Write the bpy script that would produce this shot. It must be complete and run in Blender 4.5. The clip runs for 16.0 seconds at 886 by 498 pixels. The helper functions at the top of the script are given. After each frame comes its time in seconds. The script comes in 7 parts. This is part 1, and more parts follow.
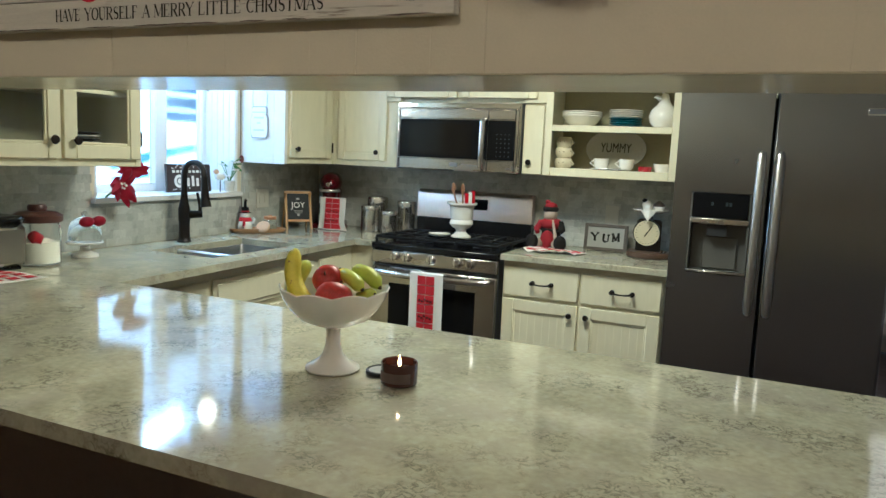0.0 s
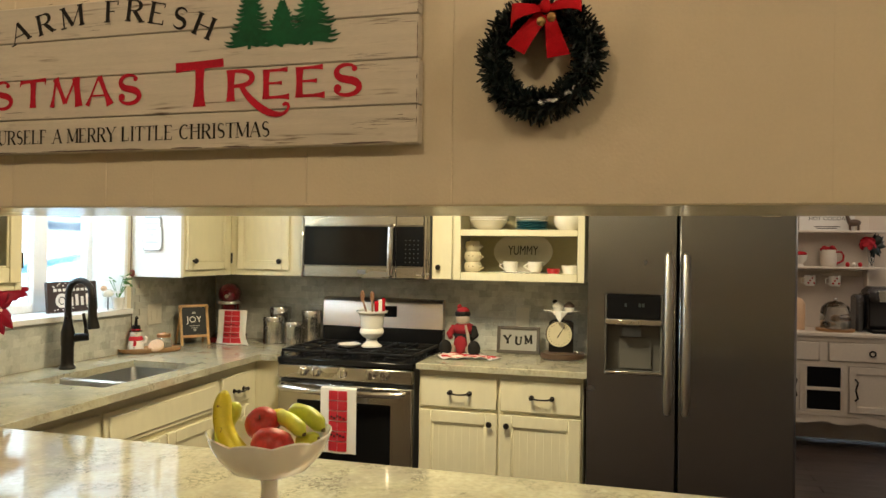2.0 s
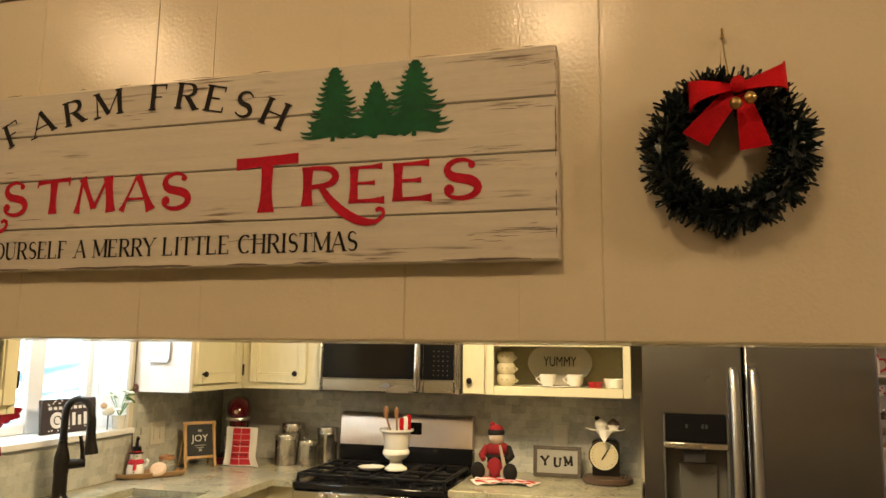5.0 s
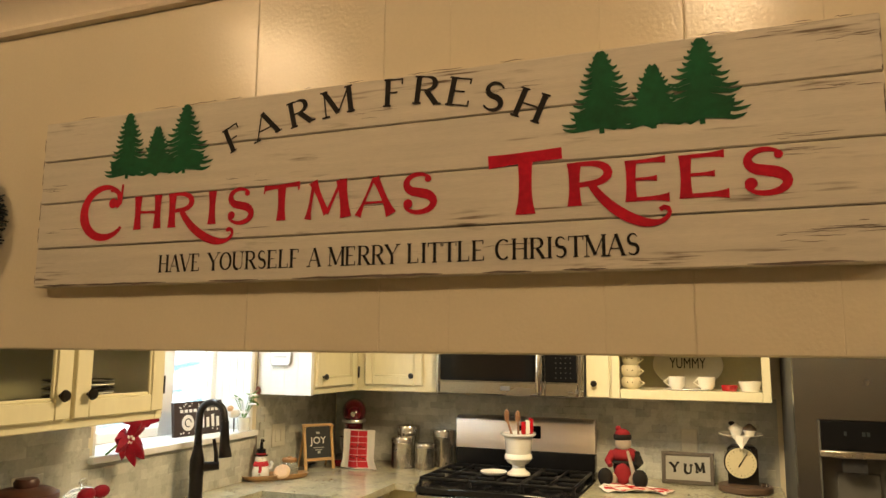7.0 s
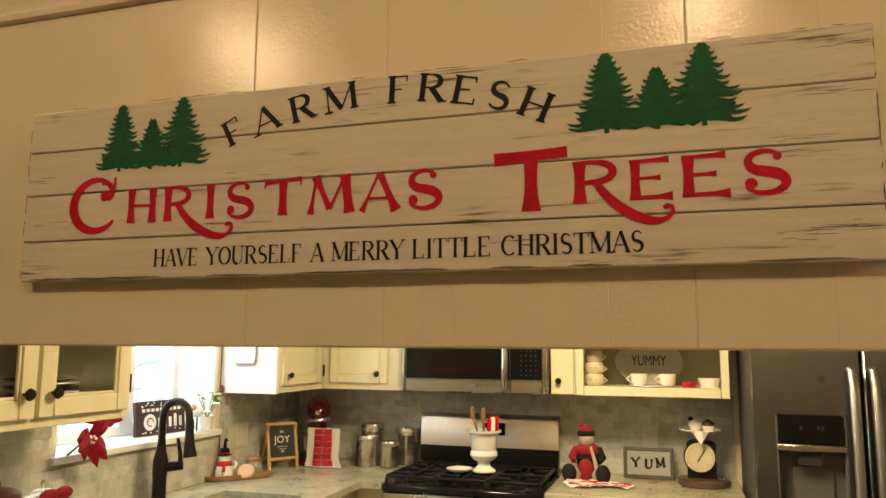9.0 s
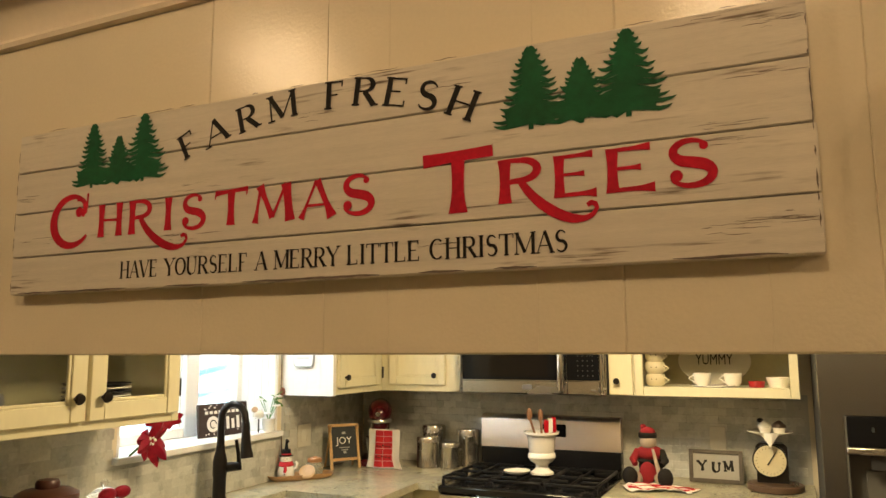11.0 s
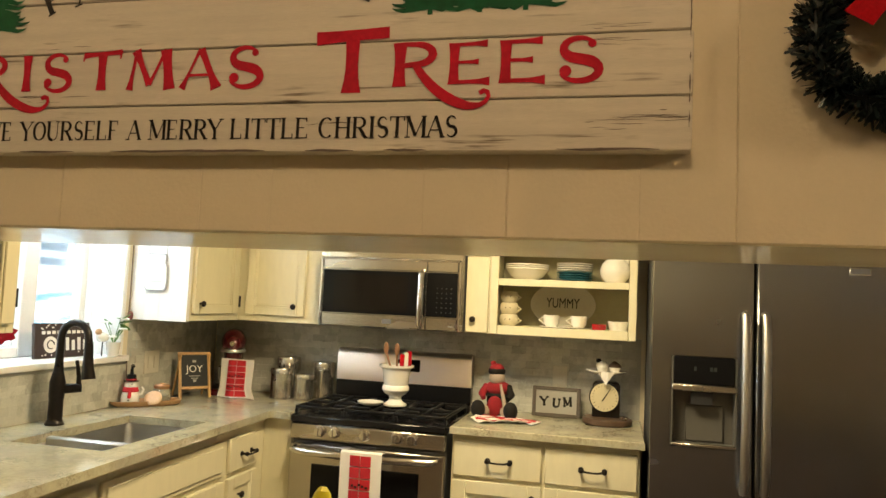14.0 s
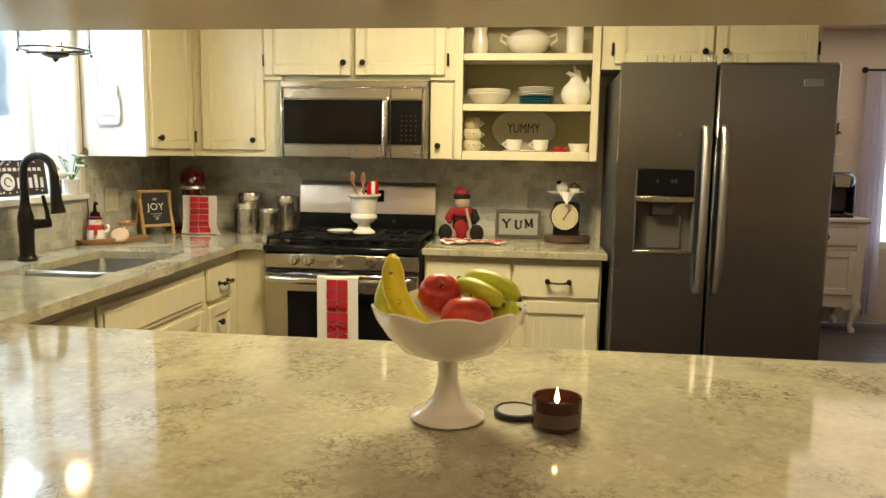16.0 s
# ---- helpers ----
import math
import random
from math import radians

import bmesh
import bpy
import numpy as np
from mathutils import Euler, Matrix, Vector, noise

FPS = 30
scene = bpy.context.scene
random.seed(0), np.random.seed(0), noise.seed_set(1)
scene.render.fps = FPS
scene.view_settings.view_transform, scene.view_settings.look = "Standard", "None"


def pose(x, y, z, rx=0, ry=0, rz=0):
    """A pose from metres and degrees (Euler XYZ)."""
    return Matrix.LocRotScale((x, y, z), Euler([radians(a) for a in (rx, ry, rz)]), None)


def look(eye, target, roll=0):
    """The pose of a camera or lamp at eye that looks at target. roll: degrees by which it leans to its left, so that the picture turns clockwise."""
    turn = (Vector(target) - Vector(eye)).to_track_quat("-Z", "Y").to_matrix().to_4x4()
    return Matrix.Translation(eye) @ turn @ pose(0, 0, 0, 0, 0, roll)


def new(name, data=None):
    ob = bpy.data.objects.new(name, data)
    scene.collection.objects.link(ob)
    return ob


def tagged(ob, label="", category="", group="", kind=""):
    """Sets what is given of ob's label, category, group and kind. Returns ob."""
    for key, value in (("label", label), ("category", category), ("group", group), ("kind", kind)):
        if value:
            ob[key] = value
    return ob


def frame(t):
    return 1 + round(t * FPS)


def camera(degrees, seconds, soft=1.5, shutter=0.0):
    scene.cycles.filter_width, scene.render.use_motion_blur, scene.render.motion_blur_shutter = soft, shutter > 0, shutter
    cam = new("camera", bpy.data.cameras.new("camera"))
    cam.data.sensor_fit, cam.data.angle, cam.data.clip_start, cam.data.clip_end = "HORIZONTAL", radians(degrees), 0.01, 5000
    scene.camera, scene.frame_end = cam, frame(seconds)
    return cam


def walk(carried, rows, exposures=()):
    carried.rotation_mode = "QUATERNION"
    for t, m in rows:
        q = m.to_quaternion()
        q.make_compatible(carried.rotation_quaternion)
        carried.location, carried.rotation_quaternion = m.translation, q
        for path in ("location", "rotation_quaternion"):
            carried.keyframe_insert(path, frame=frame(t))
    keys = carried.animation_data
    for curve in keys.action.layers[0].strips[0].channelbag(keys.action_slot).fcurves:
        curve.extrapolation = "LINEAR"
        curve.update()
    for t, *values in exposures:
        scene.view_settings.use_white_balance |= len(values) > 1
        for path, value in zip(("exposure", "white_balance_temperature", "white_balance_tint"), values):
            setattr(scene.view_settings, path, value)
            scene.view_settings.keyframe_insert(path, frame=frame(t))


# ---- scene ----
cam = camera(62.4, 16.0)
PATH = [
    (0, (1.672, -4.237, 1.412), (0.863, -2.426, 1.156), 2.5),
    (0.5, (1.586, -4.218, 1.421), (0.884, -2.355, 1.222), 3.3),
    (1, (1.548, -4.198, 1.441), (0.9, -2.311, 1.305), 2.4),
    (1.5, (1.527, -4.189, 1.458), (0.951, -2.274, 1.403), 1.9),
    (2, (1.513, -4.182, 1.471), (0.979, -2.255, 1.481), 0.8),
    (2.5, (1.5, -4.171, 1.48), (1.019, -2.231, 1.546), 1.8),
    (3, (1.469, -4.149, 1.495), (1.063, -2.194, 1.616), 1.8),
    (5.5, (1.202, -3.939, 1.536), (0.591, -2.059, 1.835), -0.0),
    (6, (1.123, -3.927, 1.545), (0.407, -2.083, 1.837), -0.6),
    (6.5, (1.062, -3.941, 1.547), (0.305, -2.111, 1.829), -0.6),
    (7, (1.02, -3.959, 1.546), (0.312, -2.108, 1.819), 0.5),
    (7.5, (0.986, -3.981, 1.543), (0.326, -2.112, 1.813), 1.2),
    (8, (0.965, -3.994, 1.536), (0.373, -2.101, 1.799), 0.7),
    (8.5, (0.95, -3.997, 1.538), (0.386, -2.097, 1.808), 0.5),
    (11, (1.138, -3.907, 1.548), (0.318, -2.103, 1.818), -0.3),
    (11.5, (1.157, -3.897, 1.555), (0.429, -2.054, 1.83), 0.2),
    (12, (1.17, -3.891, 1.543), (0.547, -2.012, 1.829), 1.0),
    (12.5, (1.165, -3.884, 1.529), (0.609, -1.983, 1.805), 2.3),
    (13, (1.16, -3.889, 1.512), (0.652, -1.971, 1.765), 2.9),
    (13.5, (1.143, -3.912, 1.489), (0.675, -1.978, 1.691), 3.2),
    (14, (1.113, -3.918, 1.469), (0.649, -1.979, 1.613), 2.6),
    (14.5, (1.085, -3.945, 1.434), (0.656, -1.995, 1.544), 0.5),
    (15, (1.039, -3.968, 1.394), (0.666, -2.004, 1.398), -0.2),
    (15.5, (0.977, -3.986, 1.368), (0.659, -2.017, 1.221), -0.1),
    (16, (0.918, -4.006, 1.343), (0.671, -2.037, 1.089), 0.8),
]
# exposure and white balance drift along the shot
LOOKS = [(0, -0.11, 4430, 2), (0.6, -0.10, 4680, 2), (1.2, -0.06, 5150, 4), (2, 0.08, 5900, 7), (3, 0.18, 6300, 10), (5.5, 0.12, 6950, 12), (12.5, 0.14, 6750, 10), (14.5, 0.13, 6450, 8), (16, 0.06, 6350, 7)]
walk(cam, [(t, look(eye, target, roll)) for t, eye, target, roll in PATH], LOOKS)

# ---- world and lamps ----
sky = bpy.data.worlds.new("sky")
scene.world = sky
sky.use_nodes = True
sn = sky.node_tree.nodes
st = sn.new("ShaderNodeTexSky")
st.sky_type, st.sun_disc, st.sun_elevation, st.sun_rotation = "NISHITA", False, radians(35), radians(250)
sky.node_tree.links.new(st.outputs[0], sn["Background"].inputs[0])
sn["Background"].inputs[1].default_value = 0.12
WARM = (1.0, 0.72, 0.42)


def lamp(name, kind, m, power, color, size=0.1, size_y=None):
    d = bpy.data.lights.new(name, kind)
    d.energy, d.color = power, color
    if kind == "AREA":
        d.size = size
        if size_y:
            d.shape, d.size_y = "RECTANGLE", size_y
    elif kind == "SUN":
        d.angle = size
    else:
        d.shadow_soft_size = size
    ob = new(name, d)
    ob.matrix_world = m
    return ob


lamp("sun", "SUN", look((-8, -3, 6), (0, 0, 0)), 1.5, (1.0, 0.95, 0.88), radians(10))
lamp("dining_light", "POINT", pose(-0.34, -4.30, 2.50), 15.8, WARM, 0.06)
lamp("dining_light_two", "POINT", pose(1.06, -4.24, 2.46), 12.6, WARM, 0.06)
# unseen fill lamp, added to brighten the right of the header wall
lamp("dining_light_three", "POINT", pose(3.3, -4.25, 2.46), 38, WARM, 0.06)
lamp("kitchen_light", "AREA", look((0.65, -1.57, 2.36), (0.65, -1.52, 0)), 53, (1.0, 0.79, 0.46), 0.5)
lamp("lantern_light", "POINT", pose(-0.87, -1.42, 1.80), 3, WARM, 0.03)
lamp("far_room_light", "AREA", look((3.2, 0.9, 2.38), (3.2, 0.9, 0)), 20, (1.0, 0.76, 0.54), 2.2)
lamp("window_daylight", "AREA", look((-1.30, -1.32, 2.02), (-0.9, -1.2, 1.4)), 15.5, (0.66, 0.85, 1.0), 0.85, 0.16)
lamp("far_window_daylight", "AREA", look((4.3, 2.28, 1.4), (4.0, 0.0, 1.0)), 7, (0.75, 0.85, 1.0), 0.8, 1.4)


# ---- materials ----
def mat(name, col, rough=0.5, metal=0.0, var=0.08, scale=6.0, fine=60.0, bump=0.05, rand=0.0, coat=0.0, stretch=(1, 1, 1), trans=0.0, sub=0.0, spec=0.5):
    m = bpy.data.materials.new(name)
    m.use_nodes = True
    t = m.node_tree
    n, l = t.nodes, t.links
    p = n["Principled BSDF"]
    p.inputs["Roughness"].default_value, p.inputs["Metallic"].default_value = rough, metal
    p.inputs["Coat Weight"].default_value = coat
    p.inputs["Specular IOR Level"].default_value = spec
    p.inputs["Coat Roughness"].default_value = 0.06
    p.inputs["Transmission Weight"].default_value = trans
    if sub:
        p.inputs["Subsurface Weight"].default_value = sub
        p.inputs["Subsurface Radius"].default_value = (0.01, 0.008, 0.006)
    tc, mp = n.new("ShaderNodeTexCoord"), n.new("ShaderNodeMapping")
    mp.inputs["Scale"].default_value = stretch
    l.new(tc.outputs["Object"], mp.inputs[0])
    a, b = n.new("ShaderNodeTexNoise"), n.new("ShaderNodeTexNoise")
    a.inputs["Scale"].default_value, b.inputs["Scale"].default_value = scale, fine
    a.inputs["Detail"].default_value, b.inputs["Detail"].default_value = 4, 3
    l.new(mp.outputs[0], a.inputs[0]), l.new(mp.outputs[0], b.inputs[0])
    mixn = n.new("ShaderNodeMath")
    mixn.operation = "ADD"
    l.new(a.outputs[0], mixn.inputs[0]), l.new(b.outputs[0], mixn.inputs[1])
    mr = n.new("ShaderNodeMapRange")
    mr.inputs[1].default_value, mr.inputs[2].default_value = 0.6, 1.4
    mr.inputs[3].default_value, mr.inputs[4].default_value = 1 - var, 1 + var
    l.new(mixn.outputs[0], mr.inputs[0])
    val = mr.outputs[0]
    if rand:
        oi = n.new("ShaderNodeObjectInfo")
        l.new(oi.outputs["Location"], mp.inputs["Location"])
        r2 = n.new("ShaderNodeMapRange")
        r2.inputs[3].default_value, r2.inputs[4].default_value = 1 - rand, 1 + rand
        l.new(oi.outputs["Random"], r2.inputs[0])
        mu = n.new("ShaderNodeMath")
        mu.operation = "MULTIPLY"
        l.new(val, mu.inputs[0]), l.new(r2.outputs[0], mu.inputs[1])
        val = mu.outputs[0]
    hv = n.new("ShaderNodeVectorMath")
    hv.operation = "SCALE"
    hv.inputs[0].default_value = col
    l.new(val, hv.inputs["Scale"])
    l.new(hv.outputs[0], p.inputs["Base Color"])
    rr = n.new("ShaderNodeMapRange")
    rr.inputs[1].default_value, rr.inputs[2].default_value = 0.0, 1.0
    rr.inputs[3].default_value, rr.inputs[4].default_value = max(rough - 0.1, 0.01), min(rough + 0.1, 1)
    l.new(a.outputs[0], rr.inputs[0]), l.new(rr.outputs[0], p.inputs["Roughness"])
    if bump:
        bp = n.new("ShaderNodeBump")
        bp.inputs["Strength"].default_value, bp.inputs["Distance"].default_value = bump, 0.004
        l.new(b.outputs[0], bp.inputs["Height"]), l.new(bp.outputs[0], p.inputs["Normal"])
    return m


def glow(name, col, strength):
    m = bpy.data.materials.new(name)
    m.use_nodes = True
    p = m.node_tree.nodes["Principled BSDF"]
    p.inputs["Base Color"].default_value = (*col, 1)
    p.inputs["Emission Color"].default_value, p.inputs["Emission Strength"].default_value = (*col, 1), strength
    return m


def stone_mat():
    m = mat("quartz", (0.45, 0.425, 0.30), 0.085, spec=0.75, var=0.22, scale=11, fine=70, bump=0.0)
    n, l = m.node_tree.nodes, m.node_tree.links
    p = n["Principled BSDF"]
    src = p.inputs["Base Color"].links[0].from_socket
    tc = [x for x in n if x.type == "TEX_COORD"][0]
    # thin dark squiggles that gather in patches, and pale clouds
    def noise(scale, detail, bend=0.0):
        k = n.new("ShaderNodeTexNoise")
        k.inputs["Scale"].default_value, k.inputs["Detail"].default_value, k.inputs["Distortion"].default_value = scale, detail, bend
        l.new(tc.outputs["Object"], k.inputs[0])
        return k.outputs[0]

    def ranged(sock, a, b, c=0.0, d=1.0):
        k = n.new("ShaderNodeMapRange")
        for q, v in enumerate((a, b, c, d)):
            k.inputs[q + 1].default_value = v
        l.new(sock, k.inputs[0])
        return k.outputs[0]

    def calc(op, a, b):
        k = n.new("ShaderNodeMath")
        k.operation = op
        l.new(a, k.inputs[0])
        if isinstance(b, (int, float)):
            k.inputs[1].default_value = b
        else:
            l.new(b, k.inputs[1])
        return k.outputs[0]

    away = calc("ABSOLUTE", calc("SUBTRACT", noise(44, 7, 0.7), 0.5), 0.0)
    lines = calc("MULTIPLY", ranged(away, 0.002, 0.052, 1.0, 0.0), ranged(noise(9, 5), 0.48, 0.64, 0.0, 0.72))
    specks = calc("MULTIPLY", ranged(noise(62, 6, 0.9), 0.55, 0.68), ranged(noise(9, 3), 0.44, 0.62, 0.0, 0.85))
    dark = calc("MAXIMUM", lines, specks)
    mx = n.new("ShaderNodeMix")
    mx.data_type = "RGBA"
    mx.inputs["B"].default_value = (0.105, 0.095, 0.065, 1)
    gr = n.new("ShaderNodeMix")
    gr.data_type = "RGBA"
    gr.inputs["B"].default_value = (0.36, 0.33, 0.26, 1)
    l.new(ranged(noise(6, 5, 0.5), 0.46, 0.68, 0.0, 0.85), gr.inputs["Factor"]), l.new(src, gr.inputs["A"])
    l.new(dark, mx.inputs["Factor"]), l.new(gr.outputs["Result"], mx.inputs["A"])
    w2 = n.new("ShaderNodeTexNoise")
    w2.inputs["Scale"].default_value, w2.inputs["Detail"].default_value = 38, 4
    l.new(tc.outputs["Object"], w2.inputs[0])
    r2 = n.new("ShaderNodeValToRGB")
    r2.color_ramp.elements[0].position, r2.color_ramp.elements[1].position = 0.56, 0.86
    l.new(w2.outputs[0], r2.inputs[0])
    m2 = n.new("ShaderNodeMix")
    m2.data_type = "RGBA"
    m2.inputs["B"].default_value = (0.54, 0.52, 0.40, 1)
    l.new(r2.outputs[0], m2.inputs["Factor"]), l.new(mx.outputs["Result"], m2.inputs["A"])
    l.new(m2.outputs["Result"], p.inputs["Base Color"])
    l.new(ranged(noise(30, 3), 0.3, 0.7, 0.055, 0.095), p.inputs["Roughness"])
    return m


WALL = mat("wall_paint", (0.735, 0.66, 0.505), 0.155, var=0.03, scale=3, fine=200, bump=0.11, spec=0.36)
CEIL = mat("ceiling_paint", (0.74, 0.65, 0.51), 0.7, var=0.04, bump=0.1)
PINK = mat("far_wall_paint", (0.66, 0.58, 0.495), 0.6, var=0.03, bump=0.05)
CAB = mat("cabinet_paint", (0.72, 0.67, 0.475), 0.34, var=0.05, scale=5, fine=40, bump=0.04, stretch=(1, 1, 0.25))
CABIN = mat("cabinet_inside", (0.37, 0.34, 0.20), 0.5, var=0.06)
WHITE = mat("white_paint", (0.80, 0.79, 0.76), 0.4, var=0.03, bump=0.03)
CREAM = mat("hutch_paint", (0.68, 0.61, 0.52), 0.45, var=0.05, bump=0.04)
STONE = stone_mat()
GROUT = mat("grout", (0.45, 0.445, 0.40), 0.8, var=0.08, bump=0.2)
TILE = mat("marble_tile", (0.48, 0.475, 0.42), 0.28, var=0.14, scale=14, fine=90, rand=0.15, bump=0.02)
SLATE = mat("slate_steel", (0.268, 0.270, 0.280), 0.25, 1.0, var=0.05, scale=1.2, fine=30, bump=0, stretch=(1, 1, 2))
SIDE = mat("fridge_side", (0.06, 0.06, 0.06), 0.5, var=0.05)
STEEL = mat("brushed_steel", (0.56, 0.525, 0.47), 0.25, 1.0, var=0.02, scale=2, fine=30, bump=0.0, stretch=(1, 1, 3))
CHROME = mat("polished_steel", (0.70, 0.68, 0.66), 0.14, 1.0, var=0.02, bump=0)
BLACK = mat("black_enamel", (0.009, 0.009, 0.010), 0.14, var=0.1, bump=0.01, spec=0.3)
IRON = mat("cast_iron", (0.010, 0.010, 0.011), 0.42, var=0.2, bump=0.1, spec=0.18)
GLASSB = mat("black_glass", (0.008, 0.008, 0.009), 0.05, var=0.05, bump=0, spec=0.12)
KEYM = mat("key_print", (0.042, 0.042, 0.042), 0.5, var=0.1)
SATIN = mat("satin_handle", (0.56, 0.545, 0.52), 0.38, 1.0, var=0.0, bump=0)
DOLLR = mat("dark_red_fleece", (0.25, 0.008, 0.014), 0.9, var=0.25, fine=250, bump=0.3)
DARK = mat("dark_recess", (0.03, 0.03, 0.032), 0.5, var=0.1)
BRONZE = mat("oil_rubbed_bronze", (0.022, 0.018, 0.016), 0.3, 0.6, var=0.2, bump=0.03)
CERAM = mat("white_ceramic", (0.80, 0.77, 0.70), 0.13, var=0.03, bump=0.0, coat=0.3)
MILK = mat("milk_glass", (0.82, 0.79, 0.74), 0.10, var=0.02, bump=0.0, coat=0.4, sub=0.25)
CLEAR = mat("clear_glass", (0.95, 0.97, 0.96), 0.03, var=0.0, bump=0, trans=1.0)
WOOD = mat("warm_wood", (0.34, 0.19, 0.08), 0.45, var=0.25, scale=5, fine=40, bump=0.08, stretch=(2, 14, 14))
WOODX = mat("spoon_wood", (0.22, 0.105, 0.05), 0.5, var=0.2, bump=0.05)
DWOOD = mat("dark_wood", (0.09, 0.055, 0.035), 0.4, var=0.3, scale=4, fine=40, bump=0.08, stretch=(2, 10, 10))
FLOOR = mat("dark_floor", (0.06, 0.045, 0.038), 0.35, var=0.25, scale=3, fine=30, bump=0.05, rand=0.25, stretch=(1, 8, 8))
REDC = mat("red_cloth", (0.44, 0.010, 0.020), 0.8, var=0.15, fine=300, bump=0.3)
TIN = mat("dull_tin", (0.60, 0.57, 0.52), 0.24, 0.95, var=0.10, scale=20, fine=90, bump=0.03)
BOWR = mat("bow_ribbon", (0.52, 0.004, 0.012), 0.6, var=0.2, fine=300, bump=0.2, spec=0.15)
REDP = mat("red_paint", (0.45, 0.009, 0.028), 0.75, var=0.28, scale=28, fine=150, bump=0.05, spec=0.2)
MAROON = mat("maroon_enamel", (0.06, 0.002, 0.005), 0.22, var=0.05, bump=0, coat=0.3)
REDG = mat("red_gloss", (0.36, 0.008, 0.014), 0.15, var=0.05, bump=0, coat=0.4)
GREENP = mat("green_paint", (0.006, 0.085, 0.032), 0.65, var=0.35, scale=25, fine=120, bump=0.05, spec=0.2)
INK = mat("black_paint", (0.014, 0.012, 0.011), 0.7, var=0.3, scale=60, fine=200, bump=0.05, spec=0.2)
CLOTH = mat("white_cloth", (0.78, 0.75, 0.70), 0.85, var=0.05, fine=300, bump=0.3)
PINE = mat("pine_needles", (0.010, 0.019, 0.019), 0.30, var=0.4, scale=40, fine=200, bump=0)
BOARDM = mat("whitewashed_plank", (0.63, 0.585, 0.50), 0.6, var=0.12, scale=4, fine=60, bump=0.15, stretch=(1.5, 20, 30))
bn, bl = BOARDM.node_tree.nodes, BOARDM.node_tree.links
bsrc = bn["Principled BSDF"].inputs["Base Color"].links[0].from_socket
btc = [x for x in bn if x.type == "TEX_COORD"][0]
bmask = None
for sc_, lo, hi in (((8, 1, 130), 0.52, 0.68), ((3.0, 1, 22), 0.55, 0.70)):
    bmp, bno, bra = bn.new("ShaderNodeMapping"), bn.new("ShaderNodeTexNoise"), bn.new("ShaderNodeMapRange")
    bmp.inputs["Scale"].default_value = sc_
    bno.inputs["Scale"].default_value, bno.inputs["Detail"].default_value = 1.6, 6
    bra.inputs[1].default_value, bra.inputs[2].default_value = lo, hi
    bl.new(btc.outputs["Object"], bmp.inputs[0]), bl.new(bmp.outputs[0], bno.inputs[0]), bl.new(bno.outputs[0], bra.inputs[0])
    if bmask:
        mm = bn.new("ShaderNodeMath")
        mm.operation = "MULTIPLY"
        bl.new(bmask, mm.inputs[0]), bl.new(bra.outputs[0], mm.inputs[1])
        bmask = mm.outputs[0]
    else:
        bmask = bra.outputs[0]
bm3 = bn.new("ShaderNodeMix")
bm3.data_type = "RGBA"
bm3.inputs["B"].default_value = (0.15, 0.11, 0.075, 1)
b5 = bn.new("ShaderNodeMath")
b5.operation = "MULTIPLY"
b5.use_clamp = True
b5.inputs[1].default_value = 1.7
bl.new(bmask, b5.inputs[0]), bl.new(b5.outputs[0], bm3.inputs["Factor"]), bl.new(bsrc, bm3.inputs["A"])
bl.new(bm3.outputs["Result"], bn["Principled BSDF"].inputs["Base Color"])
WORN = mat("worn_edge", (0.13, 0.10, 0.08), 0.7, var=0.4, scale=20, bump=0.2)
CHALK = mat("chalkboard", (0.02, 0.022, 0.022), 0.7, var=0.2, bump=0.03)
LEAF = mat("leaf_green", (0.10, 0.22, 0.05), 0.5, var=0.2)
APPLE = mat("apple_skin", (0.40, 0.020, 0.013), 0.40, var=0.4, scale=30, fine=160, bump=0.02, coat=0.03)
BANANA = mat("banana_skin", (0.70, 0.61, 0.02), 0.42, var=0.10, scale=30, fine=140, bump=0.04)
BGREEN = mat("green_banana_skin", (0.50, 0.55, 0.035), 0.42, var=0.16, scale=30, fine=140, bump=0.04)
BROWN = mat("banana_tip", (0.07, 0.05, 0.02), 0.7, var=0.3)
AMBER = mat("amber_glass", (0.055, 0.022, 0.018), 0.10, var=0.1, bump=0, coat=0.3)
WAX = mat("candle_wax", (0.06, 0.014, 0.011), 0.4, var=0.1, sub=0.2)
GOLD = mat("brass", (0.60, 0.42, 0.18), 0.3, 1.0, var=0.05, bump=0)
CURT = mat("sheer_curtain", (0.80, 0.76, 0.80), 0.8, var=0.06, bump=0.1)
cn, cl_ = CURT.node_tree.nodes, CURT.node_tree.links
ctr, cmx = cn.new("ShaderNodeBsdfTranslucent"), cn.new("ShaderNodeMixShader")
ctr.inputs[0].default_value = (0.84, 0.80, 0.86, 1)
cmx.inputs[0].default_value = 0.6
cl_.new(cn["Principled BSDF"].outputs[0], cmx.inputs[1]), cl_.new(ctr.outputs[0], cmx.inputs[2])
cl_.new(cmx.outputs[0], cn["Material Output"].inputs[0])
BLUEP = mat("blue_plates", (0.03, 0.13, 0.17), 0.2, var=0.1, bump=0)
GREY = mat("grey_plastic", (0.16, 0.16, 0.17), 0.35, var=0.06)
TAN = mat("tan_wax", (0.62, 0.42, 0.26), 0.5, var=0.1)
PUTTY = mat("grey_card", (0.36, 0.35, 0.32), 0.7, var=0.06)
FLAME = glow("flame", (1.0, 0.55, 0.16), 14)
BULB = glow("bulb", (1.0, 0.82, 0.55), 30)
# emission stands in for daylight on the surfaces outside the sink window
DAY = glow("outdoor_white_glow", (0.86, 0.95, 1.0), 2.6)
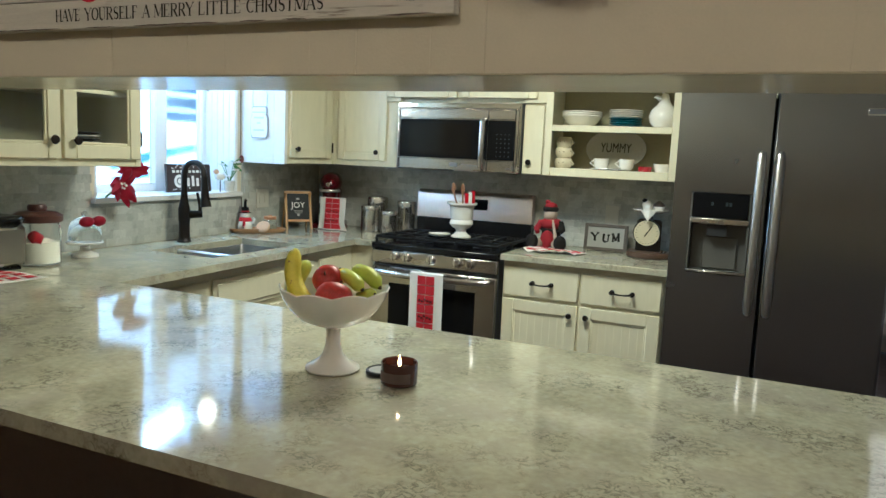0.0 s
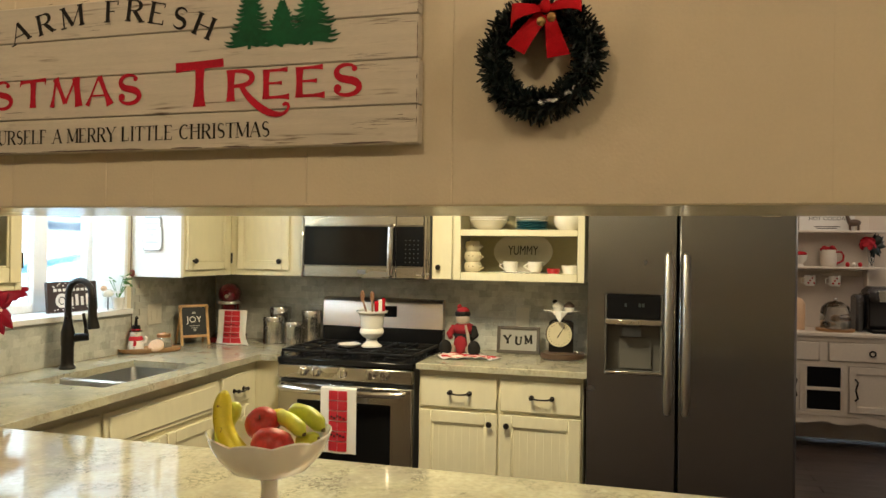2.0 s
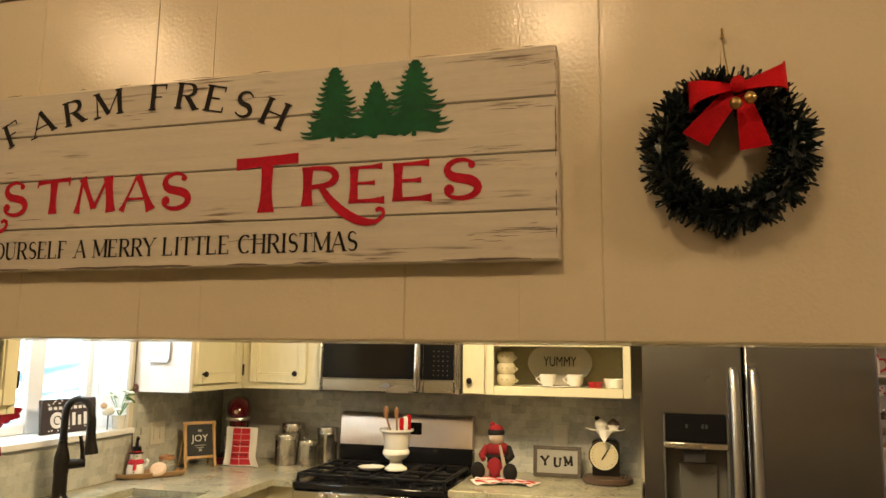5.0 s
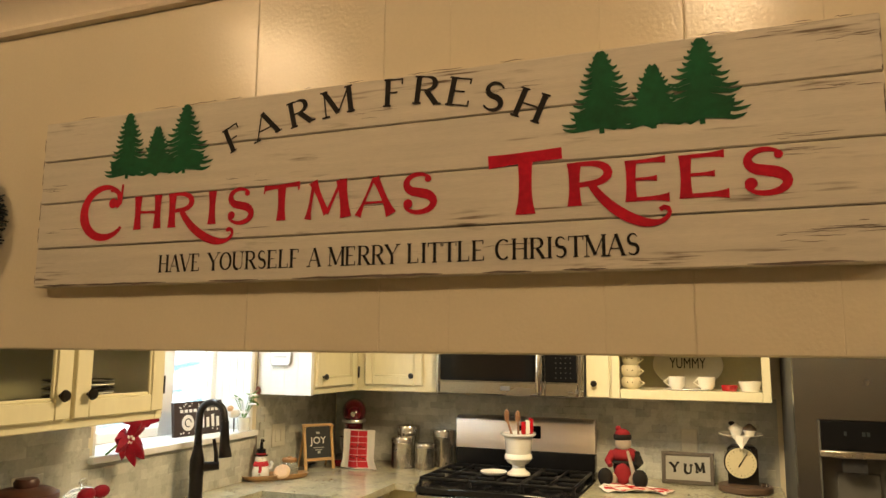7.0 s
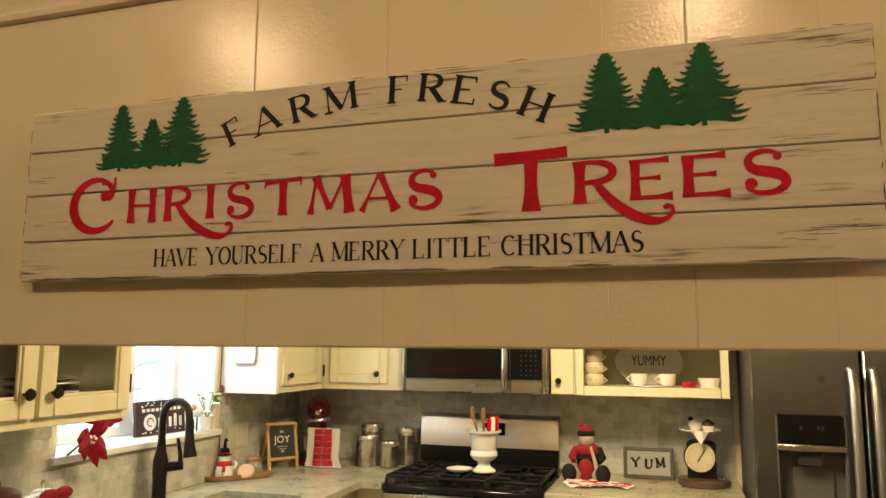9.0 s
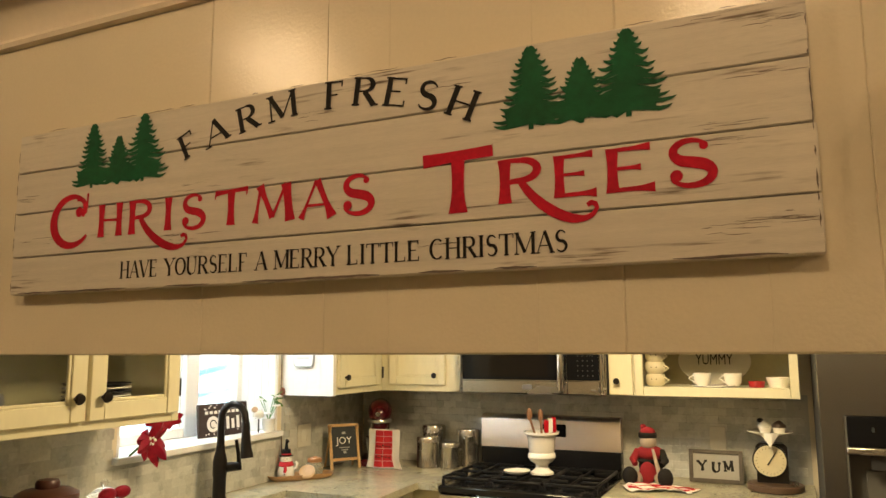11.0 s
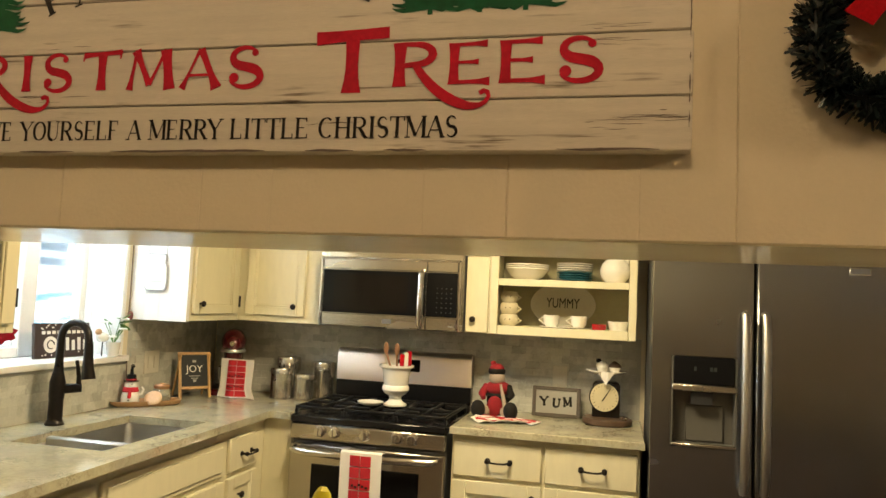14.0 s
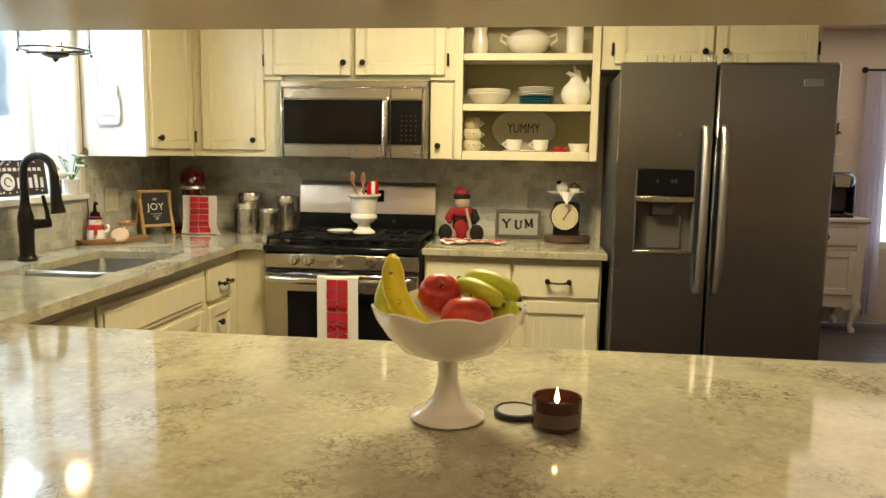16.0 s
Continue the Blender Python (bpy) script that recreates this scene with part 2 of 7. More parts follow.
DAYB = glow("outdoor_blue_glow", (0.24, 0.56, 0.78), 0.85)
DAYG = glow("outdoor_grey_glow", (0.20, 0.30, 0.42), 0.55)
LED = mat("display_digits", (0.020, 0.028, 0.030), 0.4, var=0.05, bump=0)
CRIM = mat("crimson_petals", (0.22, 0.002, 0.014), 0.6, var=0.35, scale=30, fine=200, bump=0.2, spec=0.2)
# brown freckles on the ripe skin
qn, ql = BANANA.node_tree.nodes, BANANA.node_tree.links
qsrc = qn["Principled BSDF"].inputs["Base Color"].links[0].from_socket
qt, qr, qm = qn.new("ShaderNodeTexNoise"), qn.new("ShaderNodeMapRange"), qn.new("ShaderNodeMix")
qt.inputs["Scale"].default_value, qt.inputs["Detail"].default_value = 85, 3
qr.inputs[1].default_value, qr.inputs[2].default_value = 0.64, 0.72
qm.data_type = "RGBA"
qm.inputs["B"].default_value = (0.16, 0.075, 0.015, 1)
ql.new([x for x in qn if x.type == "TEX_COORD"][0].outputs["Object"], qt.inputs[0]), ql.new(qt.outputs[0], qr.inputs[0])
ql.new(qr.outputs[0], qm.inputs["Factor"]), ql.new(qsrc, qm.inputs["A"]), ql.new(qm.outputs["Result"], qn["Principled BSDF"].inputs["Base Color"])
WINW = glow("far_window_white", (0.80, 0.88, 1.0), 2.6)


# ---- building helpers ----
ORIG = {}


def thing(name, label, category, base=(0, 0, 0), rz=0, world=True, group="", kind=""):
    """A top-level Empty at its base; parts are given in world metres, or in its own frame with world=False."""
    e = new(name)
    e.matrix_world = pose(*base, 0, 0, rz)
    e.empty_display_size = 0.05
    if world:
        ORIG[e.name] = Vector(base)
    return tagged(e, label, category, group, kind)


def mesh_of(name, bm, mats, smooth=40):
    me = bpy.data.meshes.new(name)
    bmesh.ops.recalc_face_normals(bm, faces=bm.faces)
    bm.to_mesh(me)
    bm.free()
    for m in (mats if isinstance(mats, (list, tuple)) else [mats]):
        me.materials.append(m)
    if smooth:
        me.polygons.foreach_set("use_smooth", [True] * len(me.polygons))
        me.set_sharp_from_angle(angle=radians(smooth))
    return me


def part(name, bm, mats, parent, label="", smooth=40):
    root = parent
    while root.parent:
        root = root.parent
    if root.name in ORIG:
        bmesh.ops.translate(bm, verts=bm.verts, vec=-ORIG[root.name])
    ob = new(name, mesh_of(name, bm, mats, smooth))
    ob.parent = parent
    return tagged(ob, label)


def solo(name, bm, mats, label, category, group="", kind="", smooth=40):
    return tagged(new(name, mesh_of(name, bm, mats, smooth)), label, category, group, kind)


def add(bm, src, m=None):
    """Join a bmesh into another, at a pose."""
    if m is not None:
        bmesh.ops.transform(src, matrix=m, verts=src.verts)
    me = bpy.data.meshes.new("tmp")
    src.to_mesh(me)
    src.free()
    bm.from_mesh(me)
    bpy.data.meshes.remove(me)
    return bm


def box(x0, x1, y0, y1, z0, z1, bev=0.002, seg=1):
    bm = bmesh.new()
    bmesh.ops.create_cube(bm, size=1)
    bmesh.ops.scale(bm, vec=(x1 - x0, y1 - y0, z1 - z0), verts=bm.verts)
    bmesh.ops.translate(bm, vec=((x0 + x1) / 2, (y0 + y1) / 2, (z0 + z1) / 2), verts=bm.verts)
    if bev:
        bmesh.ops.bevel(bm, geom=bm.edges[:], offset=min(bev, 0.45 * min(x1 - x0, y1 - y0, z1 - z0)), segments=1, affect="EDGES")
    return bm


def boxes(*rows, bev=0.002):
    bm = bmesh.new()
    for r in rows:
        add(bm, box(*r, bev=bev))
    return bm


def lathe(profile, n=32, center=(0, 0, 0), wave=0, waves=8, wave_from=0, rise=0.35):
    """Turn (radius, height) pairs round z; wave: a scalloped rim from that row on."""
    bm = bmesh.new()
    rings = []
    for k, (r, z) in enumerate(profile):
        if r < 1e-5:
            rings.append([bm.verts.new((center[0], center[1], center[2] + z))])
            continue
        ring = []
        for i in range(n):
            a = 2 * math.pi * i / n
            s = 1 + (wave * abs(math.cos(a * waves / 2)) if k >= wave_from else 0)
            ring.append(bm.verts.new((center[0] + r * math.cos(a) * s, center[1] + r * math.sin(a) * s, center[2] + z + (rise * r * wave * (abs(math.cos(a * waves / 2)) - 0.5) if k >= wave_from else 0))))
        rings.append(ring)
    for a, b in zip(rings, rings[1:]):
        for i in range(n):
            j = (i + 1) % n
            if len(a) == 1 and len(b) > 1:
                bm.faces.new((a[0], b[j], b[i]))
            elif len(b) == 1 and len(a) > 1:
                bm.faces.new((a[i], a[j], b[0]))
            elif len(a) > 1:
                bm.faces.new((a[i], a[j], b[j], b[i]))
    return bm


def tube(points, radii, n=10, flat=1.0):
    """A round bar along points; radii: one number or one for each point."""
    bm = bmesh.new()
    pts = [Vector(p) for p in points]
    if not isinstance(radii, (list, tuple)):
        radii = [radii] * len(pts)
    rings, ref = [], None
    for i, p in enumerate(pts):
        d = (pts[min(i + 1, len(pts) - 1)] - pts[max(i - 1, 0)]).normalized()
        if ref is None:
            ref = d.orthogonal().normalized()
        ref = (ref - d * ref.dot(d)).normalized()
        s = d.cross(ref)
        rings.append([bm.verts.new(p + radii[i] * (math.cos(2 * math.pi * k / n) * ref + flat * math.sin(2 * math.pi * k / n) * s)) for k in range(n)])
    for a, b in zip(rings, rings[1:]):
        for k in range(n):
            bm.faces.new((a[k], a[(k + 1) % n], b[(k + 1) % n], b[k]))
    bm.faces.new(rings[0][::-1])
    bm.faces.new(rings[-1])
    return bm


def ball(c, r, sx=1, sy=1, sz=1, n=16):
    bm = bmesh.new()
    bmesh.ops.create_uvsphere(bm, u_segments=n, v_segments=max(6, n // 2), radius=r)
    bmesh.ops.scale(bm, vec=(sx, sy, sz), verts=bm.verts)
    bmesh.ops.translate(bm, vec=c, verts=bm.verts)
    return bm


def disc(c, r, t, axis="z", n=24, bev=0.001):
    bm = bmesh.new()
    bmesh.ops.create_cone(bm, cap_ends=True, segments=n, radius1=r, radius2=r, depth=t)
    if bev:
        bmesh.ops.bevel(bm, geom=[e for e in bm.edges if e.calc_face_angle(0) > 1], offset=bev, segments=1, affect="EDGES")
    if axis == "y":
        bmesh.ops.rotate(bm, matrix=Matrix.Rotation(math.pi / 2, 3, "X"), verts=bm.verts)
    if axis == "x":
        bmesh.ops.rotate(bm, matrix=Matrix.Rotation(math.pi / 2, 3, "Y"), verts=bm.verts)
    bmesh.ops.translate(bm, vec=c, verts=bm.verts)
    return bm


def prism(poly, depth, m):
    """A flat outline (x, z) pushed back by depth along y, at the pose m."""
    bm = bmesh.new()
    f = [bm.verts.new((x, 0, z)) for x, z in poly]
    b = [bm.verts.new((x, depth, z)) for x, z in poly]
    bm.faces.new(f), bm.faces.new(b[::-1])
    for i in range(len(poly)):
        j = (i + 1) % len(poly)
        bm.faces.new((f[i], b[i], b[j], f[j]))
    bmesh.ops.transform(bm, matrix=m, verts=bm.verts)
    return bm


def sheet(fn, nu, nv, thick=0.0015):
    """A cloth: fn(u, v) gives a place; it gets a thickness."""
    bm = bmesh.new()
    g = [[bm.verts.new(fn(i / nu, j / nv)) for j in range(nv + 1)] for i in range(nu + 1)]
    for i in range(nu):
        for j in range(nv):
            bm.faces.new((g[i][j], g[i + 1][j], g[i + 1][j + 1], g[i][j + 1]))
    bmesh.ops.recalc_face_normals(bm, faces=bm.faces)
    bmesh.ops.solidify(bm, geom=bm.faces[:], thickness=thick)
    return bm


def ribbon(bm, pts, widths, y, depth=0.0):
    """A painted stroke in the xz plane, at y, with a little body towards -y."""
    P = [Vector((p[0], p[1])) for p in pts]
    L, R = [], []
    for i, p in enumerate(P):
        d = (P[min(i + 1, len(P) - 1)] - P[max(i - 1, 0)])
        d = d.normalized() if d.length > 1e-9 else Vector((1, 0))
        nrm = Vector((-d.y, d.x)) * widths[i] / 2
        L.append(p + nrm), R.append(p - nrm)
    fl = [bm.verts.new((q.x, y - depth, q.y)) for q in L]
    fr = [bm.verts.new((q.x, y - depth, q.y)) for q in R]
    for i in range(len(P) - 1):
        bm.faces.new((fl[i], fl[i + 1], fr[i + 1], fr[i]))


def arc(cx, cy, rx, ry, a0, a1, n=14):
    return [(cx + rx * math.cos(radians(a0 + (a1 - a0) * i / n)), cy + ry * math.sin(radians(a0 + (a1 - a0) * i / n))) for i in range(n + 1)]


# letters of a roman face: strokes (points, thick?) and feet, in a box one unit high
GLYPH = {
    "A": ([([(0.5, 1), (0.08, 0)], 0), ([(0.5, 1), (0.9, 0)], 1), ([(0.22, 0.34), (0.76, 0.34)], 0)], [(0.08, 0), (0.9, 0)], 0.95),
    "C": ([(arc(0.52, 0.5, 0.42, 0.47, 48, 312, 20), 2)], [], 0.9),
    "E": ([([(0.2, 0), (0.2, 1)], 1), ([(0.1, 0.97), (0.8, 0.97)], 0), ([(0.2, 0.52), (0.65, 0.52)], 0), ([(0.1, 0.03), (0.84, 0.03)], 0), ([(0.8, 0.8), (0.8, 1)], 0), ([(0.84, 0), (0.84, 0.22)], 0)], [(0.2, 0), (0.2, 1)], 0.82),
    "F": ([([(0.2, 0), (0.2, 1)], 1), ([(0.1, 0.97), (0.8, 0.97)], 0), ([(0.2, 0.5), (0.62, 0.5)], 0), ([(0.8, 0.78), (0.8, 1)], 0)], [(0.2, 0), (0.2, 1)], 0.78),
    "H": ([([(0.18, 0), (0.18, 1)], 1), ([(0.82, 0), (0.82, 1)], 1), ([(0.18, 0.5), (0.82, 0.5)], 0)], [(0.18, 0), (0.18, 1), (0.82, 0), (0.82, 1)], 0.98),
    "I": ([([(0.5, 0), (0.5, 1)], 1)], [(0.5, 0), (0.5, 1)], 0.42),
    "L": ([([(0.2, 0), (0.2, 1)], 1), ([(0.1, 0.03), (0.84, 0.03)], 0), ([(0.84, 0), (0.84, 0.24)], 0)], [(0.2, 0), (0.2, 1)], 0.8),
    "M": ([([(0.12, 0), (0.12, 1)], 0), ([(0.88, 0), (0.88, 1)], 1), ([(0.12, 1), (0.5, 0.08)], 1), ([(0.5, 0.08), (0.88, 1)], 0)], [(0.12, 0), (0.12, 1), (0.88, 0), (0.88, 1)], 1.15),
    "O": ([(arc(0.5, 0.5, 0.4, 0.47, 90, 450, 24), 2)], [], 0.95),
    "R": ([([(0.2, 0), (0.2, 1)], 1), ([(0.1, 0.97), (0.5, 0.97)] + arc(0.5, 0.735, 0.28, 0.235, 90, -90, 10) + [(0.2, 0.5)], 3), ([(0.48, 0.5), (0.88, 0)], 1)], [(0.2, 0), (0.2, 1), (0.9, 0)], 0.92),
    "S": ([(arc(0.5, 0.735, 0.3, 0.235, 25, 250, 12) + arc(0.5, 0.265, 0.33, 0.235, 75, -150, 14), 3)], [], 0.75),
    "T": ([([(0.5, 0), (0.5, 1)], 1), ([(0.06, 0.97), (0.94, 0.97)], 0), ([(0.06, 0.78), (0.06, 1)], 0), ([(0.94, 0.78), (0.94, 1)], 0)], [(0.5, 0)], 0.85),
    "U": ([([(0.18, 1), (0.18, 0.32)] + arc(0.5, 0.32, 0.32, 0.3, 180, 270, 6), 1), (arc(0.5, 0.32, 0.32, 0.3, 270, 360, 6) + [(0.82, 1)], 0)], [(0.18, 1), (0.82, 1)], 0.95),
    "V": ([([(0.08, 1), (0.5, 0)], 1), ([(0.92, 1), (0.5, 0)], 0)], [(0.08, 1), (0.92, 1)], 0.95),
    "Y": ([([(0.08, 1), (0.5, 0.45)], 1), ([(0.92, 1), (0.5, 0.45)], 0), ([(0.5, 0), (0.5, 0.47)], 1)], [(0.08, 1), (0.92, 1), (0.5, 0)], 0.92),
}


def letter(bm, ch, x, z, w, h, y, thick, thin, turn=0.0, foot=0.0, lift=0, leg=True):
    """Paint one letter: x, z its lower left corner, w wide and h high."""
    strokes, feet, _ = GLYPH[ch]
    c, s = math.cos(radians(turn)), math.sin(radians(turn))
    place = lambda p: (x + c * p[0] * w - s * p[1] * h, z + s * p[0] * w + c * p[1] * h)
    for k, (pts, kind) in enumerate(strokes if leg else strokes[:-1]):
        n = len(pts)
        if kind in (0, 1):
            ws = [thick if kind else thin] * n
        else:
            ws = []
            for i in range(n):
                a, b = pts[max(i - 1, 0)], pts[min(i + 1, n - 1)]
                d = math.hypot(b[0] - a[0], b[1] - a[1]) or 1
                up = abs(b[1] - a[1]) / d
                if ch == "S":
                    up = math.sin(math.pi * i / (n - 1)) ** 1.5
                ws.append(thin + (thick - thin) * up)
        ribbon(bm, [place(p) for p in pts], ws, y - 0.00004 * (k + lift))
    f = foot or thick * 0.9
    for k, (px, pz) in enumerate(feet if leg else feet[:-1]):
        q = place((px, min(max(pz, 0.02), 0.98)))
        ribbon(bm, [(q[0] - c * f, q[1] - s * f), (q[0] + c * f, q[1] + s * f)], [thin * 1.1] * 2, y - 0.00004 * (6 + k + lift))


def lettering(text, size, m, mat_, parent, name="lettering", label=""):
    """A line of the built-in font, as a mesh part; local x to the right, z up, facing -y."""
    cu = bpy.data.curves.new("type", "FONT")
    cu.body, cu.size, cu.align_x, cu.align_y, cu.extrude, cu.resolution_u = text, size, "CENTER", "CENTER", 0.0004, 3
    ob = bpy.data.objects.new("type", cu)
    me = bpy.data.meshes.new_from_object(ob)
    bm = bmesh.new()
    bm.from_mesh(me)
    bpy.data.objects.remove(ob)
    bpy.data.meshes.remove(me)
    bmesh.ops.transform(bm, matrix=m @ Matrix.Rotation(math.pi / 2, 4, "X"), verts=bm.verts)
    return part(name, bm, mat_, parent, label, smooth=0)


# ---- the setting ----
LW, PX = -1.18, 0.91  # left wall; worktop height
solo("floor", box(-3.2, 5.2, -7.2, 2.45, -0.06, -0.012, 0), FLOOR, "dark wood plank floor", "floor", kind="structure")
solo("wall_west", boxes((LW - 0.22, LW, -2.84, -1.82, 0, 2.4), (LW - 0.22, LW, -0.83, 0.1, 0, 2.4), (LW - 0.22, LW, -1.82, -0.83, 0, 1.12), (LW - 0.22, LW, -1.82, -0.83, 2.05, 2.4), bev=0), WALL, "kitchen wall with a deep window recess", "wall", kind="structure")
solo("wall_north", box(LW, 2.22, 0.008, 0.12, 0, 2.4, 0.004), WALL, "painted kitchen wall behind the range", "wall", kind="structure")
solo("wall_far", boxes((1.0, 3.62, 2.42, 2.54, 0, 2.4), (4.6, 5.2, 2.42, 2.54, 0, 2.4), (3.62, 4.6, 2.42, 2.54, 0, 0.62), (3.62, 4.6, 2.42, 2.54, 2.05, 2.4), bev=0), PINK, "pale painted wall of the room beyond", "wall", kind="structure")
solo("wall_east", box(5.1, 5.2, -7.2, 2.42, 0, 2.4, 0), PINK, "plain painted wall", "wall", kind="structure")
solo("wall_far_west", box(0.9, 1.0, 0.12, 2.54, 0, 2.4, 0), PINK, "plain painted wall", "wall", kind="structure")
solo("wall_south", box(-3.2, 5.2, -7.2, -7.1, 0, 2.6, 0), WALL, "plain painted wall of the dining room", "wall", kind="structure")
solo("wall_dining_west", box(-3.2, -3.1, -7.1, -3.1, 0, 2.6, 0), WALL, "plain painted wall of the dining room", "wall", kind="structure")
solo("ceiling_kitchen", box(-1.5, 5.2, -2.84, 2.54, 2.4, 2.5, 0), CEIL, "painted kitchen ceiling", "ceiling", kind="structure")
solo("ceiling", boxes((-3.2, 5.2, -7.2, -3.20, 2.56, 2.66), (-3.2, 5.2, -3.20, -3.12, 2.135, 2.66), bev=0), CEIL, "painted dining room ceiling with a dropped edge", "ceiling", kind="structure")
# wall over the opening, faced with panel boards
header = solo("wall_header", boxes((-3.1, 3.0, -3.112, -2.84, 1.548, 2.5), (-3.1, LW - 0.22, -3.112, -2.84, 0, 1.548), (3.0, 5.1, -3.112, -2.84, 0, 2.5), bev=0), WALL, "painted wall over the kitchen opening", "wall", kind="structure")
seams = [(-3.1, 0), (-1.4, 2), (-0.60, 3), (0.412, 11), (0.613, 7), (0.707, 4), (0.896, 4), (0.992, 11), (1.134, 4), (1.231, 9), (1.749, 3), (2.3, 4), (3.0, 0)]
for (a, ga), (b, gb) in zip(seams, seams[1:]):
    # each board's edges are eased by the depth of its grooves
    bm = bmesh.new()
    xs = [a, a + 0.00014 * ga, b - 0.00014 * gb, b]
    ys = [-3.12 + 0.00014 * ga, -3.12, -3.12, -3.12 + 0.00014 * gb]
    lo = [bm.verts.new((x, y, 1.5435)) for x, y in zip(xs, ys)] + [bm.verts.new((b, -3.111, 1.5435)), bm.verts.new((a, -3.111, 1.5435))]
    hi = [bm.verts.new((v.co.x, v.co.y, 2.14)) for v in lo]
    bm.faces.new(lo[::-1]), bm.faces.new(hi)
    for i in range(6):
        bm.faces.new((lo[i], lo[(i + 1) % 6], hi[(i + 1) % 6], hi[i]))
    bmesh.ops.remove_doubles(bm, verts=bm.verts, dist=1e-6)
    p = new("panel", mesh_of("panel", bm, WALL, 10))
    p.parent = header
lip = new("trim", mesh_of("trim", box(-1.4, 3.0, -3.118, -2.835, 1.541, 1.5475, 0.0025), WALL))
lip.parent = header
# cornice: a bead and a cove under the ceiling edge
prof = [(-3.1205, 2.058), (-3.131, 2.060), (-3.133, 2.068), (-3.129, 2.074)] + [(-3.129 - 0.055 * (1 - math.cos(a)), 2.076 + 0.058 * math.sin(a)) for a in (0.0, 0.3, 0.6, 0.9, 1.2, 1.5)] + [(-3.195, 2.1345), (-3.1205, 2.1345)]
bm = bmesh.new()
ra = [bm.verts.new((-3.1, y, z)) for y, z in prof]
rb = [bm.verts.new((5.1, y, z)) for y, z in prof]
for i in range(len(prof)):
    j = (i + 1) % len(prof)
    bm.faces.new((ra[i], ra[j], rb[j], rb[i]))
solo("trim_cornice", bm, CEIL, "painted cornice moulding under the ceiling", "moulding", kind="structure")

# window recess and window over the sink
win = thing("window_1", "white-framed window in a deep recess over the sink", "window", (LW - 0.22, -1.3, 1.12), kind="structure")
part("reveal", boxes((LW - 0.30, LW - 0.001, -0.845, -0.829, 1.12, 2.05), (LW - 0.30, LW - 0.001, -1.821, -1.805, 1.12, 2.05), (LW - 0.30, LW - 0.001, -1.805, -0.845, 2.035, 2.051), bev=0.001), WHITE, win)
part("sill", box(LW - 0.32, LW + 0.03, -1.84, -0.815, 1.118, 1.146, 0.004, 2), WHITE, win, "white painted sill")
part("window_frame", boxes((LW - 0.26, LW - 0.215, -1.80, -1.75, 1.147, 2.03), (LW - 0.26, LW - 0.215, -0.88, -0.846, 1.147, 2.03), (LW - 0.26, LW - 0.21, -1.245, -1.16, 1.147, 2.03), (LW - 0.26, LW - 0.215, -1.75, -1.245, 1.147, 1.19), (LW - 0.26, LW - 0.215, -1.16, -0.88, 1.147, 1.19), (LW - 0.26, LW - 0.215, -1.75, -0.88, 1.99, 2.03), bev=0.004), WHITE, win)
for a, b in ((-1.745, -1.25), (-1.155, -0.885)):
    g = part("pane", box(LW - 0.242, LW - 0.238, a, b, 1.192, 1.988, 0), CLEAR, win)
    g.visible_shadow = False
part("side_board", boxes(*[(LW - 0.214 + 0.042 * k, LW - 0.214 + 0.042 * k + 0.0405, -0.851, -0.8455, 1.148, 2.03) for k in range(5)], bev=0.001), WHITE, win)
far_win = thing("window_2", "bright far window behind a sheer curtain", "window", (4.1, 2.45, 0.62), kind="structure")
part("window_frame", boxes((3.62, 3.68, 2.44, 2.5, 0.62, 2.05), (4.54, 4.6, 2.44, 2.5, 0.62, 2.05), (3.68, 4.54, 2.44, 2.5, 0.62, 0.68), (3.68, 4.54, 2.44, 2.5, 1.99, 2.05), (3.68, 4.54, 2.45, 2.49, 1.32, 1.37)), WHITE, far_win)
g = part("pane", box(3.68, 4.54, 2.468, 2.472, 0.68, 1.99, 0), CLEAR, far_win)
g.visible_shadow = False
solo("backdrop_far", box(2.9, 5.4, 2.9, 2.92, 0, 2.6, 0), WINW, "bright daylight outside", "backdrop", kind="structure")

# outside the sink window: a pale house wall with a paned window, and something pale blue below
# wall, panes, muntins and cover glow by themselves instead of being lit
solo("backdrop", box(-3.72, -3.70, -4.5, 4.5, -1.0, 4.5, 0), DAY, "white house wall outside, glowing in place of daylight", "backdrop", kind="structure")
nb = thing("neighbour_window", "grey paned window of the house outside, glowing in place of daylight", "window", (-3.695, 1.6, 1.6), kind="structure")
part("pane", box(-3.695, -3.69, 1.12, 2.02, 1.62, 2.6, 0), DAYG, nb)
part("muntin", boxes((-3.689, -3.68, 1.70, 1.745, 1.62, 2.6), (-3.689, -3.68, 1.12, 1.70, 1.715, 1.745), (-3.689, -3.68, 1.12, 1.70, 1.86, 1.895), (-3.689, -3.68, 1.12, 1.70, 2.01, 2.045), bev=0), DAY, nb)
sweep = bmesh.new()
for base, slope, thick in ((1.30, 0.165, 0.085), (1.13, 0.05, 0.05), (0.98, 0.10, 0.07)):
    ys = [0.4 + 0.1 * i for i in range(23)]
    mid = [base + slope * (y - 1.1) + 0.02 * math.sin(2.3 * y + 9 * base) for y in ys]
    half = [0.5 * thick * (0.55 + 0.45 * math.sin(1.6 * y + 5 * base)) for y in ys]
    top = [(y, m + h) for y, m, h in zip(ys, mid, half)]
    bot = [(y, m - h) for y, m, h in zip(ys, mid, half)][::-1]
    add(sweep, prism(top + bot, 0.01, pose(-3.60, 0, 0, 0, 0, 90)))
solo("awning", sweep, DAYB, "pale blue rippled cover outside the window, glowing in place of daylight", "awning", kind="structure")

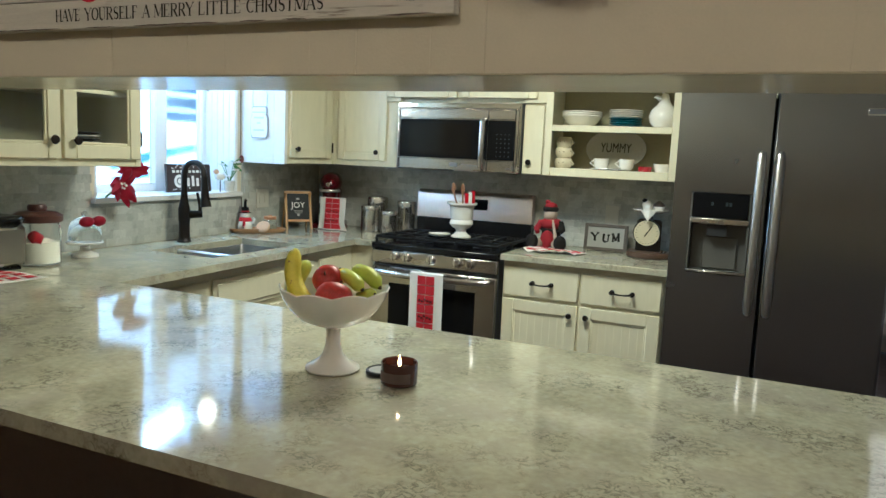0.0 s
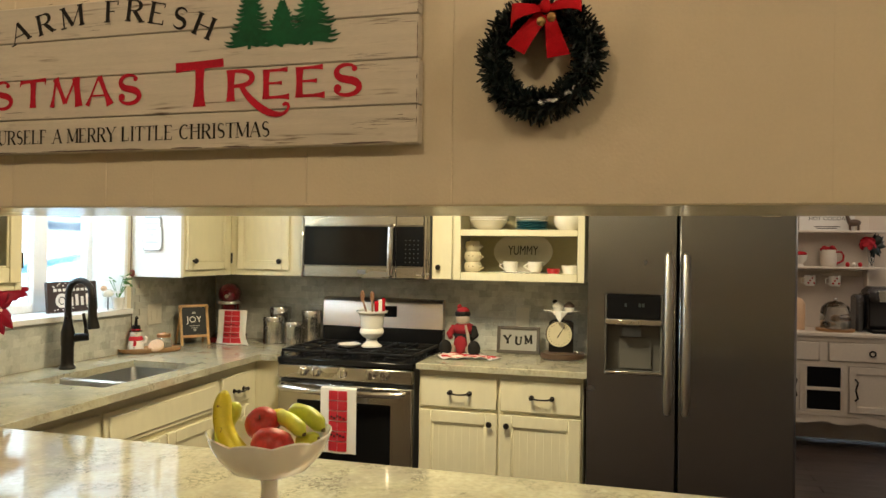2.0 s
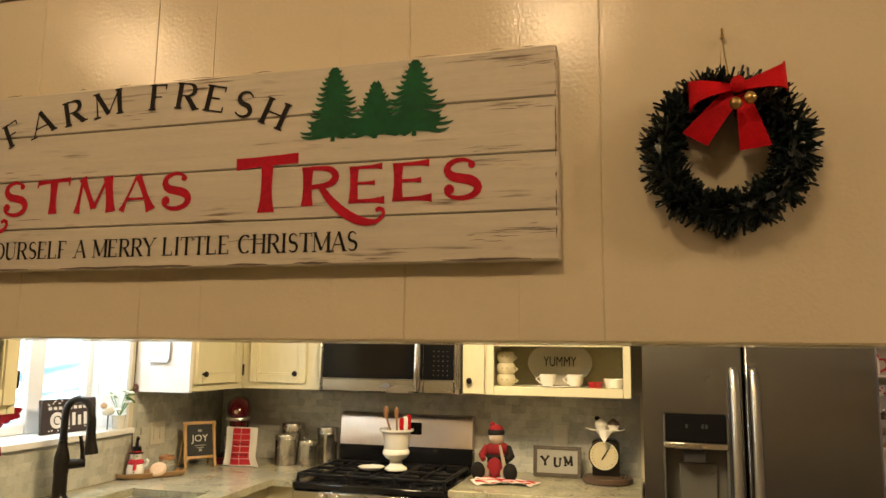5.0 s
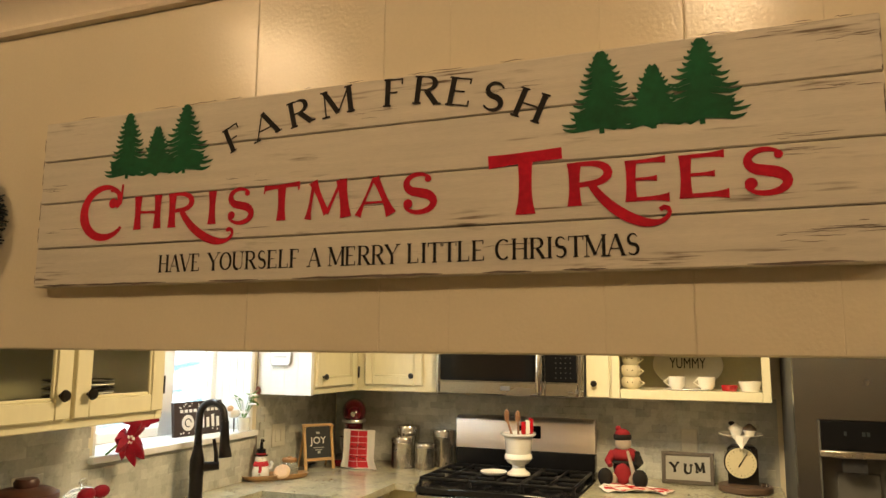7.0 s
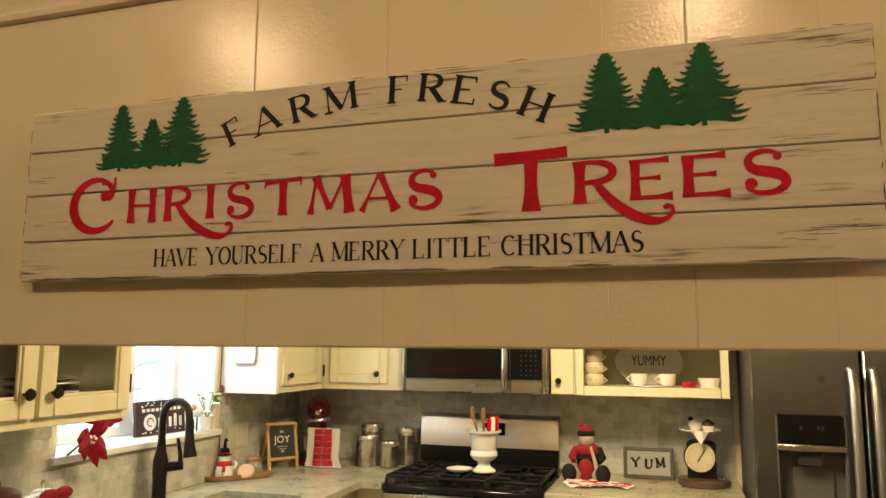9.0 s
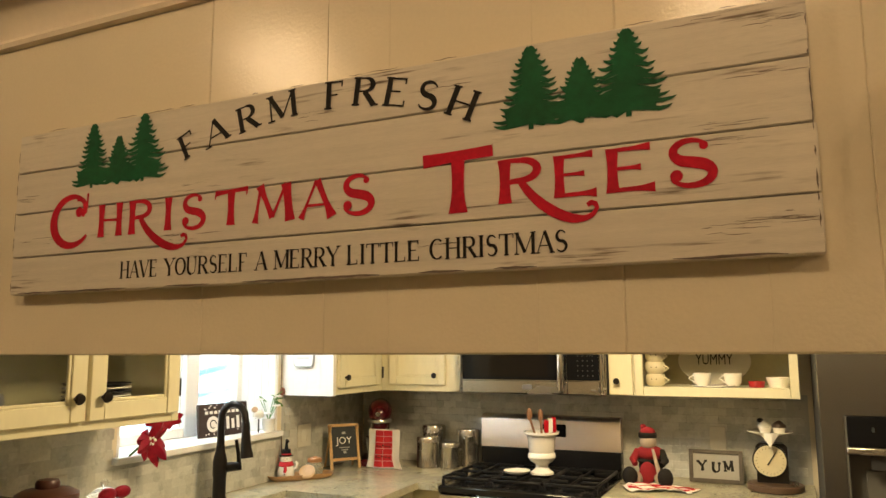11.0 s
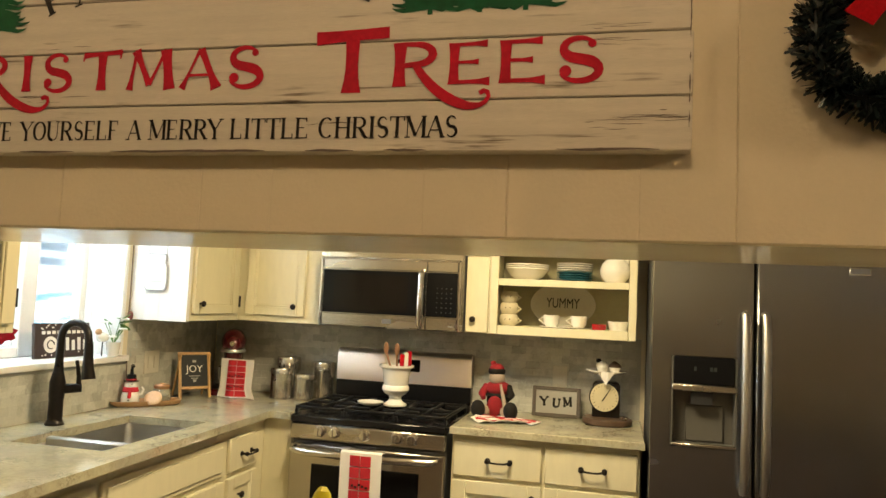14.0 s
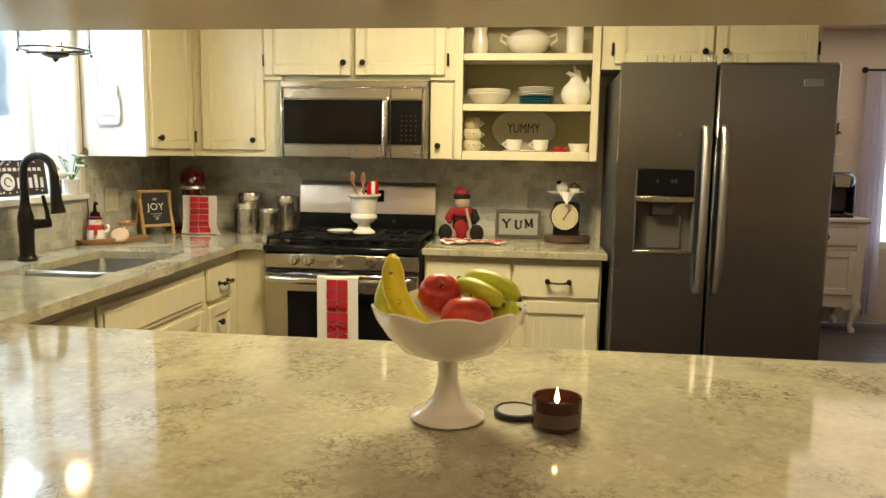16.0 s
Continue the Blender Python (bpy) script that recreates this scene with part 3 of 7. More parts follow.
# kitchen floor planks, those the opening lets one see
plank = mesh_of("plank", box(-0.6, 0.6, -0.062, 0.062, -0.012, 0, 0.001), FLOOR)
floor = bpy.data.objects["floor"]
random.seed(4)
for r in range(36):
    for c in range(4):
        p = new("plank", plank)
        p.location = (0.2 + 1.205 * c + (0.6 if r % 2 else 0.2), -2.2 + 0.126 * r, 0)
        p.parent = floor

# ---- worktops ----
wt = thing("worktop", "pale speckled quartz worktop on the peninsula and under the window", "worktop", (0.6, -2.9, PX - 0.032))
def slab(poly, z0, z1, bev=0.004):
    bm = bmesh.new()
    lo = [bm.verts.new((x, y, z0)) for x, y in poly]
    hi = [bm.verts.new((x, y, z1)) for x, y in poly]
    bm.faces.new(lo[::-1])
    top = bm.faces.new(hi)
    for i in range(len(poly)):
        j = (i + 1) % len(poly)
        bm.faces.new((lo[i], lo[j], hi[j], hi[i]))
    if bev:
        bmesh.ops.bevel(bm, geom=list(top.edges), offset=bev, segments=1, affect="EDGES")
    return bm
SX0, SX1, SY0, SY1 = -0.955, -0.575, -1.71, -1.055  # sink cut-out
part("bar_top", slab([(LW + 0.002, -3.376), (2.6, -3.376), (2.6, -2.362), (LW + 0.002, -2.362)], PX - 0.032, PX, 0), STONE, wt)
part("sink_run", slab([(LW + 0.012, -2.3605), (-0.425, -2.3605), (-0.45, SY0), (LW + 0.012, SY0)], PX - 0.032, PX, 0), STONE, wt)
part("sink_run", slab([(SX1, SY0 + 0.0005), (-0.45, SY0 + 0.0005), (-0.475, SY1 - 0.0005), (SX1, SY1 - 0.0005)], PX - 0.032, PX, 0), STONE, wt)
part("sink_run", slab([(LW + 0.012, SY0 + 0.0005), (SX0, SY0 + 0.0005), (SX0, SY1 - 0.0005), (LW + 0.012, SY1 - 0.0005)], PX - 0.032, PX, 0), STONE, wt)
part("sink_run", slab([(LW + 0.012, SY1), (-0.475, SY1), (-0.487, -0.64), (-0.384, -0.64), (-0.384, -0.006), (LW + 0.012, -0.006)], PX - 0.032, PX, 0), STONE, wt)
wt2 = thing("worktop", "short speckled quartz worktop between range and fridge", "worktop", (0.82, -0.3, PX - 0.032))
part("slab", slab([(0.397, -0.64), (1.25, -0.64), (1.25, -0.006), (0.397, -0.006)], PX - 0.032, PX), STONE, wt2)
solo("peninsula_base", boxes((LW + 0.002, 2.55, -3.08, -2.42, 0.002, PX - 0.033), bev=0.004), mat("taupe_paint", (0.20, 0.155, 0.125), 0.5, var=0.08, bump=0.05), "brown panelled peninsula base under the worktop", "cabinet", kind="structure")

# ---- cabinets ----
def knob(c, axis, parent, r=0.0155):
    d = {"y": (0, -1, 0), "x": (1, 0, 0)}[axis]
    bm = lathe([(0.006, 0), (0.006, 0.012), (r * 0.8, 0.014), (r, 0.020), (r * 0.8, 0.027), (0, 0.029)], 14)
    m = Matrix.Translation(c) @ (pose(0, 0, 0, 90, 0, 0) if axis == "y" else pose(0, 0, 0, 0, 90, 0))
    bmesh.ops.transform(bm, matrix=m, verts=bm.verts)
    return part("knob", bm, BRONZE, parent, "dark bronze knob")

def hinge(c, parent, axis="y"):
    o = (0, -0.006, 0) if axis == "y" else (0.006, 0, 0)
    return part("hinge", tube([(c[0] + o[0], c[1] + o[1], c[2] - 0.03), (c[0] + o[0], c[1] + o[1], c[2] + 0.03)], 0.006, 8), BRONZE, parent, "dark hinge")

def pull(c, axis, parent, w=0.10):
    """A dark bar pull with round rosettes."""
    bm = bmesh.new()
    for s in (-1, 1):
        add(bm, lathe([(0.012, 0), (0.012, 0.004), (0.006, 0.007), (0.006, 0.02), (0.009, 0.024), (0.011, 0.03), (0.006, 0.036), (0, 0.037)], 12), Matrix.Translation((s * w / 2, 0, 0)) @ pose(0, 0, 0, 90, 0, 0))
    add(bm, tube([(-w / 2, -0.028, 0), (-w / 4, -0.031, -0.004), (0, -0.032, -0.005), (w / 4, -0.031, -0.004), (w / 2, -0.028, 0)], [0.0055, 0.0045, 0.004, 0.0045, 0.0055], 8))
    m = Matrix.Translation(c) @ (pose(0, 0, 0, 0, 0, 0) if axis == "y" else pose(0, 0, 0, 0, 0, 90))
    bmesh.ops.transform(bm, matrix=m, verts=bm.verts)
    return part("pull", bm, BRONZE, parent, "dark bronze bar pull")

def shaker(w, h, m, parent, rail=0.055, bead=False, glass=False, name="door", flat=False):
    """A framed door w by h with its lower left front corner at the pose m, facing local -y; sunk panel, moulded step."""
    def put(q):
        bmesh.ops.transform(q, matrix=m, verts=q.verts)
        return q
    e = 0.010  # moulded step inside the frame
    if glass:
        d = part(name, put(box(rail, w - rail, -0.009, -0.005, rail, h - rail, 0)), CLEAR, parent, "clear glass cabinet door")
        d.visible_shadow = False
    elif bead:
        nb_ = max(3, round((w - 2 * rail) / 0.04))
        st_ = (w - 2 * rail) / nb_
        d = part(name, put(box(rail, w - rail, -0.0080, -0.002, rail, h - rail, 0)), CAB, parent, "framed beadboard door")
        for k in range(nb_):
            part("board", put(box(rail + st_ * k, rail + st_ * (k + 1), -0.010, -0.0078, rail, h - rail, 0.0008)), CAB, d)
    else:
        d = part(name, put(box(rail, w - rail, -0.010, -0.003, rail, h - rail, 0)), CAB, parent)
    part("stile", put(boxes((0, rail, -0.02, 0, 0, h), (rail - 0.001, rail + e, -0.0145, -0.002, rail, h - rail), bev=0.003)), CAB, d)
    part("stile", put(boxes((w - rail, w, -0.02, 0, 0, h), (w - rail - e, w - rail + 0.001, -0.0145, -0.002, rail, h - rail), bev=0.003)), CAB, d)
    part("rail", put(boxes((rail + 0.0003, w - rail - 0.0003, -0.0197, 0, 0, rail), (rail + e, w - rail - e, -0.0143, -0.002, rail - 0.001, rail + e), bev=0.003)), CAB, d)
    part("rail", put(boxes((rail + 0.0003, w - rail - 0.0003, -0.0197, 0, h - rail, h), (rail + e, w - rail - e, -0.0143, -0.002, h - rail - e, h - rail + 0.001), bev=0.003)), CAB, d)
    return d

def fy(x, y, z):
    return pose(x, y, z)
def fx(x, y, z):
    """Facing +x: local x runs along +y."""
    return pose(x, y, z, 0, 0, 90)

UB, UF = 1.322, -0.315  # underside and carcass front of the wall units
# corner unit: leg along the window wall, its end panel towards the opening
c = thing("wall_cabinet", "cream corner wall cabinet with a white boarded end", "cabinet", (-1.0, -0.5, UB))
part("body", box(LW + 0.002, -0.872, -0.775, -0.003, UB, 2.25, 0.002), CAB, c)
for k in range(4):
    part("end_board", box(LW + 0.003 + 0.0764 * k, LW + 0.003 + 0.0764 * (k + 1) - 0.0004, -0.80, -0.7755, UB - 0.004, 2.25, 0.0004), WHITE, c, "white end board")
d = shaker(0.40, 0.86, fx(-0.8715, -0.765, UB + 0.035), c, rail=0.045)
knob((-0.852, -0.72, UB + 0.085), "x", d)
hinge((-0.853, -0.345, UB + 0.10), c, "x")
c = thing("wall_cabinet", "cream wall cabinet with one framed door", "cabinet", (-0.63, -0.16, UB))
part("body", boxes((-0.871, -0.384, UF, -0.003, UB, 2.25)), CAB, c)
d = shaker(0.335, 0.86, fy(-0.815, UF - 0.001, UB + 0.035), c, rail=0.045)
knob((-0.535, UF - 0.02, UB + 0.085), "y", d)
# unit over the microwave
c = thing("wall_cabinet", "cream two-door cabinet above the microwave", "cabinet", (0, -0.16, 1.715))
part("body", box(-0.382, 0.382, UF, -0.003, 1.712, 2.25, 0.002), CAB, c)
part("filler", box(-0.50, -0.3835, UF - 0.0185, UF - 0.001, 1.712, 2.25), CAB, c)
part("filler", box(0.3835, 0.508, UF - 0.0185, UF - 0.001, 1.712, 2.25), CAB, c)
d = shaker(0.452, 0.50, fy(-0.470, UF - 0.020, 1.735), c, rail=0.05)
knob((-0.052, UF - 0.04, 1.795), "y", d)
d = shaker(0.452, 0.50, fy(0.006, UF - 0.020, 1.735), c, rail=0.05)
knob((0.046, UF - 0.04, 1.795), "y", d)
for sx in (-0.474, 0.471):
    hinge((sx, UF - 0.024, 1.81), c), hinge((sx, UF - 0.024, 1.99), c)
# narrow door and open shelves
c = thing("wall_cabinet", "cream cabinet with a narrow door and open shelves", "cabinet", (0.8, -0.16, UB))
part("body", boxes((0.384, 0.505, UF, -0.003, UB, 1.711)), CAB, c)
part("side", box(0.506, 0.520, UF, -0.003, UB, 2.25), CAB, c)
part("side", box(1.195, 1.210, UF, -0.003, UB, 2.25), CAB, c)
part("back", box(0.521, 1.194, -0.014, -0.003, UB, 2.25, 0), CABIN, c, "olive painted back")
part("face_frame", boxes((0.506, 0.546, UF - 0.02, UF - 0.001, UB, 2.25), (1.172, 1.210, UF - 0.02, UF - 0.001, UB, 2.25), (0.546, 1.172, UF - 0.02, UF - 0.001, UB, UB + 0.045), bev=0.003), CAB, c)
for z in (1.598, 1.842, 2.1):
    part("shelf", boxes((0.5215, 1.1935, UF + 0.001, -0.015, z - 0.018, z), (0.546, 1.172, UF - 0.019, UF, z - 0.034, z), bev=0.002), CAB, c)
part("base_board", box(0.5215, 1.1935, UF, -0.015, UB, UB + 0.043), CAB, c)
d = part("door", box(0.384, 0.498, UF - 0.02, UF - 0.001, UB + 0.002, 1.70, 0.004, 2), CAB, c)
knob((0.424, UF - 0.02, UB + 0.068), "y", d)
# unit over the fridge
c = thing("wall_cabinet", "cream two-door cabinet above the fridge", "cabinet", (1.72, -0.16, 1.78))
part("body", box(1.212, 2.218, UF, -0.003, 1.765, 2.25, 0.002), CAB, c)
for x0, kx in ((1.275, 1.69), (1.742, 1.782)):
    d = shaker(0.455, 0.40, fy(x0, UF - 0.001, 1.79), c, rail=0.05)
    knob((kx, UF - 0.021, 1.845), "y", d)
for sx in (1.266, 2.206):
    hinge((sx, UF - 0.005, 1.86), c)
# glazed unit on the window wall
c = thing("wall_cabinet", "cream glass-door wall cabinet holding plates", "cabinet", (-1.0, -2.3, 1.305))
GX = -0.815
part("body", boxes((LW + 0.002, GX, -2.832, -2.815, 1.305, 2.25), (LW + 0.002, GX, -1.921, -1.904, 1.305, 2.25), (LW + 0.002, GX, -2.8145, -1.9215, 1.305, 1.323), (LW + 0.002, GX, -2.8145, -1.9215, 2.22, 2.25)), CAB, c)
part("back", box(LW + 0.003, LW + 0.014, -2.8145, -1.9215, 1.324, 2.219, 0), CABIN, c, "olive painted back")
part("shelf", box(LW + 0.015, GX - 0.02, -2.8145, -1.9215, 1.592, 1.609), CAB, c)
part("face_frame", boxes((GX + 0.001, GX + 0.019, -2.832, -2.67, 1.305, 2.25), (GX + 0.001, GX + 0.019, -1.937, -1.904, 1.305, 2.25), (GX + 0.001, GX + 0.019, -2.67, -1.937, 1.305, 1.345), (GX + 0.001, GX + 0.019, -2.315, -2.282, 1.345, 2.25)), CAB, c)
for y0, ky in ((-2.672, -2.345), (-2.292, -2.246)):
    d = shaker(0.368, 0.86, fx(GX + 0.020, y0, 1.335), c, rail=0.055, glass=True)
    knob((GX + 0.04, ky, 1.405), "x", d, 0.018)
hinge((GX + 0.03, -1.922, 1.42), c, "x")
# base unit between range and fridge
c = thing("base_cabinet", "cream base cabinet with two drawers and beadboard doors", "cabinet", (0.81, -0.3, 0))
part("body", boxes((0.402, 1.232, -0.59, -0.004, 0.10, PX - 0.034), (0.402, 1.232, -0.53, -0.05, 0.0, 0.0995)), CAB, c)
for x0, w, kx in ((0.412, 0.400, 0.775), (0.826, 0.396, 0.862)):
    d = part("drawer_front", box(x0, x0 + w, -0.611, -0.591, 0.690, 0.848, 0.005, 2), CAB, c)
    pull((x0 + w / 2 + 0.01, -0.611, 0.768), "y", d)
    d = shaker(w, 0.545, fy(x0, -0.5905, 0.128), c, rail=0.06, bead=True)
    knob((kx, -0.611, 0.622), "y", d)
# sink base along the window wall
c = thing("base_cabinet", "cream sink base cabinet with framed false front", "cabinet", (-0.8, -1.5, 0))
part("body", boxes((LW + 0.02, -0.535, -2.34, SY0 - 0.02, 0.10, PX - 0.034), (LW + 0.02, -0.535, SY1 + 0.02, -0.012, 0.10, PX - 0.034), (SX1 + 0.012, -0.535, SY0 - 0.0195, SY1 + 0.0195, 0.10, PX - 0.034), (LW + 0.02, -0.56, -2.3, -0.62, 0.0, 0.0995)), CAB, c)
d = part("drawer_front", box(-0.534, -0.514, -0.945, -0.685, 0.675, 0.825, 0.005, 2), CAB, c)
pull((-0.514, -0.80, 0.745), "x", d, 0.09)
d = shaker(0.26, 0.52, fx(-0.5345, -0.945, 0.13), c, rail=0.05)
knob((-0.513, -0.86, 0.57), "x", d)
ff = part("false_front", box(-0.534, -0.520, -1.77, -0.985, 0.672, 0.825, 0.005, 2), CAB, c)
part("raised_panel", box(-0.5205, -0.512, -1.748, -1.007, 0.694, 0.803, 0.005, 2), CAB, ff)
for y0 in (-1.77, -1.375):
    shaker(0.385, 0.52, fx(-0.5345, y0, 0.13), c, rail=0.055)
part("drawer_front", box(-0.534, -0.514, -2.31, -1.80, 0.672, 0.825, 0.005, 2), CAB, c)
part("filler", box(-0.533, -0.386, -0.60, -0.582, 0.10, PX - 0.034), CAB, c)

# ---- appliances ----
# range
rg = thing("gas_range", "stainless gas range with black cooktop", "range", (0, -0.33, 0))
RY = -0.632
part("body", boxes((-0.378, 0.378, RY + 0.03, -0.012, 0.08, 0.868), (-0.36, 0.36, RY + 0.07, -0.05, 0.0, 0.0795), bev=0.003), SIDE, rg)
part("cooktop", boxes((-0.381, 0.381, RY - 0.012, -0.075, 0.8685, 0.905), (-0.381, 0.381, -0.125, -0.012, 0.8685, 0.93), bev=0.008), BLACK, rg, "glossy black cooktop")
part("control_panel", box(-0.379, 0.379, RY - 0.006, RY + 0.029, 0.792, 0.867, 0.006, 2), STEEL, rg)
for kx in (-0.228, -0.155, -0.004, 0.153, 0.227):
    kb = lathe([(0.029, 0), (0.029, 0.004), (0.022, 0.006), (0.0225, 0.026), (0.019, 0.030), (0, 0.031)], 20)
    bmesh.ops.transform(kb, matrix=Matrix.Translation((kx, RY - 0.0065, 0.836)) @ pose(0, 0, 0, 90, 0, 0), verts=kb.verts)
    k = part("control_knob", kb, CHROME, rg, "round steel control knob")
    gp = box(-0.004, 0.004, -0.0068 - 0.036, -0.0068 - 0.03, -0.019, 0.019, 0.002)
    bmesh.ops.translate(gp, verts=gp.verts, vec=(kx, RY, 0.836))
    part("grip", gp, CHROME, k)
dr = part("oven_door", boxes((-0.377, 0.377, RY - 0.004, RY + 0.028, 0.20, 0.772), bev=0.006), STEEL, rg)
part("oven_window", box(-0.262, 0.262, RY - 0.0085, RY - 0.0045, 0.30, 0.683, 0.003), GLASSB, dr, "dark oven window")
for a in (-0.36, -0.22, -0.05, 0.12, 0.25):
    part("vent_slot", box(a, a + 0.10, RY - 0.0052, RY + 0.001, 0.776, 0.784, 0.001), DARK, rg)
hb = bmesh.new()
add(hb, tube([(-0.345, RY - 0.004, 0.755), (-0.345, RY - 0.045, 0.752), (-0.32, RY - 0.058, 0.748), (-0.15, RY - 0.064, 0.744), (0.0, RY - 0.066, 0.742), (0.15, RY - 0.064, 0.744), (0.32, RY - 0.058, 0.748), (0.345, RY - 0.045, 0.752), (0.345, RY - 0.004, 0.755)], [0.012, 0.014, 0.016, 0.017, 0.017, 0.017, 0.016, 0.014, 0.012], 14))
part("oven_handle", hb, CHROME, dr, "bowed polished handle")
part("storage_drawer", box(-0.377, 0.377, RY - 0.004, RY + 0.028, 0.085, 0.192, 0.006), STEEL, rg)
part("backguard", boxes((-0.379, 0.379, -0.075, -0.012, 0.9305, 1.02), bev=0.006), BLACK, rg, "black lower backguard")
bg = bmesh.new()
pr = [(-0.074, 1.021), (-0.066, 1.165), (-0.056, 1.186), (-0.040, 1.192), (-0.014, 1.192), (-0.014, 1.021)]
va = [bg.verts.new((-0.378, y, z)) for y, z in pr]
vb = [bg.verts.new((0.378, y, z)) for y, z in pr]
for i in range(len(pr)):
    j = (i + 1) % len(pr)
    bg.faces.new((va[i], va[j], vb[j], vb[i]))
bg.faces.new(va), bg.faces.new(vb[::-1])
part("backguard_panel", bg, mat("satin_backguard", (0.80, 0.70, 0.63), 0.38, 1.0, var=0.03, scale=2, fine=30, bump=0.0, stretch=(1, 1, 3)), rg, "curved steel backguard", smooth=50)
part("clock_panel", box(-0.03, 0.095, -0.0755, -0.062, 1.085, 1.150, 0.004), GLASSB, rg, "black clock panel")
# burners and grates
for bx_, by_ in ((-0.24, -0.50), (0.24, -0.50), (-0.24, -0.24), (0.24, -0.24), (0, -0.37)):
    b = part("burner", lathe([(0.052, 0), (0.052, 0.006), (0.040, 0.010), (0.038, 0.017), (0.030, 0.021), (0, 0.021)], 20, (bx_, by_, 0.9055)), IRON, rg, "round black burner cap")
for gx in (-0.25, 0.0, 0.25):
    gr = bmesh.new()
    x0, x1 = gx - 0.118, gx + 0.118
    for seg_ in (((x0, RY + 0.03), (x1, RY + 0.03)), ((x0, -0.14), (x1, -0.14)), ((x0, RY + 0.03), (x0, -0.14)), ((x1, RY + 0.03), (x1, -0.14)), ((gx, RY + 0.03), (gx, -0.14)), ((x0, -0.385), (x1, -0.385)), ((x0, -0.50), (x0 + 0.08, -0.50)), ((x1, -0.50), (x1 - 0.08, -0.50)), ((x0, -0.24), (x0 + 0.08, -0.24)), ((x1, -0.24), (x1 - 0.08, -0.24))):
        (ax, ay), (bx2, by2) = seg_
        add(gr, box(min(ax, bx2) - 0.006, max(ax, bx2) + 0.006, min(ay, by2) - 0.006, max(ay, by2) + 0.006, 0.928, 0.944, 0.004))
    for fx_ in (x0, x1):
        for fy_ in (RY + 0.03, -0.385, -0.14):
            add(gr, box(fx_ - 0.007, fx_ + 0.007, fy_ - 0.007, fy_ + 0.007, 0.9055, 0.93, 0.002))
    part("grate", gr, IRON, rg, "cast iron grate")

# microwave
mw = thing("microwave", "stainless over-range microwave with black glass door", "microwave", (0, -0.2, 1.322))
MY = -0.372
part("body", box(-0.378, 0.378, MY + 0.02, -0.004, 1.324, 1.706, 0.004), SIDE, mw)
part("front", boxes((-0.378, 0.378, MY + 0.001, MY + 0.019, 1.322, 1.7065), bev=0.006), STEEL, mw)
part("top_rail", box(-0.378, 0.378, MY - 0.012, MY, 1.672, 1.7065, 0.006, 2), CHROME, mw)
part("side_rail", box(-0.378, -0.366, MY - 0.010, MY, 1.323, 1.671, 0.004), CHROME, mw)
part("side_rail", box(0.352, 0.366, MY - 0.010, MY, 1.323, 1.671, 0.004), CHROME, mw)
md = part("door_glass", box(-0.360, 0.186, MY - 0.007, MY, 1.392, 1.612, 0.002), GLASSB, mw, "black glass door window")
part("window_mesh", box(-0.300, 0.095, MY - 0.0085, MY - 0.0075, 1.410, 1.590, 0), mat("mesh_glass", (0.010, 0.008, 0.007), 0.08, var=0.1, fine=800, bump=0.0, spec=0.2), md)
part("door_rail", boxes((-0.360, 0.19, MY - 0.008, MY, 1.616, 1.668), (-0.360, 0.19, MY - 0.008, MY, 1.326, 1.388), bev=0.003), STEEL, mw)
kp = part("keypad", box(0.191, 0.348, MY - 0.006, MY, 1.392, 1.612, 0.002), GLASSB, mw, "black keypad with pale marks")
part("keypad_rail", box(0.193, 0.349, MY - 0.008, MY, 1.616, 1.668, 0.003), STEEL, mw)
part("keypad_rail", box(0.193, 0.349, MY - 0.008, MY, 1.326, 1.388, 0.003), STEEL, mw)
for r in range(6):
    for q in range(4):
        part("key_mark", box(0.243 + 0.024 * q, 0.249 + 0.024 * q, MY - 0.0068, MY - 0.0062, 1.412 + 0.024 * r, 1.417 + 0.024 * r, 0), KEYM, kp)
part("badge", box(-0.035, 0.015, MY - 0.0105, MY - 0.0085, 1.346, 1.370, 0.002), GREY, mw, "small plain metal badge")
hm = tube([(0.168, MY - 0.006, 1.615), (0.170, MY - 0.036, 1.60), (0.172, MY - 0.046, 1.53), (0.172, MY - 0.048, 1.47), (0.170, MY - 0.044, 1.40), (0.166, MY - 0.032, 1.352), (0.164, MY - 0.006, 1.342)], [0.014, 0.017, 0.019, 0.019, 0.019, 0.017, 0.014], 18)
part("handle", hm, CHROME, mw, "curved polished handle")

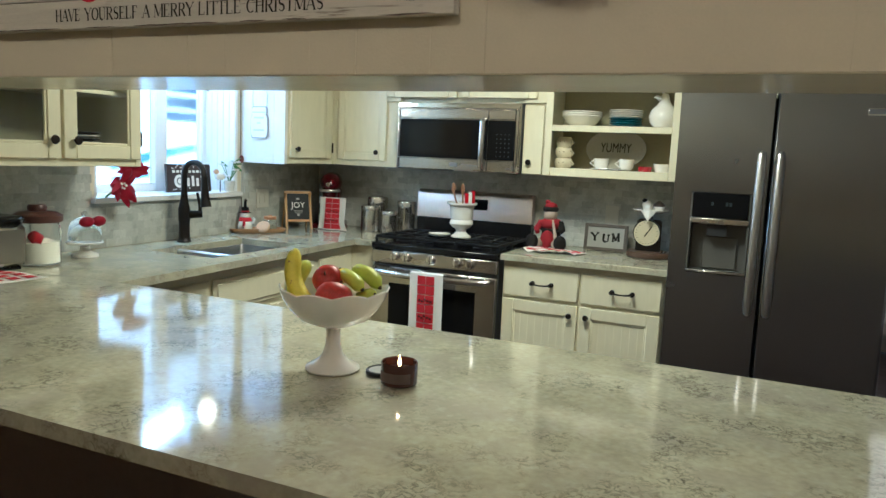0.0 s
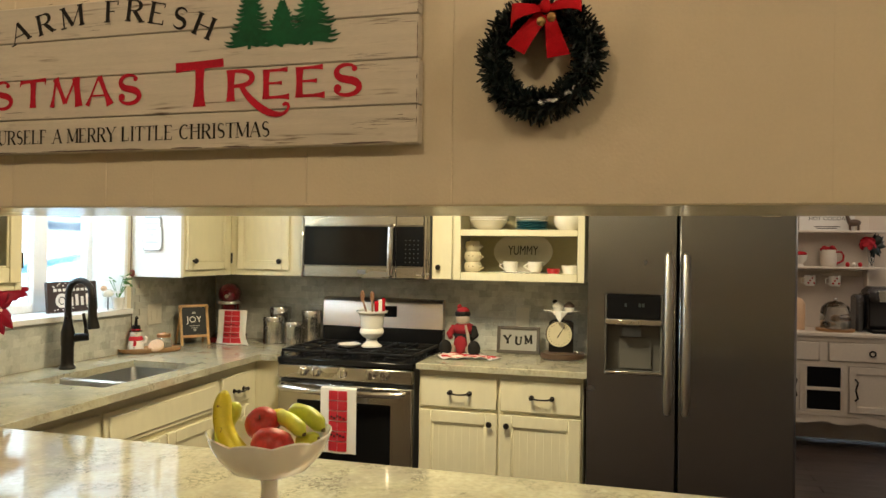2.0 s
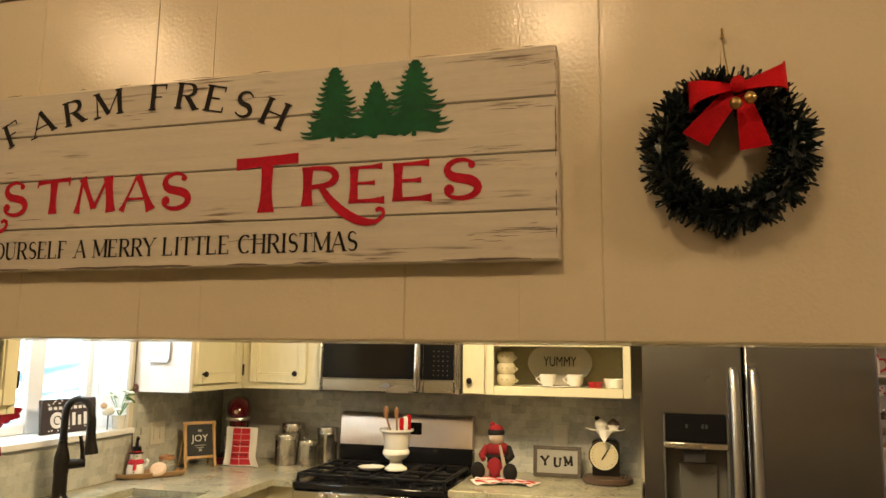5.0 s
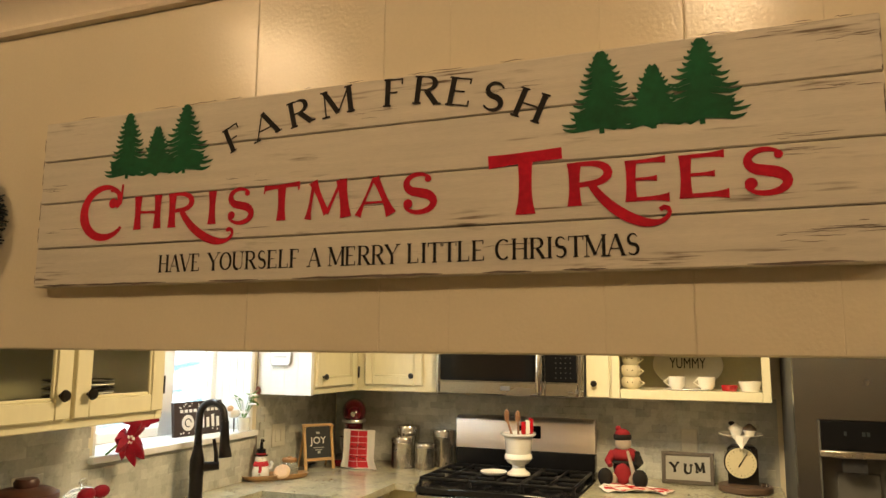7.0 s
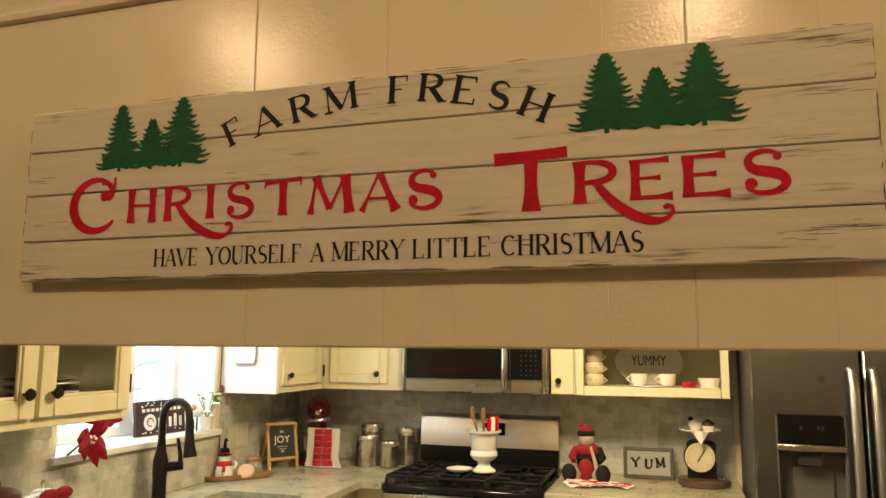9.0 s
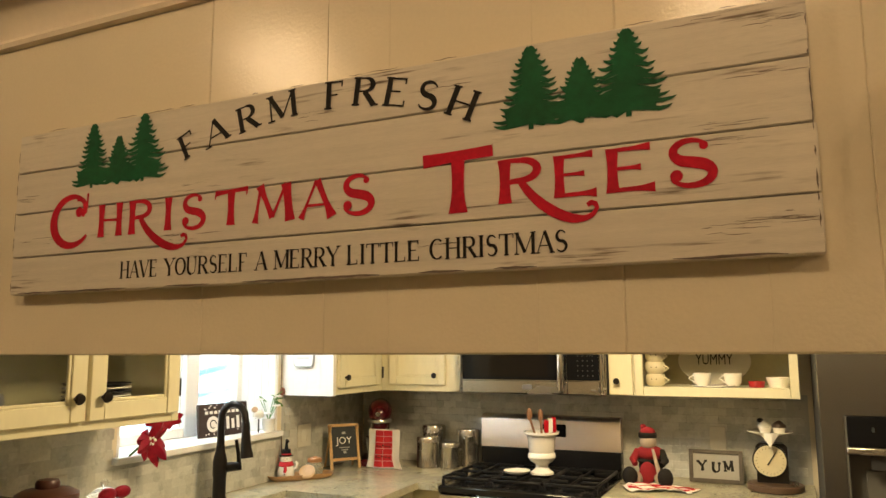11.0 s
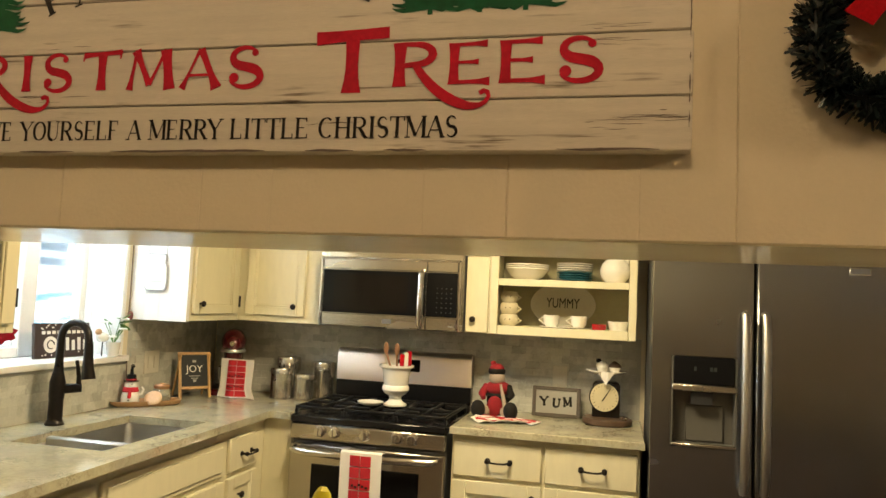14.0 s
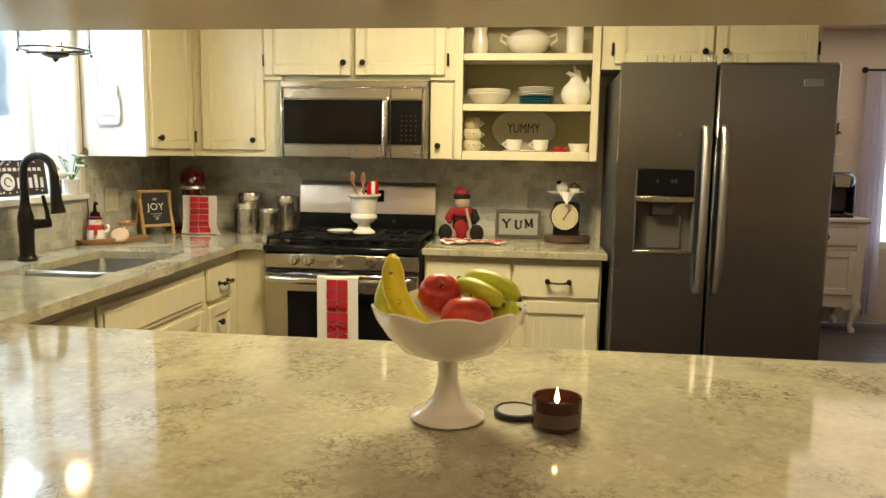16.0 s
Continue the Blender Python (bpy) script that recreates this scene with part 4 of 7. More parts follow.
# fridge
fr = thing("fridge", "slate steel side-by-side fridge with ice dispenser", "fridge", (1.70, -0.4, 0))
FX0, FX1, FM, FY = 1.262, 2.135, 1.648, -0.80
part("body", boxes((FX0 + 0.004, FX1 - 0.004, FY + 0.075, -0.03, 0.02, 1.715), bev=0.006), SIDE, fr, "dark grey cabinet sides")
for nm, a, b in (("freezer_door", FX0, FM - 0.004), ("fridge_door", FM + 0.004, FX1)):
    if nm == "freezer_door":
        dq = boxes((a, 1.337, FY, FY + 0.072, 0.06, 1.74), (1.590, b, FY, FY + 0.072, 0.06, 1.74), (1.3372, 1.5898, FY, FY + 0.072, 0.06, 0.936), (1.3372, 1.5898, FY, FY + 0.072, 1.298, 1.74), bev=0)
        bmesh.ops.remove_doubles(dq, verts=dq.verts, dist=0.0004)
    else:
        dq = box(a, b, FY, FY + 0.072, 0.06, 1.74, 0.012, 3)
    dd = part(nm, dq, SLATE, fr)
    hx = 1.612 if nm == "freezer_door" else 1.686
    hpts = [(hx, FY - 0.002, 1.475), (hx, FY - 0.030, 1.468), (hx, FY - 0.052, 1.40), (hx, FY - 0.060, 1.20), (hx, FY - 0.060, 1.02), (hx, FY - 0.050, 0.85), (hx, FY - 0.028, 0.785), (hx, FY - 0.002, 0.778)]
    part("handle", tube(hpts, [0.013, 0.016, 0.018, 0.018, 0.018, 0.018, 0.016, 0.013], 20), SATIN, dd, "bowed steel handle")
RECESS = mat("grey_recess", (0.11, 0.108, 0.10), 0.4, var=0.05)
disp = part("dispenser", boxes((1.3385, 1.3460, FY + 0.002, FY + 0.07, 0.938, 1.296), (1.5812, 1.5886, FY + 0.002, FY + 0.07, 0.938, 1.296), (1.3462, 1.581, FY + 0.0605, FY + 0.07, 0.938, 1.296), (1.3462, 1.581, FY + 0.004, FY + 0.06, 0.938, 0.950), bev=0.001), RECESS, fr, "grey dispenser recess")
part("display", box(1.3462, 1.581, FY - 0.002, FY + 0.02, 1.186, 1.294, 0.003), GLASSB, disp, "black glass display")
for a, b in ((1.425, 1.434), (1.485, 1.496), (1.500, 1.511)):
    part("digit", box(a, b, FY - 0.003, FY - 0.0022, 1.240, 1.256, 0), LED, disp)
part("shelf_lip", box(1.3400, 1.587, FY - 0.006, FY + 0.03, 1.158, 1.184, 0.004), STEEL, disp)
part("chute", slab([(1.415, FY + 0.012), (1.498, FY + 0.012), (1.49, FY + 0.055), (1.423, FY + 0.055)], 1.105, 1.157, 0.003), DARK, disp, "dark ice chute")
part("paddle", boxes((1.40, 1.545, FY + 0.050, FY + 0.058, 0.955, 1.10), bev=0.004), RECESS, disp)
part("drip_lip", box(1.3400, 1.587, FY - 0.005, FY + 0.02, 0.938, 0.951, 0.003), STEEL, disp)
bdg = part("badge", box(1.988, 2.066, FY - 0.004, FY, 1.640, 1.672, 0.003), TIN, fr, "small plain metal badge")
part("badge_inset", box(1.992, 2.062, FY - 0.0052, FY - 0.0042, 1.648, 1.669, 0), GREY, bdg, "dark plain inset")
part("hinge_cover", box(FX0 + 0.01, FX0 + 0.09, FY + 0.01, FY + 0.14, 1.7155, 1.742, 0.005), GREY, fr)
part("toe_grille", box(FX0 + 0.01, FX1 - 0.01, FY + 0.04, FY + 0.07, 0.0, 0.055, 0.002), DARK, fr)

# sink and tap
SINKS = mat("satin_steel", (0.80, 0.80, 0.80), 0.42, 1.0, var=0.03, bump=0)
sk = thing("sink", "double-bowl stainless undermount sink", "sink", (-0.73, -1.4, 0.70))
def bowl_box(x0, x1, y0, y1, z0, z1):
    bm = bmesh.new()
    rows = []
    for z, ins, r in ((z1, 0, 0.018), (z1 - 0.03, 0.004, 0.03), (z0 + 0.03, 0.006, 0.04), (z0 + 0.008, 0.016, 0.04), (z0, 0.045, 0.03)):
        ring = []
        for cx, cy, a0 in ((x1 - ins - r, y1 - ins - r, 0), (x0 + ins + r, y1 - ins - r, 90), (x0 + ins + r, y0 + ins + r, 180), (x1 - ins - r, y0 + ins + r, 270)):
            for k in range(6):
                a = radians(a0 + 18 * k)
                ring.append(bm.verts.new((cx + r * math.cos(a), cy + r * math.sin(a), z)))
        rows.append(ring)
    for a, b in zip(rows, rows[1:]):
        for i in range(len(a)):
            j = (i + 1) % len(a)
            bm.faces.new((a[i], a[j], b[j], b[i]))
    bm.faces.new(rows[-1])
    bmesh.ops.solidify(bm, geom=bm.faces[:], thickness=0.002)
    return bm
part("bowl", bowl_box(SX0 - 0.004, SX1 + 0.004, -1.512, SY1 + 0.004, 0.70, PX - 0.033), SINKS, sk)
part("bowl", bowl_box(SX0 - 0.004, SX1 + 0.004, SY0 - 0.004, -1.538, 0.74, PX - 0.033), SINKS, sk)
part("divider", box(SX0, SX1, -1.5425, -1.5085, PX - 0.06, PX - 0.012, 0.006, 2), SINKS, sk)
for cy in (-1.28, -1.62):
    part("drain", disc((-0.765, cy, 0.747 if cy < -1.4 else 0.707), 0.042, 0.006), CHROME, sk)
tap = thing("tap", "oil-rubbed bronze gooseneck tap with pull-down head", "tap", (-1.055, -1.385, PX))
part("base", lathe([(0, 0), (0.036, 0), (0.037, 0.006), (0.033, 0.012), (0.028, 0.022), (0.0275, 0.10), (0.030, 0.115), (0.030, 0.17), (0.024, 0.195), (0.019, 0.215), (0.0165, 0.24), (0.0155, 0.26)], 20, (-1.055, -1.385, PX + 0.001)), BRONZE, tap)
ap = [(-1.055, -1.385, PX + 0.255), (-1.055, -1.385, PX + 0.335)] + [(-1.055 + 0.060 - 0.060 * math.cos(a), -1.385 + 0.006 * (1 - math.cos(a)), PX + 0.345 + 0.064 * math.sin(a)) for a in [0.3 * k for k in range(1, 10)]]
part("spout", tube(ap + [(-0.934, -1.373, PX + 0.33)], 0.0150, 14), BRONZE, tap)
part("spray_head", tube([(-0.934, -1.373, PX + 0.335), (-0.932, -1.373, PX + 0.29), (-0.930, -1.373, PX + 0.24), (-0.926, -1.372, PX + 0.205), (-0.924, -1.372, PX + 0.188)], [0.017, 0.018, 0.021, 0.026, 0.028], 16), BRONZE, tap)
lv = part("valve", tube([(-1.04, -1.37, PX + 0.142), (-0.99, -1.325, PX + 0.145)], [0.021, 0.018], 14), BRONZE, tap)
part("lever", tube([(-0.998, -1.332, PX + 0.15), (-1.000, -1.333, PX + 0.19), (-1.010, -1.340, PX + 0.255)], [0.010, 0.0085, 0.007], 10), BRONZE, lv)

# pendant over the sink
ln = thing("pendant_lantern", "lit glass lantern hanging over the sink", "pendant lamp", (-0.87, -1.42, 1.68))
LC = (-0.87, -1.42)
part("rod", tube([(LC[0], LC[1], 2.398), (LC[0], LC[1], 2.02)], 0.006, 8), BRONZE, ln)
part("canopy", disc((LC[0], LC[1], 2.389), 0.055, 0.018), BRONZE, ln)
part("cap", lathe([(0.02, 2.03), (0.06, 2.0), (0.112, 1.972), (0.115, 1.965), (0.02, 1.965)], 20, (*LC, 0)), BRONZE, ln)
gl = part("glass_shade", lathe([(0.100, 1.96), (0.112, 1.90), (0.118, 1.76), (0.112, 1.725), (0.109, 1.725), (0.115, 1.76), (0.109, 1.90), (0.097, 1.96)], 24, (*LC, 0)), CLEAR, ln)
gl.visible_shadow = False
for k in range(4):
    a = radians(45 + 90 * k)
    part("frame_bar", tube([(LC[0] + 0.121 * math.cos(a), LC[1] + 0.121 * math.sin(a), 1.965), (LC[0] + 0.119 * math.cos(a), LC[1] + 0.119 * math.sin(a), 1.715)], 0.0028, 8), BRONZE, ln)
    part("finial", ball((LC[0] + 0.124 * math.cos(a), LC[1] + 0.124 * math.sin(a), 1.700), 0.0055, n=10), BRONZE, ln)
part("lower_ring", lathe([(0.115, 1.708), (0.124, 1.708), (0.124, 1.713), (0.115, 1.713), (0.115, 1.708)], 28, (*LC, 0)), BRONZE, ln)
part("cross_bar", tube([(LC[0] - 0.115, LC[1], 1.704), (LC[0] + 0.115, LC[1], 1.704)], 0.005, 8), BRONZE, ln)
part("cluster", lathe([(0, 1.665), (0.008, 1.672), (0.012, 1.68), (0.045, 1.69), (0.05, 1.70), (0.0, 1.705)], 16, (*LC, 0)), BRONZE, ln)
for k in range(3):
    a = radians(120 * k + 20)
    cx, cy = LC[0] + 0.032 * math.cos(a), LC[1] + 0.032 * math.sin(a)
    part("candle_sleeve", tube([(cx, cy, 1.70), (cx, cy, 1.728)], 0.011, 12), CERAM, ln)
    part("bulb", lathe([(0, 1.728), (0.010, 1.733), (0.017, 1.755), (0.012, 1.785), (0, 1.805)], 12, (cx, cy, 0)), BULB, ln, "glowing bulb")

# ---- the painted sign ----
SY = -3.142
sign = thing("painted_sign", "whitewashed plank Christmas sign with red and green lettering", "sign", (0.61, -3.131, 1.634))
rows = [1.634, 1.693, 1.7625, 1.829, 1.892]
random.seed(3)
for k, (a, b) in enumerate(zip(rows, rows[1:])):
    x0, x1 = (0.040, 1.184) if k < 2 else (0.040, 1.182)
    pl = box(x0, x1, SY, -3.1215, a + 0.0008, b - 0.0008, 0.0014)
    part("plank", pl, BOARDM, sign, "whitewashed wooden plank")
    # worn streaks where the dark wood shows
    wb = bmesh.new()
    for q in range(24):
        cx, cz = random.uniform(0.06, 1.16), random.uniform(a + 0.006, b - 0.006)
        if q % 6 == 0:
            near = random.choice((0.055, 0.10, 0.40, 0.62, 0.80, 1.10, 1.15, 1.16))
            level = cz
        cx, cz = near + random.gauss(0, 0.022), min(max(level + random.gauss(0, 0.004), a + 0.004), b - 0.004)
        cx = min(max(cx, 0.052), 1.168)
        ln_, th = random.uniform(0.008, 0.05), random.uniform(0.0002, 0.0009)
        n = 6
        ribbon(wb, [(min(max(cx + ln_ * (i / n - 0.5), 0.042), 1.18), cz + random.uniform(-0.0006, 0.0006)) for i in range(n + 1)], [th * math.sin(math.pi * (i + 0.3) / (n + 0.6)) for i in range(n + 1)], SY - 0.00015 - 0.00001 * q, 0)
    tagged(part("worn_streak", wb, WORN, sign, "dark worn streaks"), kind="stuff")
eb = bmesh.new()
for z, lo in ((1.6365, 1), (1.8925, 0)):
    for q in range(14):
        cx = random.uniform(0.06, 1.15)
        l2 = random.uniform(0.03, 0.12) if lo else random.uniform(0.01, 0.05)
        ribbon(eb, [(min(max(cx + l2 * (i / 6 - 0.5), 0.041), 1.182), z + random.uniform(-0.0007, 0.0007)) for i in range(7)], [(0.0030 if lo else 0.0010) * math.sin(math.pi * (i + 0.4) / 6.8) for i in range(7)], SY - 0.0004 - 0.00001 * q, 0)
tagged(part("worn_edge", eb, WORN, sign, "dark worn edges"), kind="stuff")
for x, w_ in ((0.0412, 0.0016), (1.1808, 0.0014)):
    sb = bmesh.new()
    for q in range(16):
        z0 = random.uniform(1.637, 1.872)
        l2 = random.uniform(0.006, 0.02)
        ribbon(sb, [(x + random.uniform(-0.0004, 0.0004), z0 + l2 * i / 4) for i in range(5)], [w_ * random.uniform(0.4, 1.2) * math.sin(math.pi * (i + 0.4) / 4.8) for i in range(5)], SY - 0.0005 - 0.00001 * q, 0)
    tagged(part("worn_end", sb, WORN, sign, "dark rubbed plank ends"), kind="stuff")
part("backing", boxes((0.10, 0.13, -3.1235, -3.1202, 1.65, 1.88), (1.09, 1.12, -3.1235, -3.1202, 1.65, 1.88), bev=0), WORN, sign)

# red letters: strokes of (x, z, width) in units of the letter's box, flaring to their ends
def flare(a, b, w0, w1=None, mid=None, n=8):
    w1 = w0 if w1 is None else w1
    mid = min(w0, w1) * 0.74 if mid is None else mid
    return [(a[0] + (b[0] - a[0]) * i / n, a[1] + (b[1] - a[1]) * i / n, mid + ((w0 if i < n / 2 else w1) - mid) * abs(2 * i / n - 1) ** 2.2) for i in range(n + 1)]


def swell(pts, lo, hi, a=0.5, p=1.0):
    n = len(pts) - 1
    return [(x, z, lo + (hi - lo) * max(0.0, 1 - abs(i / n - a) / max(a, 1 - a)) ** p) for i, (x, z) in enumerate(pts)]


RED = {
    "C": ([swell(arc(0.52, 0.5, 0.44, 0.47, 62, 322, 26), 0.055, 0.20, 0.5, 0.8), swell(arc(0.66, 0.74, 0.15, 0.17, 110, -60, 10), 0.07, 0.12, 0.7), flare((0.86, 1.0), (0.84, 0.62), 0.05, 0.02, 0.05)], [(0.68, 0.66, 0.085)]),
    "H": ([flare((0.2, 0.0), (0.2, 1.0), 0.26), flare((0.8, 0.0), (0.8, 1.0), 0.26), flare((0.2, 0.52), (0.8, 0.48), 0.09)], []),
    "R": ([flare((0.2, 0.0), (0.2, 1.0), 0.27), swell([(0.08, 0.96), (0.3, 0.97), (0.48, 0.96)] + arc(0.48, 0.73, 0.28, 0.23, 85, -85, 10) + [(0.36, 0.49), (0.22, 0.47)], 0.075, 0.17, 0.55)], []),
    "I": ([flare((0.5, 0.0), (0.5, 1.0), 0.60, None, 0.42)], []),
    "S": ([swell(arc(0.5, 0.745, 0.27, 0.225, 28, 240, 12) + arc(0.5, 0.265, 0.32, 0.235, 68, -165, 14), 0.06, 0.22, 0.5, 1.1)], [(0.27, 0.25, 0.10), (0.70, 0.84, 0.07)]),
    "T": ([flare((0.5, 0.0), (0.5, 0.97), 0.27), flare((0.04, 0.92), (0.96, 0.98), 0.15, 0.13, 0.10), flare((0.07, 0.98), (0.04, 0.76), 0.06, 0.03, 0.05), flare((0.95, 1.02), (0.93, 0.80), 0.06, 0.03, 0.05)], []),
    "M": ([flare((0.10, 0.0), (0.22, 1.0), 0.17, 0.10), flare((0.90, 0.0), (0.80, 1.0), 0.26), flare((0.20, 1.0), (0.50, 0.12), 0.22, 0.16), flare((0.50, 0.12), (0.80, 1.0), 0.09)], []),
    "A": ([flare((0.12, 0.0), (0.50, 1.0), 0.18, 0.09), flare((0.90, 0.0), (0.52, 1.0), 0.29, 0.20), flare((0.26, 0.34), (0.78, 0.34), 0.08)], []),
    "E": ([flare((0.2, 0.0), (0.2, 1.0), 0.26), flare((0.12, 0.95), (0.84, 0.97), 0.07, 0.17, 0.085), flare((0.2, 0.53), (0.68, 0.53), 0.07, 0.13, 0.07), flare((0.12, 0.05), (0.90, 0.06), 0.07, 0.20, 0.09)], []),
}
red = [("C", 0.124, 1.703, 0.092, 0.080), ("H", 0.222, 1.714, 0.060, 0.049), ("R", 0.284, 1.714, 0.060, 0.049), ("I", 0.353, 1.715, 0.024, 0.047), ("S", 0.382, 1.713, 0.058, 0.050), ("T", 0.447, 1.714, 0.060, 0.049), ("M", 0.511, 1.713, 0.070, 0.050), ("A", 0.584, 1.713, 0.060, 0.049), ("S", 0.644, 1.712, 0.062, 0.051), ("T", 0.765, 1.703, 0.090, 0.074), ("R", 0.854, 1.709, 0.068, 0.050), ("E", 0.919, 1.710, 0.058, 0.047), ("E", 0.976, 1.710, 0.062, 0.048), ("S", 1.036, 1.709, 0.064, 0.050)]
for q, (ch, x, z, w, h) in enumerate(red):
    bm = bmesh.new()
    big = ch in "CT" and h > 0.07
    if big and ch == "T":
        strokes, dots = [flare((0.5, 0.0), (0.5, 0.95), 0.30, 0.24, 0.19), [(0.0, 0.88, 0.20), (0.3, 0.90, 0.17), (0.7, 0.925, 0.16), (0.985, 0.94, 0.17)]], []
    else:
        strokes, dots = RED[ch]
    for k, s in enumerate(strokes):
        ribbon(bm, [(x + w * a, z + h * b) for a, b, _ in s], [g * (0.9 * w if ch != "I" else w) for _, _, g in s], SY - 0.0008 - 0.00005 * k)
    for a, b, r in dots:
        c_ = [bm.verts.new((x + w * a + w * r * math.cos(t), SY - 0.00102, z + h * b + w * r * math.sin(t))) for t in [0.4488 * i for i in range(14)]]
        bm.faces.new(c_)
    if ch == "R":
        p0, c1, c2, p3 = (x + 0.46 * w, z + 0.52 * h), (x + 0.82 * w, z - 0.34 * h), (x + 0.108, z - 0.038), (x + 0.117, z - 0.013)
        tail = [tuple((1 - f) ** 3 * p0[i] + 3 * (1 - f) ** 2 * f * c1[i] + 3 * (1 - f) * f * f * c2[i] + f ** 3 * p3[i] for i in (0, 1)) for f in [k / 18 for k in range(19)]]
        tail += [(x + 0.1155, z - 0.0085), (x + 0.111, z - 0.0070), (x + 0.1065, z - 0.0095)]
        ws = [0.0078 + 0.0042 * math.sin(math.pi * min(1, k / 14)) - 0.0036 * max(0, k - 10) / 9 for k in range(19)] + [0.0056, 0.0060, 0.0050]
        ribbon(bm, tail, ws, SY - 0.0013)
    part("red_letter", bm, REDP, sign, smooth=0)
arcw = [("F", 0.397, 1.836, 27), ("A", 0.446, 1.848, 20), ("R", 0.500, 1.860, 14), ("M", 0.557, 1.868, 8), ("F", 0.640, 1.871, -2), ("R", 0.684, 1.869, -7), ("E", 0.729, 1.861, -12), ("S", 0.772, 1.850, -18), ("H", 0.817, 1.834, -24)]
for ch, cx, cz, tr in arcw:
    bm = bmesh.new()
    w, h = (0.041 if ch in "ESA" else 0.038) * GLYPH[ch][2] / 0.9, 0.036
    c_, s_ = math.cos(radians(tr)), math.sin(radians(tr))
    letter(bm, ch, cx - c_ * w / 2 + s_ * h / 2, cz - s_ * w / 2 - c_ * h / 2, w, h, SY - 0.0008, 0.0072, 0.0022, tr, 0.0058)
    part("black_letter", bm, INK, sign, smooth=0)
for text, x0, x1 in (("HAVE", 0.277, 0.350), ("YOURSELF", 0.362, 0.509), ("A", 0.520, 0.540), ("MERRY", 0.550, 0.650), ("LITTLE", 0.660, 0.762), ("CHRISTMAS", 0.773, 0.939)):
    total = sum(GLYPH[ch][2] for ch in text)
    x = x0
    for ch in text:
        w = (x1 - x0) * GLYPH[ch][2] / total
        bm = bmesh.new()
        letter(bm, ch, x, 1.6505, w, 0.0245, SY - 0.0008, 0.0037, 0.0012, 0, 0.003)
        part("small_letter", bm, INK, sign, smooth=0)
        x += w


def painted_tree(x, z0, z1, half, seed, y):
    """A painted fir: a jagged outline that widens downwards."""
    rnd = random.Random(seed)
    bm = bmesh.new()
    n = 10
    spine = [(x + rnd.uniform(-0.0008, 0.0008), z0 + (z1 - z0) * i / n) for i in range(n + 1)]
    ribbon(bm, spine, [2 * half * 0.26 * (1 - i / n) ** 0.8 + 0.0020 for i in range(n + 1)], y)
    m = 13
    for i in range(m):
        f = i / m
        z = z0 + (z1 - z0) * f
        for s in (-1, 1):
            L = half * (0.96 * (1 - f) ** 0.72 + 0.04) * rnd.uniform(0.84, 1.10)
            d = rnd.uniform(-0.0015, 0.0012)
            ribbon(bm, [(x, z + 0.0045), (x + s * L * 0.45, z + 0.0015), (x + s * L * 0.72, z - 0.0008 + d), (x + s * L * 0.9, z + 0.0006 + d), (x + s * L, z + 0.0026 + d)], [0.0080, 0.0066, 0.0048, 0.0030, 0.0008], y - 0.00001 * (i + 1) - (0.000005 if s > 0 else 0))
    ribbon(bm, [(x, z0 - 0.006), (x, z0 + 0.002)], [0.006, 0.005], y - 0.0002)
    return bm


for tall in (((0.208, 1.893, 0.044), (0.262, 1.866, 0.034), (0.312, 1.895, 0.050)), ((0.900, 1.891, 0.047), (0.957, 1.866, 0.036), (1.008, 1.891, 0.049))):
    for q, (tx, tz, hf) in enumerate(tall):
        part("green_tree", painted_tree(tx, 1.797, tz - 0.002, hf, 7 * q + 1, SY - 0.0008 - 0.0001 * q), GREENP, sign, smooth=0)
    x0, x1 = tall[0][0] - 0.030, tall[2][0] + 0.03
    bm = bmesh.new()
    ribbon(bm, [(x0 + (x1 - x0) * i / 12, 1.807 + 0.003 * math.sin(i * 1.9)) for i in range(13)], [0.020 + 0.006 * math.sin(i * 2.3) for i in range(13)], SY - 0.0006)
    part("green_brush", bm, GREENP, sign, smooth=0)


